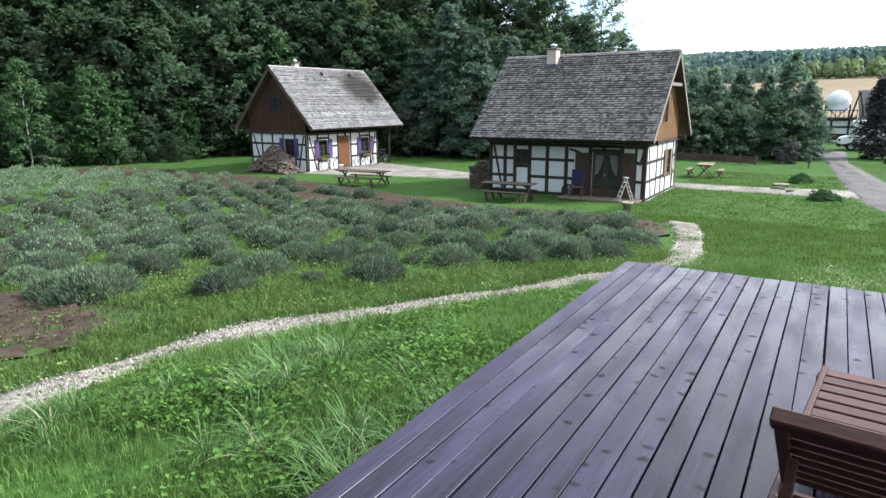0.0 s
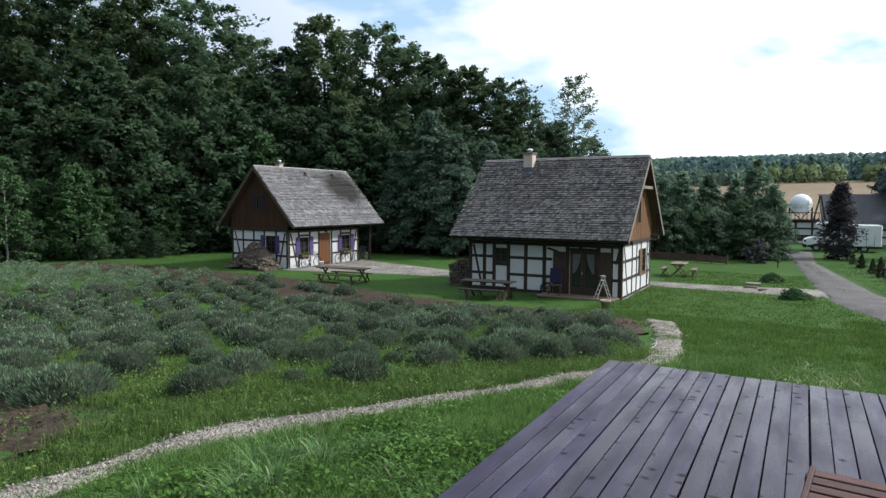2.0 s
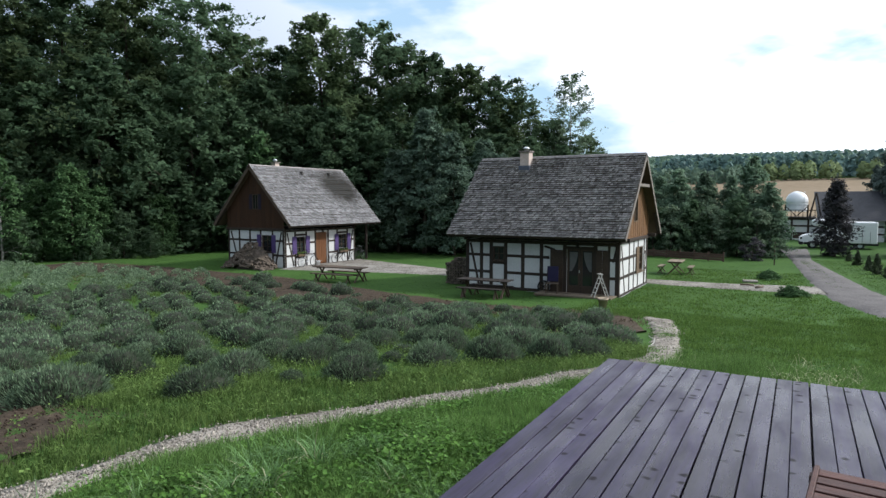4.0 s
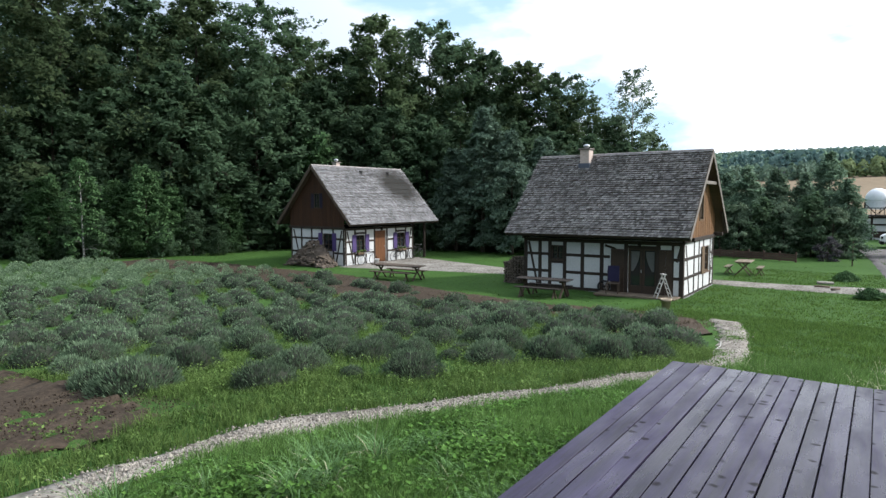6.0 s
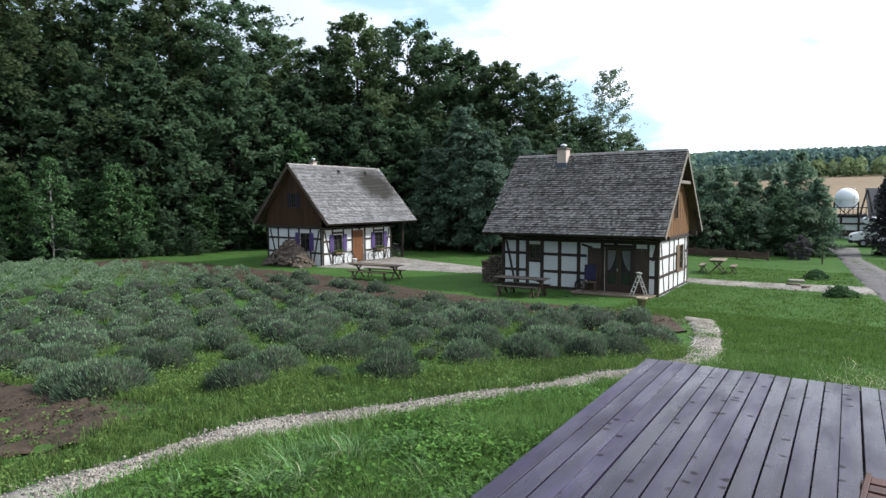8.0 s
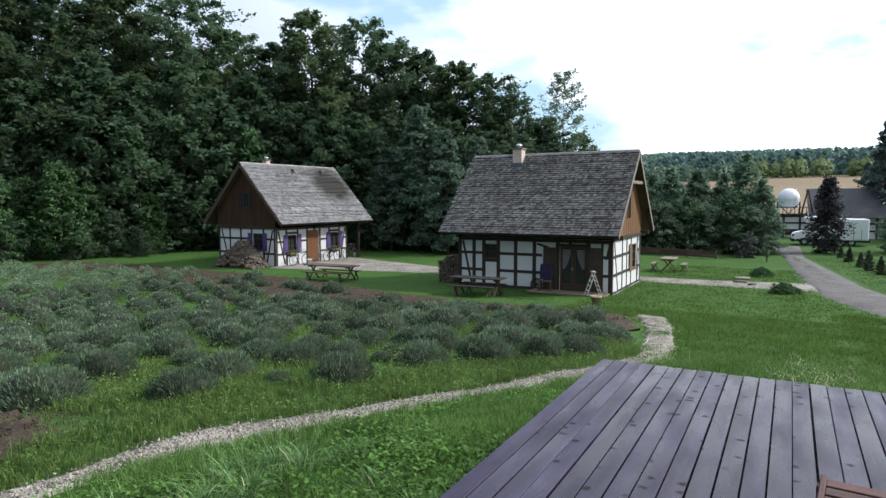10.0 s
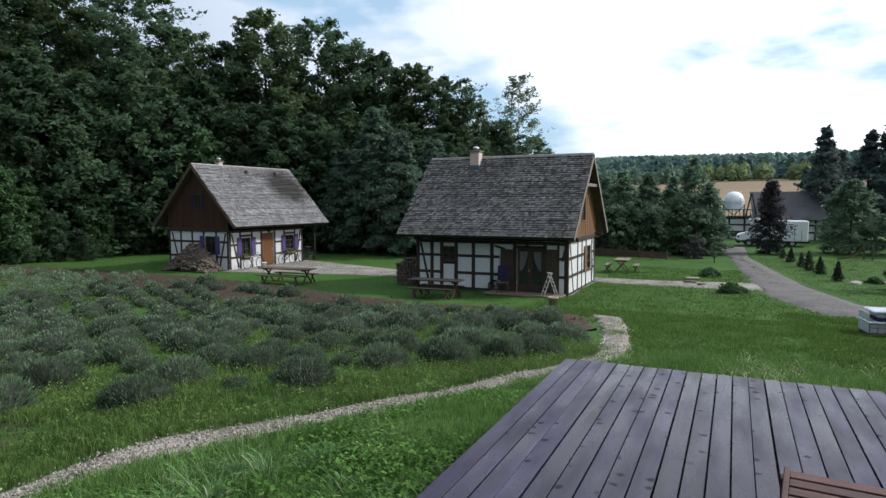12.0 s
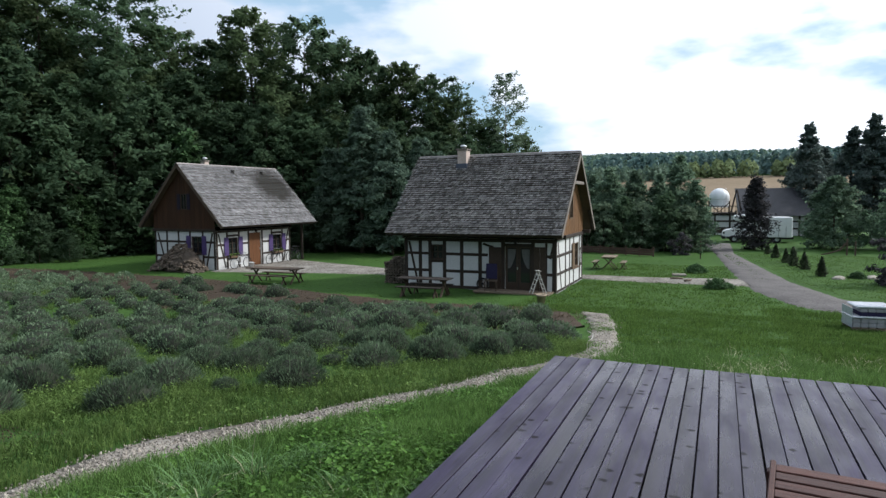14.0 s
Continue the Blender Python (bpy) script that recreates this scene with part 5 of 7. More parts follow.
def herbs(name, rng, pts, h0, h1, s0, s1, mat, label):
    """Small folded leaves held out level at different heights."""
    n = len(pts)
    up = np.array([0, 0, 1.0]) + rng.normal(0, 0.38, (n, 3))
    up /= np.linalg.norm(up, axis=1)[:, None]
    t = np.cross(up, rng.normal(size=(n, 3)))
    t /= np.linalg.norm(t, axis=1)[:, None]
    b = np.cross(up, t)
    s = rng.uniform(s0, s1, n)[:, None]
    lump = np.array([0.75 + 0.6 * noise.noise((p[0] * 1.7, p[1] * 1.7, 5.0)) for p in pts])
    c = pts + np.stack([np.zeros(n), np.zeros(n), rng.uniform(h0, h1, n) * lump], 1)
    v = np.stack([c - t * s, c - t * s * 0.1 + b * s * 0.75 + up * s * 0.3, c + t * s * 1.1, c - t * s * 0.1 - b * s * 0.75 + up * s * 0.3], 1).reshape(-1, 3)
    k = np.arange(n)[:, None] * 4
    f = np.concatenate([k + np.array([[0, 1, 2]]), k + np.array([[0, 2, 3]])])
    tagged(raw(name, v, f, mat), label, "weeds", kind="stuff")


def grass():
    rng = np.random.default_rng(3)
    def near_left(x, y):
        side = float(np.interp(y, [p[1] for p in PATH_NEAR], [p[0] for p in PATH_NEAR]))
        return x > side + 0.04 + 0.16 * noise.noise((x * 2.5, y * 2.5, 60.0)) and not on_deck(x, y) and in_view(x, y)
    def lay(name, pts, h0, h1, w0, w1, lean, mat, label, two=True):
        n = len(pts)
        lump = np.array([0.72 + 0.6 * noise.noise((p[0] * 1.1, p[1] * 1.1, 5.0)) for p in pts])
        v, f = blade_arrays(rng, pts, rng.uniform(h0, h1, n) * lump, rng.uniform(w0, w1, n), lean, two)
        tagged(raw(name, v, f, mat), label, "grass", kind="stuff")
    lay("grass", drape(rng, 62000, near_left, -5.2, -1.4, 1.0, 11.5, 7, 0.05), 0.09, 0.20, 0.004, 0.008, 0.7, M_BLADE, "thick green meadow grass between footpath and deck")
    # tufts of long grass arching out from their roots
    tufts = [(-3.39, 2.85, 1.0), (-3.21, 3.1, 0.9), (-4.14, 1.84, 0.9), (-3.43, 3.8, 1.0), (-3.65, 3.35, 0.8), (-2.2, 2.68, 0.9), (-2.1, 2.4, 0.8), (-3.15, 4.35, 0.7), (-1.85, 3.2, 0.7), (-1.8, 2.1, 0.9), (-2.6, 2.3, 0.9), (-2.9, 4.7, 0.6), (-1.75, 3.9, 0.7), (-4.0, 2.5, 0.7), (-2.5, 3.7, 0.6)]
    arch("long_grass", rng, [(x + rng.normal(0, 0.13), y + rng.normal(0, 0.13), s * rng.uniform(0.6, 1.05), 30) for x, y, s in tufts for _ in range(6)], 0.26, 0.60, 0.004, 0.008, M_LONG, "tufts of long arching pale green grass")
    edge = [(-1.62 - abs(rng.normal(0, 0.09)), rng.uniform(1.2, 6.3), rng.uniform(0.45, 0.8), 14) for _ in range(110)]
    arch("long_grass", rng, edge, 0.24, 0.5, 0.006, 0.011, M_LONG, "long grass standing along the deck's edge")
    arch("straw", rng, [(-1.62, 2.45, 0.7, 9), (-1.66, 2.2, 0.8, 10), (-1.6, 3.4, 0.5, 7), (-1.6, 4.3, 0.4, 6)] + [(x + 0.1, y - 0.1, s * 0.8, 7) for x, y, s in tufts], 0.3, 0.55, 0.006, 0.010, M_STRAW, "bleached straw among the long grass")
    herbs("clover", rng, drape(rng, 9500, lambda x, y: near_left(x, y) and noise.noise((x * 0.9, y * 0.9, 30.0)) + 0.28 - 0.35 * abs(x + 2.8) > 0.0, -4.3, -1.6, 1.5, 5.2, 26, 0.12), 0.03, 0.17, 0.013, 0.028, M_HERB, "bright broad-leaved weeds growing in the grass")
    herbs("clover", rng, drape(rng, 5000, lambda x, y: near_left(x, y) and noise.noise((x * 0.9, y * 0.9, 35.0)) > 0.1, -4.3, -1.6, 3.0, 10.5, 16, 0.12), 0.04, 0.13, 0.012, 0.024, M_HERB, "broad-leaved weeds scattered in the meadow grass")
    def right_lawn(x, y):
        return not on_deck(x, y) and not on_path(x, y) and in_view(x, y) and y > 6.2 and x > float(np.interp(y, [p[1] for p in PATH_NEAR], [p[0] for p in PATH_NEAR]))
    lay("grass", drape(rng, 38000, right_lawn, -2.2, 4.5, 6.25, 13.0, 6, 0.06), 0.10, 0.30, 0.005, 0.010, 0.8, M_BLADE, "green meadow grass beyond the deck")
    def mown(x, y):
        road = float(np.interp(y, [23, 26.5, 30.1, 37.9], [9, 2.4, 1.3, 0.5]))
        return not on_path(x, y) and in_view(x, y) and (y > 19.5 or right_lawn(x, y)) and not inside(x, y, FIELD) and x < road - 0.1 and not (x < -6.2 and y > 25.9) and not (31.2 < y < 33.4)
    lay("lawn_grass", drape(rng, 60000, mown, -7, 7, 12.0, 22, 3, 0.08), 0.05, 0.15, 0.012, 0.026, 0.8, M_LAWN, "short lawn grass on the slope", False)
    lay("lawn_grass", drape(rng, 34000, mown, -7, 9, 21.0, 40, 3, 0.1), 0.04, 0.12, 0.025, 0.05, 0.8, M_LAWN, "short lawn grass beside the gravel lane", False)
    def beyond_road(x, y):
        road = float(np.interp(y, [25.2, 26.8, 28.8, 33.8, 40, 49.5], [16, 6.8, 4.7, 3.4, 2.5, 1.2]))
        return x > road and in_view(x, y)
    lay("lawn_grass", drape(rng, 22000, beyond_road, 1.0, 14, 25.5, 50, 4, 0.12), 0.04, 0.10, 0.018, 0.036, 1.1, M_LAWN, "short lawn grass beyond the gravel road", False)
    lay("lawn_grass", drape(rng, 22000, lambda x, y: in_view(x, y) and not on_deck(x, y) and y < float(np.interp(x, [0, 3.2, 4.1, 7, 16], [24.9, 24.9, 24.4, 23.3, 22.2])), 1.5, 14, 9, 25, 4, 0.10), 0.05, 0.14, 0.015, 0.03, 0.9, M_LAWN, "short lawn grass on the slope", False)
    def median(x, y):
        mid = float(np.interp(y, [33, 40, 48, 57, 60], [1.95, 1.35, 0.55, 0.0, -0.2]))
        return abs(x - mid + 0.15 * noise.noise((x, y * 0.7, 8.0))) < 0.28 and noise.noise((x * 0.6, y * 0.6, 51.0)) > -0.25
    lay("road_grass", drape(rng, 2600, median, -1, 3, 34, 60, 4, 0.08), 0.04, 0.11, 0.03, 0.05, 1.0, M_LAWN, "low grass down the middle of the farm road", False)
    def verge(x, y):
        if on_path(x, y) or not in_view(x, y):
            return False
        far = float(np.interp(y, [p[1] for p in PATH_FAR], [p[0] for p in PATH_FAR]))
        soil = -13.0 < x < -6.5 + 0.6 * noise.noise((x * 1.5, y * 1.5, 19.0)) and 1.6 < y < 4.4
        return not soil and far - (1.7 if y > 7 else 7.0) < x < far - 0.02 + 0.14 * noise.noise((x * 2.5, y * 2.5, 61.0)) and 1.0 < y < 13.2
    lay("weeds", drape(rng, 46000, verge, -13, -2.2, 1.5, 18, 9, 0.07), 0.06, 0.24, 0.005, 0.011, 1.0, M_WEED, "yellow-green weeds between footpath and lavender")
    lay("weeds", drape(rng, 42000, lambda x, y: inside(x, y, FIELD) and in_view(x, y) and not on_dug_soil(x, y) and math.hypot(x, y) < 19 and noise.noise((x * 0.7, y * 0.7, 40.0)) > -0.12, -17, -2.8, 4.6, 19, 8, 0.12), 0.08, 0.28, 0.010, 0.022, 0.9, M_WEED, "bright green weeds between the lavender rows", False)
    lay("weeds", drape(rng, 12000, lambda x, y: inside(x, y, FIELD) and in_view(x, y) and not on_dug_soil(x, y) and math.hypot(x, y) >= 19 and noise.noise((x * 0.4, y * 0.4, 40.0)) > 0.1, -44, -6, 6, 24, 8, 0.2), 0.10, 0.28, 0.03, 0.06, 0.9, M_WEED, "bright green weeds between the lavender rows", False)
    herbs("broad_weeds", rng, drape(rng, 5500, verge, -13, -2.2, 1.5, 18, 14, 0.10), 0.03, 0.20, 0.011, 0.024, M_WEED, "broad-leaved weeds along the footpath")
    herbs("broad_weeds", rng, drape(rng, 5500, lambda x, y: inside(x, y, FIELD) and in_view(x, y) and not on_dug_soil(x, y) and math.hypot(x, y) < 15, -14, -2.8, 4.6, 15, 12, 0.12), 0.04, 0.24, 0.013, 0.028, M_WEED, "broad-leaved weeds among the lavender")
    lay("broad_weeds", drape(rng, 4200, lambda x, y: on_path(x, y) and y > 10 and noise.noise((x * 1.6, y * 0.8, 14.0)) > -0.1, -4, -1.6, 10, 19.5, 9, 0.07), 0.03, 0.10, 0.01, 0.022, 1.1, M_BLADE, "weeds growing in the gravel of the footpath")
    herbs("broad_weeds", rng, drape(rng, 1300, lambda x, y: noise.noise((x * 1.3, y * 1.3, 90.0)) > 0.1, -12.4, -6.2, 1.2, 4.4, 14, 0.10), 0.02, 0.09, 0.012, 0.026, M_WEED, "young weeds sprouting on the bare soil")
    lay("dry_stalks", drape(rng, 9000, lambda x, y: True, -12.6, -6.3, 1.2, 4.5, 3, 0.06), 0.02, 0.14, 0.005, 0.012, 1.8, M_LAVSTALK, "dry stalks lying on the bare soil", False)
    lay("dry_stalks", drape(rng, 20000, lambda x, y: (on_dug_soil(x, y) or on_dug_soil(x, y + 2.5 + 2.5 * noise.noise((x * 0.3, y * 0.3, 33.0)))) and y < float(np.interp(x, [-34, -23.5, -15, -9.7, -6, -4], [24.8, 24.4, 22.4, 20.8, 21.0, 19.2])), -40, -3.6, 13.0, 25, 10, 0.12), 0.06, 0.22, 0.018, 0.04, 1.0, M_LAVSTALK, "dead brown stalks on the dug soil", False)
    lay("lawn_grass", drape(rng, 26000, lambda x, y: in_view(x, y) and not inside(x, y, FIELD) and y > 21.5 and math.hypot(x, y) > 22 and not (-14 < x < -6 and 25.8 < y < 31.7) and not (x < -17 and 27 < y < 35 and x > -27.2), -50, -3, 21, 44, 5, 0.15), 0.03, 0.07, 0.04, 0.08, 1.6, M_LAWN, "short lawn grass round the cottages", False)
    heads = drape(rng, 260, lambda x, y: right_lawn(x, y) and noise.noise((x * 0.7, y * 0.7, 85.0)) > 0.0, -1.8, 4.5, 6.6, 14, 5, 0.25)
    arch("seed_stalks", rng, [(x, y, rng.uniform(0.6, 1.0), 2) for x, y, z in heads], 0.3, 0.5, 0.004, 0.009, M_STRAW, "pale seed stalks standing in the meadow grass")
    # small pale flowers in the long grass
    pts = drape(rng, 110, lambda x, y: right_lawn(x, y) and noise.noise((x * 0.6, y * 0.6, 80.0)) > 0.05, -1.6, 4, 7, 15, 4, 0.2)
    n = len(pts)
    c = pts + np.stack([np.zeros(n), np.zeros(n), rng.uniform(0.14, 0.30, n)], 1)
    a = rng.uniform(0, 6.28, n)
    s = 0.009
    e = np.stack([np.cos(a), np.sin(a), rng.normal(0, 0.3, n)], 1) * s
    f_ = np.stack([-np.sin(a), np.cos(a), rng.normal(0, 0.3, n)], 1) * s
    v = np.stack([c - e, c - f_, c + e, c + f_], 1).reshape(-1, 3)
    tagged(raw("wild_flowers", v, np.arange(n * 4).reshape(-1, 4), M_PETAL), "tiny pale flowers in the meadow grass", "flowers", kind="stuff")
    # stones on the path
    vs, fs, k = [], [], 0
    rnd = random.Random(8)
    while k < 7000:
        y = rnd.uniform(1.5, 19.4) if rnd.random() < 0.35 else rnd.uniform(2.0, 9.6)
        a = float(np.interp(y, [p[1] for p in PATH_FAR], [p[0] for p in PATH_FAR]))
        b = float(np.interp(y, [p[1] for p in PATH_NEAR], [p[0] for p in PATH_NEAR]))
        f = 0.5 + rnd.gauss(0, 0.27)
        x = a + (b - a) * f
        if not -0.25 < f < 1.25:
            continue
        s = rnd.uniform(0.007, 0.021) * (1.6 if rnd.random() < 0.10 else 1.0)
        c = Vector((x, y, ground_z(x, y) + 0.028 + s * 0.2))
        q = Euler((rnd.uniform(0, 6), rnd.uniform(0, 6), rnd.uniform(0, 6))).to_matrix()
        for d in ((1, 0, 0), (-0.8, 0, 0), (0, 0.8, 0), (0, -1, 0), (0, 0, 0.6), (0, 0, -0.6)):
            vs.append(c + q @ (Vector(d) * s * rnd.uniform(0.75, 1.2)))
        fs += [(6 * k + i, 6 * k + j, 6 * k + m) for i, j, m in ((0, 2, 4), (2, 1, 4), (1, 3, 4), (3, 0, 4), (2, 0, 5), (1, 2, 5), (3, 1, 5), (0, 3, 5))]
        k += 1
    tagged(raw("path_stones", [tuple(v) for v in vs], fs, M_STONE), "loose pale stones strewn on the footpath", "stones", kind="stuff")
    # clods on the dug soil
    vs, fs, k = [], [], 0
    while k < 3000:
        if rnd.random() < 0.35:
            x, y = rnd.uniform(-9.6, -7.0), rnd.uniform(1.8, 4.4)
        else:
            x = rnd.uniform(-36, -4)
            y = float(np.interp(x, [-34, -23.5, -15, -9.7, -6, -4], [23.9, 23.4, 21.5, 19.9, 20.3, 18.6])) + rnd.uniform(-2.4, 0.7)
        s = rnd.uniform(0.015, 0.045) * (0.5 if y < 6 else 1.0)
        c = Vector((x, y, ground_z(x, y) + 0.04))
        q = Euler((rnd.uniform(0, 6), rnd.uniform(0, 6), rnd.uniform(0, 6))).to_matrix()
        for d in ((1, 0, 0), (-0.8, 0, 0), (0, 0.8, 0), (0, -1, 0), (0, 0, 0.6), (0, 0, -0.6)):
            vs.append(c + q @ (Vector(d) * s * rnd.uniform(0.75, 1.2)))
        fs += [(6 * k + i, 6 * k + j, 6 * k + m) for i, j, m in ((0, 2, 4), (2, 1, 4), (1, 3, 4), (3, 0, 4), (2, 0, 5), (1, 2, 5), (3, 1, 5), (0, 3, 5))]
        k += 1
    tagged(raw("soil_clods", [tuple(v) for v in vs], fs, M_SOIL), "clods of brown earth on the dug soil", "soil", kind="stuff")


grass()


def lavender_bush(seed, stalks, width):
    """A low rounded bush: a woody heart with painted shade under fuzzy grey-green shoots."""
    rng = np.random.default_rng(seed)
    ob = thing("lavender_bush", (0, 0, 0), 0, "rounded grey-green lavender bush after flowering", "lavender", "lavender bushes in the field")
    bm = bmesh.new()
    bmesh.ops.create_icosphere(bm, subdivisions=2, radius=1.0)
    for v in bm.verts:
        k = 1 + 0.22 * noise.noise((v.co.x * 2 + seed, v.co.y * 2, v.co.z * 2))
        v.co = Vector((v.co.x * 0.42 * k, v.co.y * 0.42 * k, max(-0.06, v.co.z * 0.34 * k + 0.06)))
    part("shaded_woody_heart", bm, M_LAVHEART, ob, "woody stems darkened with the shade inside the bush", smooth=True)
    n = stalks
    d = rng.normal(size=(n, 3))
    d[:, 2] = np.abs(d[:, 2]) * 1.0 + 0.02
    d /= np.linalg.norm(d, axis=1)[:, None]
    lobes = np.array([1 + 0.20 * noise.noise((p[0] * 2.2 + seed, p[1] * 2.2, p[2] * 2.2)) + 0.10 * noise.noise((p[0] * 6 + seed, p[1] * 6, p[2] * 6)) for p in d])
    sc = np.array([0.50, 0.50, 0.43])
    root = d * sc * (lobes * rng.uniform(0.76, 0.93, n))[:, None]
    aim = d * 0.7 + np.array([0, 0, 0.75]) + rng.normal(0, 0.22, (n, 3))
    aim /= np.linalg.norm(aim, axis=1)[:, None]
    length = rng.uniform(0.04, 0.105, n)[:, None]
    tip = root + aim * length
    root[:, 2] = np.maximum(root[:, 2], 0.0)
    tip[:, 2] = np.maximum(tip[:, 2], 0.03)
    s = np.cross(aim, d + np.array([0, 0, 0.25]) + rng.normal(0, 0.45, (n, 3)))
    s /= np.linalg.norm(s, axis=1)[:, None]
    w = (width * rng.uniform(0.7, 1.3, n))[:, None]
    mid = root + (tip - root) * 0.6
    v = np.stack([root, mid + s * w, tip, mid - s * w], 1).reshape(-1, 3)
    raw("foliage", v, np.arange(n * 4).reshape(-1, 4), M_LAV, ob, "grey-green leafy shoots")
    return ob


def lavender_field():
    rnd = random.Random(14)
    near = [lavender_bush(200 + k, 2900, 0.0076) for k in range(5)]
    away = [lavender_bush(220 + k, 1000, 0.013) for k in range(4)]
    distant = [lavender_bush(240 + k, 430, 0.026) for k in range(3)]
    spots = []
    # rows run along the slope
    rx, ry = (-0.86, 0.51), (0.51, 0.86)
    for i in range(-50, 80):
        for j in range(-60, 70):
            a = i * 0.92 + rnd.uniform(-0.3, 0.3)
            b = j * 1.1 + rnd.uniform(-0.3, 0.3)
            x, y = -5 + rx[0] * a + ry[0] * b, 9 + rx[1] * a + ry[1] * b
            if not inside(x, y, FIELD) or not in_view(x, y):
                continue
            if rnd.random() < (0.5 if on_dug_soil(x, y) else 0.06 + 0.6 * max(0.0, noise.noise((x * 0.33, y * 0.33, 22.0)))):
                continue
            spots.append((math.hypot(x, y), x, y))
    bushes = [(-9.7, 4.55, 0.8), (-8.75, 4.6, 0.98), (-13.4, 5.1, 1.0), (-7.05, 5.55, 0.86), (-5.75, 7.4, 0.92), (-7.5, 6.7, 0.85), (-6.4, 6.7, 0.4), (-9.75, 6.15, 0.95), (-11.2, 6.4, 0.6),
              (-10.75, 8.15, 0.95), (-10.3, 10.3, 1.0), (-13.7, 8.6, 1.1), (-13.3, 6.6, 1.05), (-9.35, 7.5, 0.65), (-7.4, 8.2, 0.8), (-5.4, 9.2, 0.9), (-4.65, 10.1, 0.92), (-4.9, 11.6, 1.15),
              (-4.15, 12.0, 0.82), (-4.0, 13.5, 0.75), (-3.45, 13.75, 1.0), (-4.35, 14.3, 0.8), (-7.5, 13.7, 1.2), (-8.35, 12.4, 1.0), (-9.1, 12.5, 1.2), (-5.8, 14.0, 1.15), (-5.2, 15.5, 1.2), (-6.2, 9.1, 0.45)]
    for x, y, size in bushes:
        spots = [s for s in spots if math.hypot(s[1] - x, s[2] - y) > 0.42 + 0.35 * size]
    spots = [s for s in spots if s[0] > 10.6 or s[1] < -10.2]
    spots = [s + (0,) for s in spots] + [(math.hypot(x, y), x, y, size) for x, y, size in bushes]
    spots.sort()
    used = set()
    far_v, far_f, k0 = [], [], 0
    for n, (r, x, y, size) in enumerate(spots):
        pool = near if r < 14 else away if r < 19 else distant
        src = pool[rnd.randrange(len(pool))]
        s = 1.12 * size or rnd.choice((0.55, 0.8, 0.9, 1.0, 1.1)) * rnd.uniform(0.88, 1.12)
        m = pose(x, y, ground_z(x, y) - 0.02, 0, 0, rnd.uniform(0, 360)) @ Matrix.Diagonal((s * rnd.uniform(0.9, 1.25), s, s * rnd.uniform(0.85, 1.1), 1))
        if n < 296:
            if src.name not in used:
                used.add(src.name)
                src.matrix_basis = m
            else:
                copy_thing(src, Matrix.Identity(4)).matrix_basis = m
        else:
            shoots = [c for c in src.children if c.name.startswith("foliage")][0].data
            co = np.empty(len(shoots.vertices) * 3, dtype=np.float32)
            shoots.vertices.foreach_get("co", co)
            mm = np.array(m)
            far_v.append(co.reshape(-1, 3) @ mm[:3, :3].T + mm[:3, 3])
            far_f.append(np.arange(len(co) // 3).reshape(-1, 4) + k0)
            k0 += len(co) // 3
    for src in near + away + distant:
        if src.name not in used:
            for c in list(src.children):
                bpy.data.objects.remove(c)
            bpy.data.objects.remove(src)
    if far_v:
        tagged(raw("lavender_rows", np.concatenate(far_v), np.concatenate(far_f), M_LAV), "distant rows of grey-green lavender bushes", "lavender", kind="stuff")
    return len(spots)


lavender_field()


# ---- garden furniture and clutter ----
def lounger():
    """A low slatted lounger on the deck: a flat bed and a raised back."""
    ob = thing("deck_lounger", (0.196, 2.79, 0.0), -5.5, "reddish-brown slatted hardwood lounger standing on the deck", "lounger")
    W, z = 0.66, 0.28
    for x in (0.0, W - 0.027):
        part("side_rail", slab(x, x + 0.027, -1.22, 0.68, z - 0.075, z, 0.005), M_CHAIR, ob)
    for y in (0.648, -0.60, -0.92, -1.20):
        part("end_rail", slab(0.027, W - 0.027, y, y + 0.03, z - 0.075, z - 0.022, 0.004), M_CHAIR, ob)
    y = 0.552
    while y > -0.52:
        part("slat", slab(0.028, W - 0.028, y, y + 0.081, z - 0.018, z - 0.001, 0.003), M_CHAIR, ob)
        y -= 0.1015
    for x in (-0.012, W - 0.028):
        for y in (0.56, -1.14):
            part("leg", slab(x, x + 0.04, y, y + 0.06, 0.0, z - 0.02, 0.005), M_CHAIR, ob)
    # the raised back leans towards the house, between the rails
    m = Matrix.Translation((0, -0.56, z + 0.01)) @ Matrix.Rotation(radians(180 - 47.0), 4, "X")
    back = part("backrest", slab(0.020, 0.060, 0.0, 0.50, -0.022, 0.022, 0.005, m), M_CHAIR, ob, "raised slatted backrest")
    part("back_rail", slab(W - 0.060, W - 0.020, 0.0, 0.50, -0.022, 0.022, 0.005, m), M_CHAIR, back)
    part("top_rail", slab(0.012, W - 0.012, 0.50, 0.56, -0.026, 0.026, 0.006, m), M_CHAIR, back)
    for k in range(7):
        y = 0.01 + 0.070 * k
        part("back_slat", slab(0.060, W - 0.060, y, y + 0.052, -0.010, 0.010, 0.003, m), M_CHAIR, back)
    for x in (0.072, W - 0.102):
        part("prop", bar((x, -0.80, z + 0.22), (x, -0.93, z - 0.03), 0.03, 0.03, 0.004), M_CHAIR, ob)


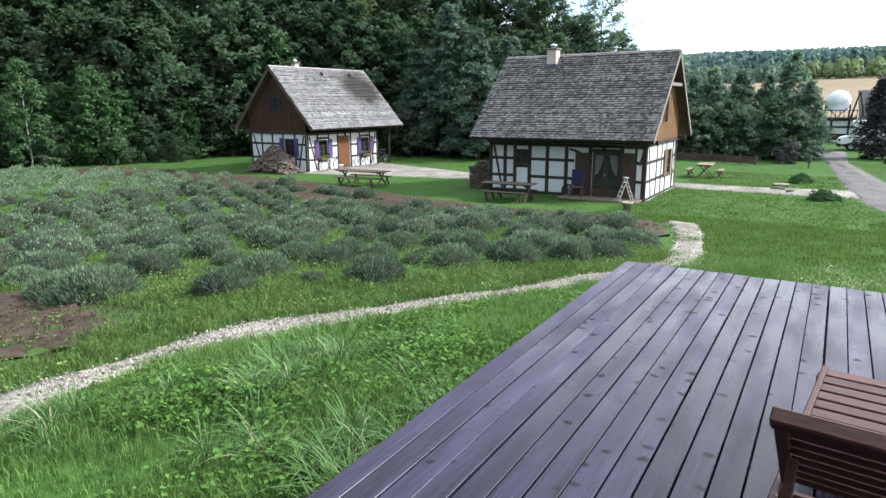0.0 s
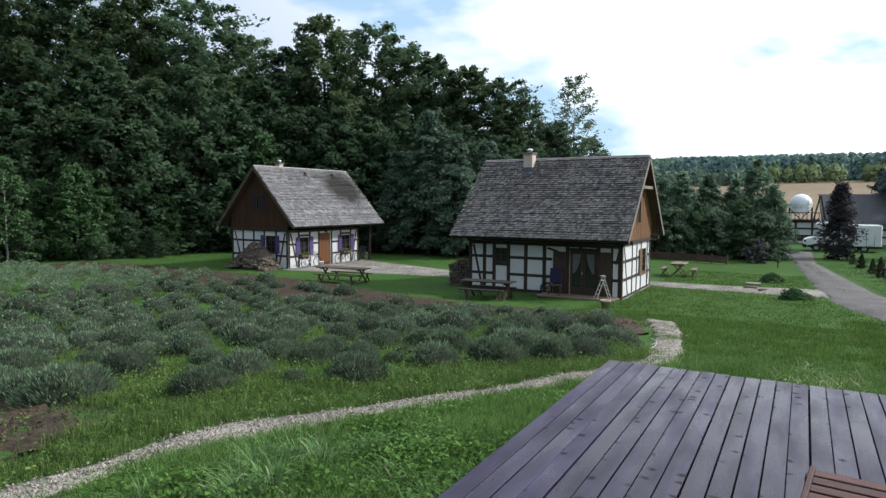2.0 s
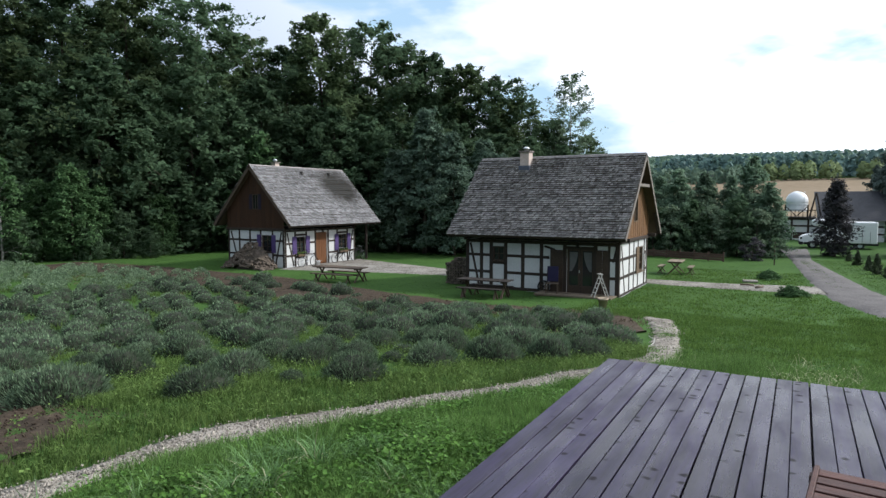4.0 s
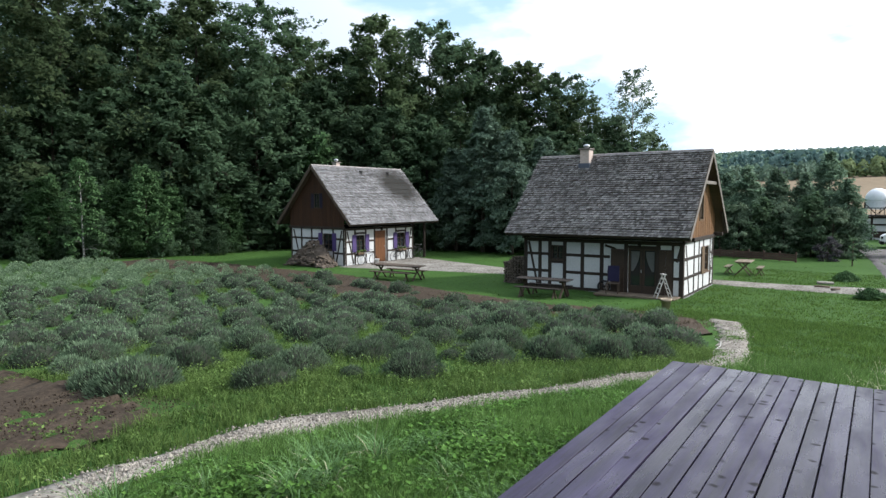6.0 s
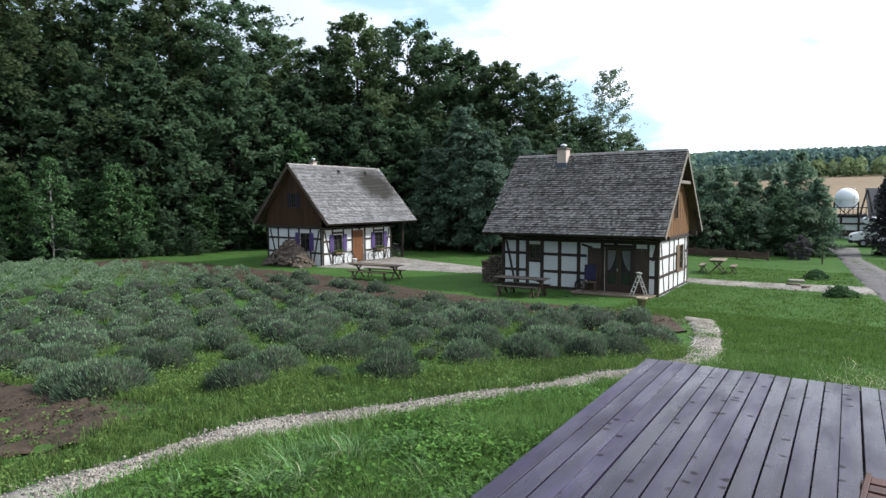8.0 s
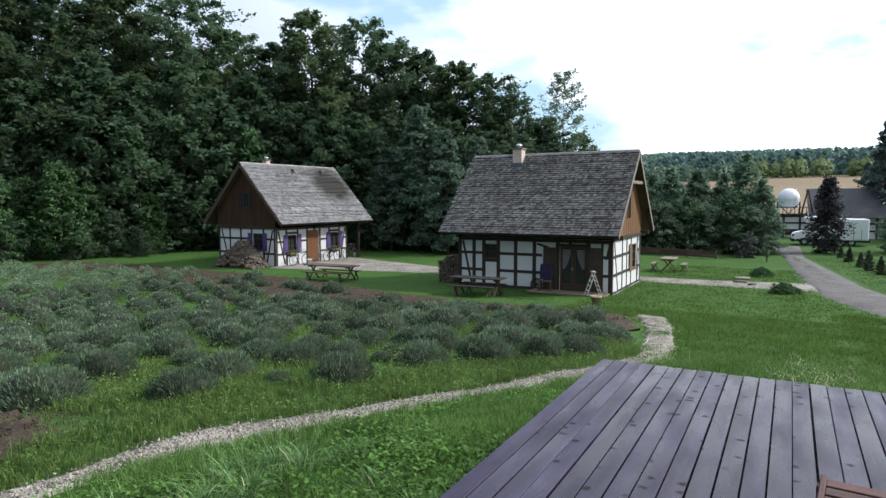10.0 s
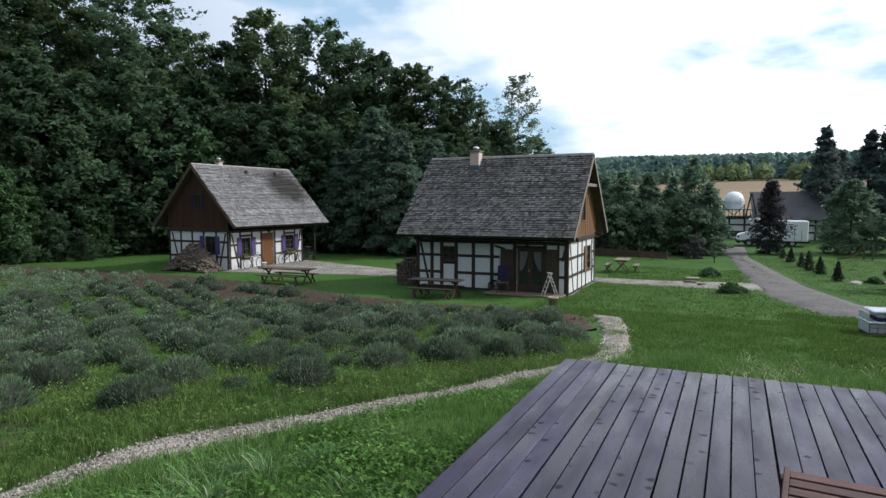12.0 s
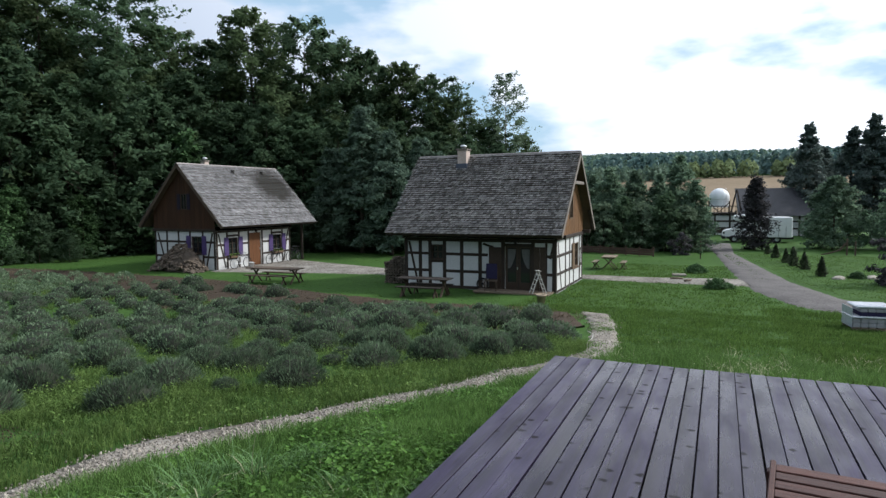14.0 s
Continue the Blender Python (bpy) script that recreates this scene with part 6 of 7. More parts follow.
def picnic_table(place, turn, length, width, mat, label):
    ob = thing("picnic_table", place, turn, label, "table", "picnic tables on the lawn")
    n = 5
    w = width / n
    for k in range(n):
        y = -width / 2 + k * w
        part("table_board", slab(-length / 2, length / 2, y, y + w - 0.012, 0.71, 0.755, 0.006), mat, ob)
    for x in (-length / 2 + 0.3, length / 2 - 0.3):
        part("leg", bar((x, -0.38, 0), (x, 0.26, 0.71), 0.09, 0.045, 0.006), M_DARKWOOD, ob)
        part("leg", bar((x + 0.05, 0.38, 0), (x + 0.05, -0.26, 0.71), 0.09, 0.045, 0.006), M_DARKWOOD, ob)
        part("cross_batten", slab(x - 0.03, x + 0.03, -width / 2 + 0.05, width / 2 - 0.05, 0.64, 0.708, 0.005), M_DARKWOOD, ob)
    part("stretcher", slab(-length / 2 + 0.3, length / 2 - 0.25, -0.03, 0.03, 0.33, 0.40, 0.005), M_DARKWOOD, ob)
    return ob


def bench(place, turn, length, mat, label):
    ob = thing("bench", place, turn, label, "bench", "benches of the picnic tables")
    for y in (-0.15, 0.005):
        part("seat_board", slab(-length / 2, length / 2, y, y + 0.145, 0.41, 0.45, 0.006), mat, ob)
    for x in (-length / 2 + 0.25, length / 2 - 0.25):
        part("leg", bar((x, -0.16, 0), (x, 0.1, 0.41), 0.07, 0.04, 0.005), M_DARKWOOD, ob)
        part("leg", bar((x + 0.045, 0.16, 0), (x + 0.045, -0.1, 0.41), 0.07, 0.04, 0.005), M_DARKWOOD, ob)
    return ob


def table_sets():
    # set b gets the wood that has shade painted in
    for name, x, y, turn, length, width, gap, mat, look_ in (
            ("a", -20.25, 24.85, 3.0, 2.9, 0.85, 0.72, M_DARKWOOD, "grey-brown"),
            ("b", -11.25, 23.35, 3.0, 2.3, 0.8, 0.70, M_SHADEDTABLE, "shade-darkened"),
            ("c", -5.8, 36.7, 92.0, 1.6, 0.8, 0.78, M_WOOD, "grey-brown")):
        z = ground_z(x, y)
        picnic_table((x, y, z), turn, length, width, mat, look_ + " wooden picnic table with crossed legs")
        for s in (-1, 1):
            bx, by = x - s * gap * math.sin(radians(turn)), y + s * gap * math.cos(radians(turn))
            bench((bx, by, ground_z(bx, by)), turn, length * 0.85, mat, look_ + " wooden bench with crossed legs")


def log_mesh(seed):
    rnd = random.Random(seed)
    bm = bmesh.new()
    ring = [(math.cos(a) * rnd.uniform(0.8, 1.1), math.sin(a) * rnd.uniform(0.7, 1.1)) for a in (0.2, 1.3, 2.3, 3.4, 4.4, 5.4)]
    ends = [[bm.verts.new((x, p * 0.07, q * 0.07)) for p, q in ring] for x in (-0.17, 0.17)]
    for k in range(6):
        bm.faces.new((ends[0][k], ends[0][(k + 1) % 6], ends[1][(k + 1) % 6], ends[1][k]))
    bm.faces.new(ends[0][::-1])
    bm.faces.new(ends[1])
    me = bpy.data.meshes.new("log")
    bm.to_mesh(me)
    bm.free()
    me.materials.append(M_LOG)
    return me


def log_heap():
    """A heap of split firewood tipped against the gable."""
    ob = thing("firewood_heap", (-29.1, 27.3, -2.45), 0, "loose heap of brown split firewood against the gable wall", "firewood")
    rnd = random.Random(4)
    meshes = [log_mesh(k) for k in range(5)]
    bm = bmesh.new()
    bmesh.ops.create_icosphere(bm, subdivisions=3, radius=1.0)
    for v in bm.verts:
        k = 1 + 0.1 * noise.noise(v.co * 2)
        v.co = Vector((v.co.x * 1.5 * k, max(-0.85, v.co.y * 0.75), max(-0.1, v.co.z * 1.25 * k)))
    part("heap_core", bm, M_LOG, ob)
    n = 0
    while n < 290:
        x, y = rnd.uniform(-1.75, 1.85), rnd.uniform(-1.0, 0.35)
        h = 1.52 * max(0.0, 1 - (abs(x + 0.25 - 0.1) / 1.95) ** 1.25) * max(0.0, 1 - (max(0, -y - 0.05) / 1.05) ** 1.3)
        if h < 0.03 and rnd.random() < 0.6:
            continue
        log = new("log", meshes[rnd.randrange(5)])
        log.parent = ob
        log.matrix_basis = pose(x, y, max(0.05, h + rnd.uniform(-0.08, 0.04)), rnd.uniform(-40, 40), rnd.uniform(-30, 30), rnd.uniform(0, 180))
        n += 1


def log_stack():
    """Firewood stacked beside the near cottage."""
    ob = thing("firewood_stack", (-14.45, 26.9, -2.45), 0, "grey stacked firewood with round ends beside the cottage", "firewood")
    rnd = random.Random(6)
    meshes = [log_mesh(20 + k) for k in range(5)]
    for j in range(10):
        for i in range(8):
            if j > 7 and i < 3 - (9 - j):
                continue
            log = new("log", meshes[rnd.randrange(5)])
            log.parent = ob
            log.matrix_basis = pose(-0.52 + i * 0.145 + rnd.uniform(-0.02, 0.02), rnd.uniform(-0.05, 0.05), 0.07 + j * 0.132, rnd.uniform(0, 360), 0, 90 + rnd.uniform(-6, 6)) @ Matrix.Diagonal((1.4, 1, 1, 1))


def ladder():
    ob = thing("stepladder", (-6.92, 25.3, -2.335), 38, "small pale wooden stepladder standing open on the porch", "ladder")
    for x, lean in ((-0.32, 0.12), (0.32, -0.12)):
        for y in (-0.16, 0.16):
            part("stile", bar((x, y, 0), (lean * 0.25, y * 0.8, 0.95), 0.026, 0.04, 0.004), M_LADDER, ob)
        for k in range(1, 5):
            f = k / 5.0
            px_ = x + (lean * 0.25 - x) * f
            part("rung", slab(px_ - 0.03, px_ + 0.03, -0.16, 0.16, 0.95 * f - 0.012, 0.95 * f + 0.012, 0.003), M_LADDER, ob)
    part("top_step", slab(-0.08, 0.08, -0.17, 0.17, 0.94, 0.97, 0.006), M_LADDER, ob)


def porch():
    p = tagged(new("porch_floor"), "low grey timber porch floor before the glazed door", "porch", kind="structure")
    for k in range(8):
        y = 25.05 + k * 0.12
        part("plank", slab(-9.75, -6.4, y, y + 0.112, -2.40, -2.335, 0.005), M_WOOD, p)
    part("joist", slab(-9.7, -6.45, 25.1, 25.16, -2.62, -2.40), M_DARKWOOD, p)


def pot():
    x, y = -5.97, 22.3
    ob = thing("flower_pot", (x, y, ground_z(x, y)), 0, "small clay flower pot standing in the grass", "pot", scale=1.35)
    bm = bmesh.new()
    lathe(bm, [(0.09, 0.0), (0.13, 0.22), (0.15, 0.22), (0.15, 0.27), (0.125, 0.27), (0.11, 0.2), (0.01, 0.2)], 14)
    part("pot_body", bm, M_CLAY, ob, smooth=True)


def garden_chair():
    ob = thing("porch_chair", (-9.05, 25.45, -2.335), 12, "dark wooden porch chair with a blue-purple cloth over it", "chair")
    for x in (-0.26, 0.22):
        for y in (-0.25, 0.22):
            part("leg", slab(x, x + 0.04, y, y + 0.04, 0, 0.42 if y < 0 else 0.95, 0.004), M_DARKWOOD, ob)
    for k in range(5):
        part("seat_slat", slab(-0.27, 0.27, -0.26 + 0.1 * k, -0.175 + 0.1 * k, 0.42, 0.445, 0.004), M_DARKWOOD, ob)
    bm = slab(-0.24, 0.24, 0.17, 0.205, 0.48, 1.15, 0.012)
    part("cloth", bm, M_BLUE, ob, "blue-purple cloth")


def wheel_rim(bm, c, r, t, axis="Y", sides=24, ring=6):
    rings = []
    for i in range(sides):
        a = 2 * math.pi * i / sides
        row = []
        for j in range(ring):
            b = 2 * math.pi * j / ring
            rad = r + t * math.cos(b)
            row.append(bm.verts.new((c[0] + rad * math.cos(a), c[1] + t * math.sin(b), c[2] + rad * math.sin(a))))
        rings.append(row)
    for i in range(sides):
        for j in range(ring):
            bm.faces.new((rings[i][j], rings[(i + 1) % sides][j], rings[(i + 1) % sides][(j + 1) % ring], rings[i][(j + 1) % ring]))
    return bm


def bicycle(place, turn, mat, label):
    ob = thing("bicycle", place, turn, label, "bicycle", "bicycles by the cottage door")
    for x in (-0.52, 0.52):
        w = part("wheel", wheel_rim(bmesh.new(), (x, 0, 0.34), 0.32, 0.022), M_RUBBER, ob)
        bm = bmesh.new()
        for k in range(8):
            a = 2 * math.pi * k / 8
            tube(bm, [(x, 0, 0.34), (x + 0.3 * math.cos(a), 0, 0.34 + 0.3 * math.sin(a))], [0.004, 0.004], 4)
        part("spokes", bm, M_METAL, w)
    bm = bmesh.new()
    for a, b in (((-0.52, 0, 0.34), (-0.06, 0, 0.30)), ((-0.06, 0, 0.30), (-0.2, 0, 0.82)), ((-0.52, 0, 0.34), (-0.17, 0, 0.72)), ((-0.06, 0, 0.30), (0.38, 0, 0.72)), ((-0.17, 0, 0.72), (0.36, 0, 0.80)), ((0.52, 0, 0.34), (0.36, 0, 0.95))):
        tube(bm, [a, b], [0.02, 0.02], 6)
    part("frame", bm, mat, ob)
    bm = bmesh.new()
    tube(bm, [(0.25, -0.26, 0.98), (0.36, -0.1, 0.97), (0.36, 0.1, 0.97), (0.25, 0.26, 0.98)], [0.015] * 4, 6)
    part("handlebar", bm, M_METAL, ob)
    part("saddle", slab(-0.33, -0.08, -0.07, 0.07, 0.82, 0.88, 0.025), M_RUBBER, ob)


def old_wheel():
    ob = thing("cart_wheel", (-9.62, 25.86, -2.43), 4, "small dark spoked wheel leaning on the white wall", "wheel")
    m = Matrix.Rotation(radians(-12), 4, "X")
    bm = wheel_rim(bmesh.new(), (0, 0, 0.29), 0.25, 0.035)
    bmesh.ops.transform(bm, matrix=m, verts=bm.verts)
    part("rim", bm, M_RUBBER, ob)
    bm = bmesh.new()
    for k in range(8):
        a = math.pi * k / 4
        tube(bm, [(0, 0, 0.29), (0.24 * math.cos(a), 0, 0.29 + 0.24 * math.sin(a))], [0.014, 0.014], 5)
    bmesh.ops.transform(bm, matrix=m, verts=bm.verts)
    part("spokes", bm, M_DARKWOOD, ob)
    bm = tube(bmesh.new(), [(0, -0.06, 0.29), (0, 0.06, 0.29)], [0.055, 0.055], 10)
    bmesh.ops.transform(bm, matrix=m, verts=bm.verts)
    part("hub", bm, M_RUBBER, ob)


def bikes():
    for y, mat, label in ((29.45, M_METAL, "silver bicycle leaning on the white wall"), (32.6, M_RUBBER, "black bicycle leaning on the white wall"), (34.6, M_RUBBER, "black bicycle leaning under the porch roof")):
        bicycle((-26.55, y, -2.45), 88 + (y - 32), mat, label)
    ob = thing("bucket", (-26.2, 30.0, -2.43), 0, "small white bucket by the bicycle", "bucket")
    bm = bmesh.new()
    lathe(bm, [(0.12, 0.0), (0.15, 0.3), (0.16, 0.3), (0.16, 0.33), (0.14, 0.33), (0.12, 0.05), (0.01, 0.05)], 14)
    part("bucket_body", bm, M_WHITE, ob, smooth=True)


def cone_shrubs():
    src = wood_tree("cone_shrub", 141, 10.8, 3.7, M_CONE, M_BARK, "small clipped conical evergreen on the lawn", 90, 6, 12, 0.5, 0.0, 0.5, 0.95)
    tagged(src, category="shrub", group="row of conical evergreens")
    for i, (x, y, s) in enumerate(((4.8, 36.9, 1.0), (4.37, 40.0, 0.98), (4.01, 41.9, 1.12), (3.77, 43.8, 0.9), (3.43, 47.2, 0.95), (3.14, 50.2, 0.8), (2.46, 55.5, 0.8))):
        set_tree(src, x, y, 60 * i, 0.1 * s)


def small_shrubs():
    src = broad_tree("low_shrub", 151, 0.68, 0.72, M_LEAF_LIGHT, M_BARK, "low green shrub growing in the lawn", 70, 60, 0.10, 0.0, (0.2, 0.36))
    tagged(src, category="shrub")
    for i, (x, y, s) in enumerate(((-1.13, 36.4, 0.75), (-0.08, 30.3, 0.72), (6.3, 36.5, 0.55), (0.35, 30.6, 0.45))):
        set_tree(src, x, y, 80 * i, s)
    red = broad_tree("dark_shrub", 152, 2.6, 1.25, M_DARKNEEDLE, M_BARK, "dark reddish shrub beside the farm road", 45, 70, 0.16, 0.02)
    tagged(red, category="shrub")
    set_tree(red, 7.6, 34.4, 0, 1.0)
    set_tree(red, -2.6, 47.6, 90, 0.62)
    ob = thing("cut_log", (-1.9, 32.5, -2.40), 0, "pale cut log lying on the gravel lane", "log")
    bm = bmesh.new()
    tube(bm, [(-0.3, 0, 0.07), (0.0, 0.02, 0.08), (0.3, 0.0, 0.07)], [0.05, 0.055, 0.05], 9)
    part("log_body", bm, M_WOOD, ob, smooth=True)
    ob = thing("cut_log", (-1.35, 32.1, -2.40), 60, "brown cut log lying on the gravel lane", "log")
    bm = bmesh.new()
    tube(bm, [(-0.3, 0, 0.055), (0.25, 0.0, 0.055)], [0.055, 0.05], 9)
    part("log_body", bm, M_LOG, ob, smooth=True)
    ob = thing("flat_stone", (-1.9, 34.6, -2.43), 10, "pale flat stone lying on the lawn", "stone")
    part("stone_body", slab(-0.35, 0.35, -0.2, 0.2, -0.02, 0.09, 0.03), M_STONE, ob)
    for x, y in ((5.4, 35.9), (6.9, 36.6)):
        ob = thing("field_stone", (x, y, -2.46), 25 * x, "pale field stone lying on the lawn", "stone")
        bm = bmesh.new()
        bmesh.ops.create_icosphere(bm, subdivisions=2, radius=0.3)
        for v in bm.verts:
            v.co *= 1 + 0.3 * noise.noise(v.co * 4)
            v.co.z *= 0.6
        part("stone_body", bm, M_STONE, ob)


def staked_sapling():
    ob = thing("tree_stake", (8.0, 50.6, -2.45), 0, "wooden stakes with a sagging sling on the lawn", "stake")
    part("stake", slab(0.0, 0.1, -0.05, 0.05, -0.2, 1.15, 0.01), M_DARKWOOD, ob)
    part("stake", slab(0.5, 0.6, -0.05, 0.05, -0.2, 1.0, 0.01), M_DARKWOOD, ob)
    bm = bmesh.new()
    tube(bm, [(0.05, 0, 0.95), (-0.4, 0, 0.35), (-1.1, 0, 0.1), (-1.5, 0, 0.02)], [0.06, 0.07, 0.06, 0.03], 6)
    part("sling", bm, M_DARKWOOD, ob)
    ob = thing("garden_post", (-1.15, 44.6, -2.45), 0, "slim garden post overgrown with leaves and flowers", "post")
    part("post", slab(-0.04, 0.04, -0.04, 0.04, -0.2, 1.5, 0.01), M_DARKWOOD, ob)
    rng = np.random.default_rng(17)
    v, f = leaf_cloud(rng, [(0, 0, 0.4 + 0.3 * k) for k in range(5)], [0.22, 0.2, 0.24, 0.2, 0.26], 40, 0.12)
    raw("climbing_leaves", v, f, M_LEAF, ob)


def low_fence():
    f = thing("board_fence", (0, 0, 0), 0, "low brown weathered board fence behind the lawn", "fence")
    a, b = Vector((-12.0, 48.2, -2.45)), Vector((-4.2, 45.4, -2.45))
    d = (b - a).normalized()
    n = 8
    for k in range(n + 1):
        p = a + (b - a) * k / n
        part("post", slab(p.x - 0.05, p.x + 0.05, p.y - 0.05, p.y + 0.05, -2.7, -1.8, 0.01), M_FENCE, f)
    for k in range(n):
        p, q = a + (b - a) * k / n, a + (b - a) * (k + 1) / n
        for z in (0.04, 0.20, 0.36):
            part("board", bar(p + Vector((0, -0.06, z + 0.1)), q + Vector((0, -0.06, z + 0.1)), 0.025, 0.14, 0.004), M_FENCE, f)


def wrapped_pallet():
    """Paving stones on a pallet, half unpacked, wrapped in clear film."""
    x, y = 3.84, 20.6
    ob = thing("paver_pallet", (x, y, ground_z(x, y)), 8, "pallet of grey pavers wrapped in shiny clear film", "pallet")
    for dy in (-0.4, 0.0, 0.32):
        part("pallet_block", slab(-0.5, 0.5, dy, dy + 0.08, -0.02, 0.10, 0.004), M_WOOD, ob)
    for k in range(5):
        part("pallet_board", slab(-0.5 + 0.21 * k, -0.34 + 0.21 * k, -0.42, 0.42, 0.10, 0.125, 0.003), M_WOOD, ob)
    for j in range(2):
        for i in range(5):
            for k in range(4):
                if (i + k) > -1:
                    part("paver", slab(-0.48 + 0.193 * i, -0.295 + 0.193 * i, -0.40 + 0.2 * k, -0.21 + 0.2 * k, 0.13 + 0.13 * j, 0.252 + 0.13 * j, 0.008), M_PAVER, ob)
    part("film_tray", slab(-0.53, 0.53, -0.45, 0.45, 0.40, 0.435, 0.012), M_FILM, ob, "glossy folded film")
    for j in range(2):
        for i in range(4):
            part("paver", slab(-0.30 + 0.19 * i, -0.12 + 0.19 * i, -0.35, 0.3, 0.44 + 0.11 * j, 0.54 + 0.11 * j, 0.008), M_BLUE if j == 0 else M_PAVER, ob)
    part("film_cover", slab(-0.42, 0.50, -0.40, 0.36, 0.665, 0.74, 0.03), M_FILM, ob, "glossy film cover")
    for xx in (-0.515, 0.505):
        part("film_side", slab(xx, xx + 0.008, -0.42, 0.42, 0.12, 0.66, 0.002), M_FILM, ob)


# ---- the observatory and the camper van ----
def observatory():
    ob = thing("observatory", (0, 75, -2.45), 0, "white half-timbered building with a round white dome", "building")
    part("wall", slab(-1.5, 8.3, 0.0, 8.0, -0.3, 2.2), M_PLASTER, ob, "white plaster wall")
    for x in (-1.45, -0.55, 0.95, 2.4, 7.6, 8.2):
        part("timber_post", slab(x - 0.1, x + 0.1, -0.05, 0.02, -0.1, 2.2), M_TIMBER, ob)
    for z in (0.75, 1.5, 2.2):
        part("timber_rail", slab(-1.5, 8.3, -0.04, 0.02, z - 0.09, z + 0.09), M_TIMBER, ob)
    part("dark_opening", slab(-0.4, 0.8, -0.03, 0.01, 0.2, 0.75), M_DARKDOOR, ob)
    bm = bmesh.new()
    vs = [bm.verts.new(v) for v in ((1.9, -0.7, 2.1), (8.7, -0.7, 2.1), (8.0, 4.0, 5.1), (1.4, 4.0, 5.1), (1.9, 8.7, 2.1), (8.7, 8.7, 2.1))]
    for f in ((0, 1, 2, 3), (3, 2, 5, 4), (0, 3, 4), (1, 5, 2), (0, 4, 5, 1)):
        bm.faces.new([vs[k] for k in f])
    part("roof", bm, M_SLATE, ob, "dark grey slate roof")
    deck_ = part("balcony_floor", slab(-1.45, 1.6, -0.3, 3.0, 2.3, 2.42), M_TIMBER, ob)
    for k in range(9):
        x = -1.4 + 0.36 * k
        part("baluster", slab(x, x + 0.06, -0.28, -0.24, 2.42, 3.1), M_TIMBER, deck_)
    part("handrail", slab(-1.45, 1.6, -0.3, -0.22, 3.1, 3.18), M_TIMBER, deck_)
    drum = part("dome_drum", lathe(bmesh.new(), [(0.98, 3.0), (0.98, 3.7), (1.05, 3.7), (1.05, 3.82), (0.9, 3.82)], 24, (-0.17, 1.2, 0)), M_WHITE, ob, smooth=False)
    for x in (-1.2, 0.86):
        part("dome_post", slab(x - 0.07, x + 0.07, 0.2, 0.34, 2.4, 3.7), M_TIMBER, ob)
    for x0, x1 in ((-1.2, -0.2), (0.86, -0.14)):
        part("dome_brace", bar((x0, 0.2, 3.55), (x1, 0.2, 2.5), 0.1, 0.08), M_TIMBER, ob)
    prof = [(1.06 * math.cos(a), 4.05 + 1.06 * math.sin(a)) for a in np.linspace(-0.25, 1.53, 12)]
    dome = part("dome", lathe(bmesh.new(), prof, 28, (-0.17, 1.2, 0)), M_WHITE, ob, "smooth white observatory dome", smooth=True)
    bm = bmesh.new()
    for off in (-0.22, 0.22):
        tube(bm, [(-0.17 + 0.5 + off * math.cos(0.5), 1.2 - 1.04 * math.cos(a) * 0.86, 4.05 + 1.09 * math.sin(a)) for a in np.linspace(-0.1, 1.4, 7)], [0.018] * 7, 4)
    part("slit_rail", bm, M_METAL, dome)
    part("a_frame_post", bar((1.0, 0.1, 2.3), (1.55, 0.4, 4.9), 0.14, 0.1), M_TIMBER, ob)
    part("a_frame_post", bar((2.1, 0.1, 2.3), (1.6, 0.4, 4.9), 0.14, 0.1), M_TIMBER, ob)
    vent = part("vent_pipe", lathe(bmesh.new(), [(0.08, 2.0), (0.08, 3.6), (0.14, 3.62), (0.02, 3.75)], 8, (8.9, 1.0, 0)), M_METAL, ob)


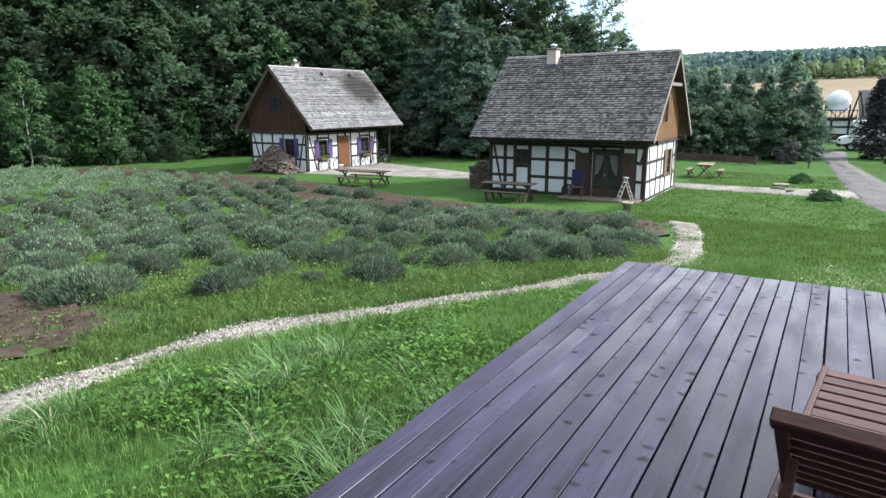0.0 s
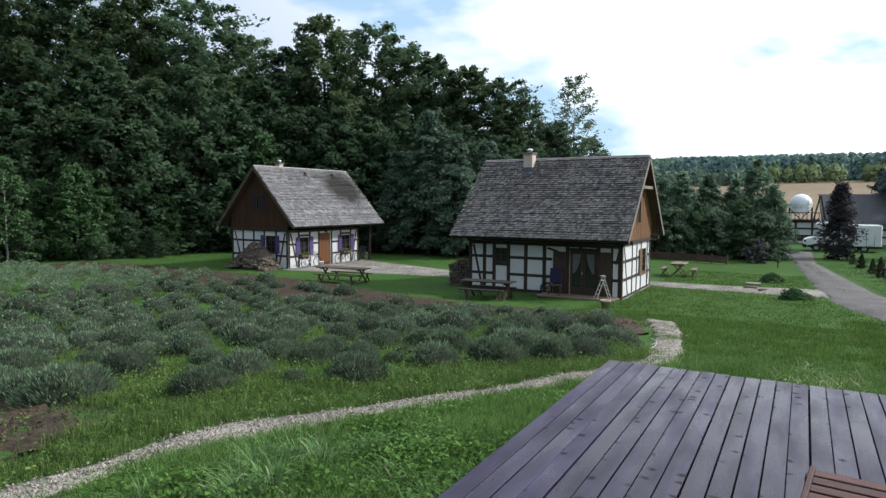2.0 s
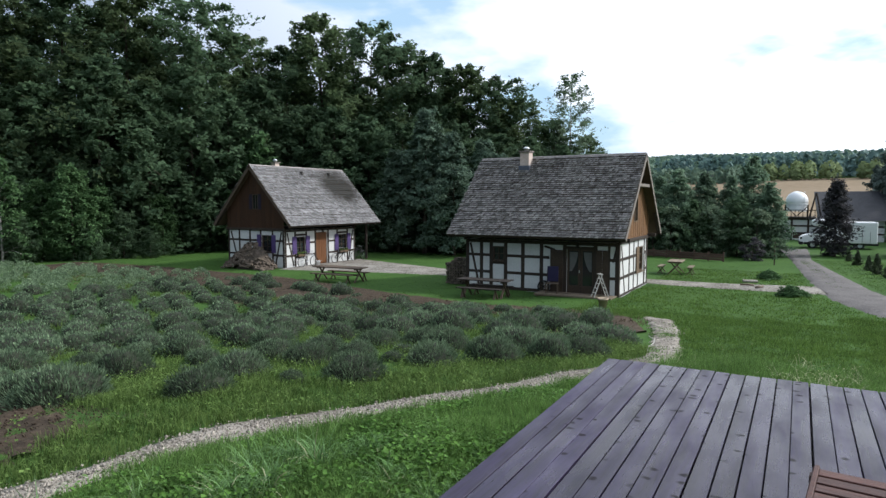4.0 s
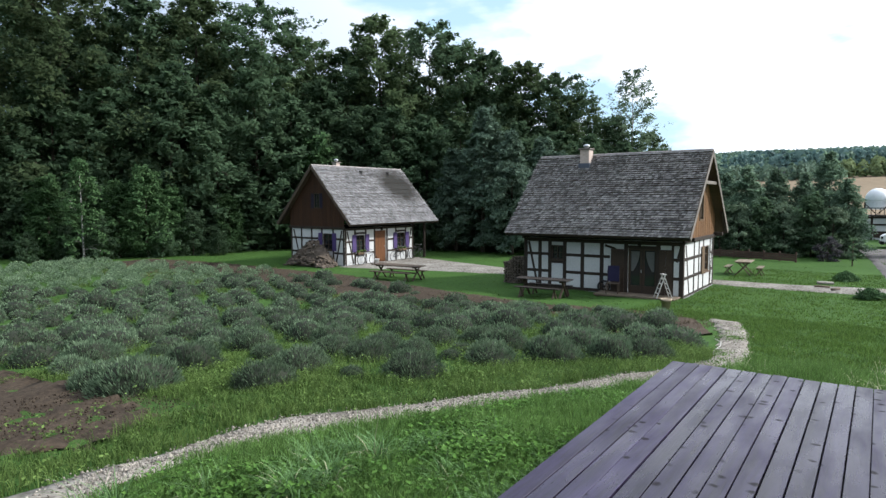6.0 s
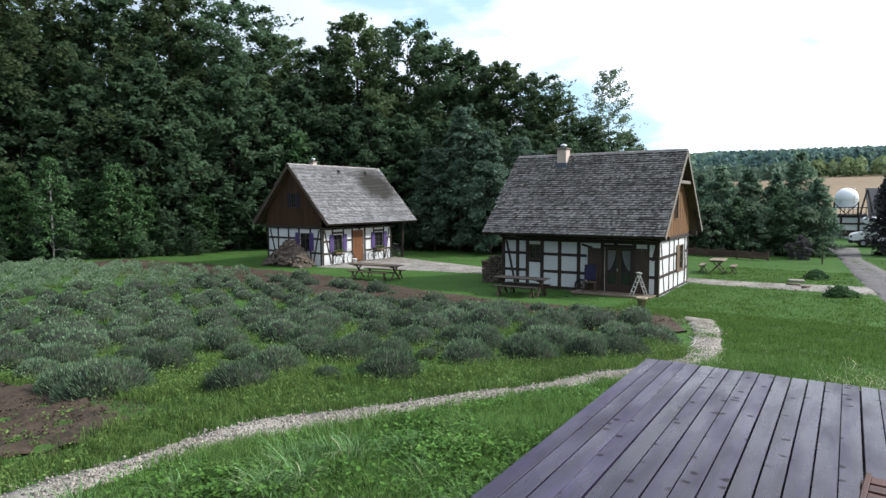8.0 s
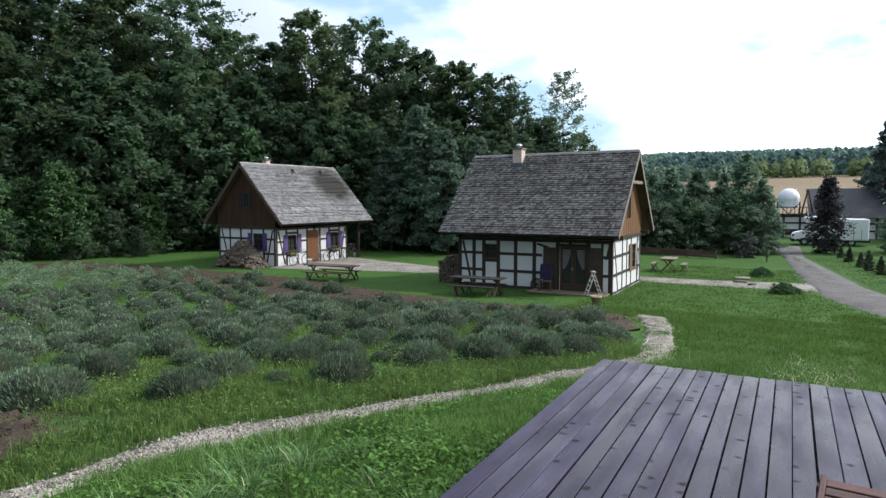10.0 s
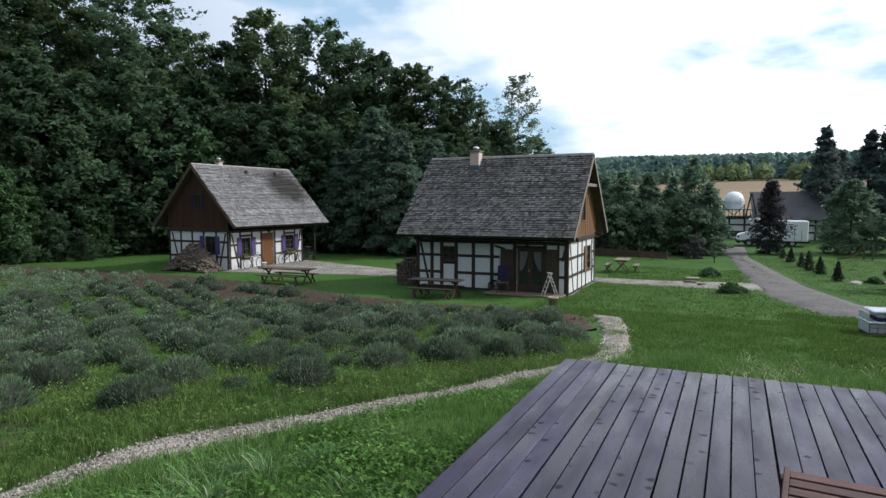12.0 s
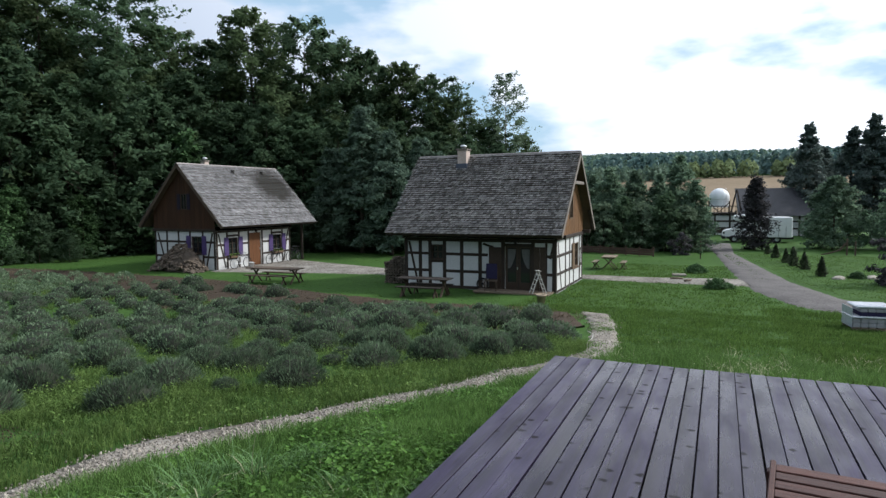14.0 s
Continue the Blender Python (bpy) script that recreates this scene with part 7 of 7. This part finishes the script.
def camper_van():
    """A white van with an alcove over the cab and a high box body."""
    ob = thing("camper_van", (0.25, 62.3, -2.47), 3, "white camper van with a cab alcove parked by the road", "van")
    prof = [(0.0, 0.45), (0.02, 0.95), (0.25, 1.12), (0.95, 1.28), (1.55, 1.95), (2.1, 2.0), (2.1, 0.45)]
    bm = bmesh.new()
    a = [bm.verts.new((x, 0.1, z)) for x, z in prof]
    b = [bm.verts.new((x, 1.95, z)) for x, z in prof]
    for k in range(len(prof)):
        j = (k + 1) % len(prof)
        bm.faces.new((a[k], a[j], b[j], b[k]))
    bm.faces.new(a[::-1])
    bm.faces.new(b)
    bmesh.ops.recalc_face_normals(bm, faces=bm.faces)
    bmesh.ops.bevel(bm, geom=list(bm.edges), offset=0.05, segments=2, affect="EDGES")
    part("cab", bm, M_WHITE, ob)
    part("body", slab(2.1, 5.6, 0.0, 2.05, 0.5, 2.32, 0.06), M_WHITE, ob)
    part("alcove", slab(0.95, 2.15, 0.02, 2.03, 1.95, 2.5, 0.12), M_WHITE, ob)
    m = Matrix.Translation((1.0, 0, 1.30)) @ Matrix.Rotation(radians(-48), 4, "Y")
    part("windscreen", slab(0.08, 0.75, 0.25, 1.8, 0.03, 0.075, 0.01, m), M_GLASS, ob)
    part("side_window", slab(1.4, 1.98, 0.078, 0.1, 1.32, 1.85, 0.01), M_GLASS, ob)
    part("side_window", slab(3.0, 3.8, -0.02, 0.0, 1.5, 2.0, 0.01), M_GLASS, ob)
    d = part("body_door", slab(4.55, 5.05, -0.02, 0.0, 0.62, 1.45, 0.01), M_WHITE, ob)
    part("door_frame", slab(4.5, 4.54, -0.025, 0.0, 0.6, 1.5, 0.004), M_PAVER, d)
    part("door_frame", slab(5.06, 5.10, -0.025, 0.0, 0.6, 1.5, 0.004), M_PAVER, d)
    part("bumper", slab(-0.06, 0.25, 0.08, 1.97, 0.32, 0.6, 0.04), M_RUBBER, ob)
    part("skirt", slab(0.3, 5.7, 0.04, 2.0, 0.36, 0.56, 0.02), M_RUBBER, ob)
    part("headlight", slab(0.0, 0.16, 0.085, 0.4, 0.78, 0.98, 0.03), M_GLASS, ob)
    part("wing_mirror", slab(1.25, 1.38, -0.12, 0.1, 1.3, 1.55, 0.02), M_RUBBER, ob)
    for x in (0.95, 4.4):
        for y in (0.02, 1.8):
            w = part("wheel", wheel_rim(bmesh.new(), (x, y + 0.1, 0.34), 0.24, 0.10), M_RUBBER, ob)
            bm = bmesh.new()
            bmesh.ops.create_cone(bm, cap_ends=True, segments=14, radius1=0.18, radius2=0.18, depth=0.1, matrix=Matrix.Translation((x, y + 0.07, 0.34)) @ Matrix.Rotation(radians(90), 4, "X"))
            part("rim", bm, M_METAL, w)


def far_farm():
    for k, (az, r, s, t) in enumerate(((7.0, 520, 1.0, 20), (6.5, 525, 0.8, 70))):
        x, y = polar(az, r)
        ob = thing("far_farmhouse", (x, y, ground_z(x, y)), t, "small white farmhouse across the valley", "house", "farmhouses across the valley")
        part("wall", slab(-6 * s, 6 * s, -4 * s, 4 * s, -2, 4 * s), M_PLASTER, ob)
        bm = bmesh.new()
        vs = [bm.verts.new(v) for v in ((-6.4 * s, -4.4 * s, 4 * s), (6.4 * s, -4.4 * s, 4 * s), (6.4 * s, 4.4 * s, 4 * s), (-6.4 * s, 4.4 * s, 4 * s), (-6.4 * s, 0, 8 * s), (6.4 * s, 0, 8 * s))]
        for f in ((0, 1, 5, 4), (2, 3, 4, 5), (0, 4, 3), (1, 2, 5), (3, 2, 1, 0)):
            bm.faces.new([vs[i] for i in f])
        part("roof", bm, M_SLATE, ob)


def hose():
    ob = thing("garden_hose", (0, 0, 0), 0, "short pale garden hose lying beside the footpath", "hose")
    line = [(-2.42, 12.6), (-2.55, 13.4), (-2.6, 14.2), (-2.72, 14.9), (-2.95, 15.4)]
    bm = tube(bmesh.new(), [(x, y, ground_z(x, y) + 0.03) for x, y in line], [0.011] * 5, 6)
    part("hose_pipe", bm, M_LADDER, ob, smooth=True)


hose()
lounger()
table_sets()
log_heap()
log_stack()
ladder()
porch()
pot()
garden_chair()
old_wheel()
bikes()
cone_shrubs()
small_shrubs()
staked_sapling()
low_fence()
wrapped_pallet()
observatory()
camper_van()
far_farm()
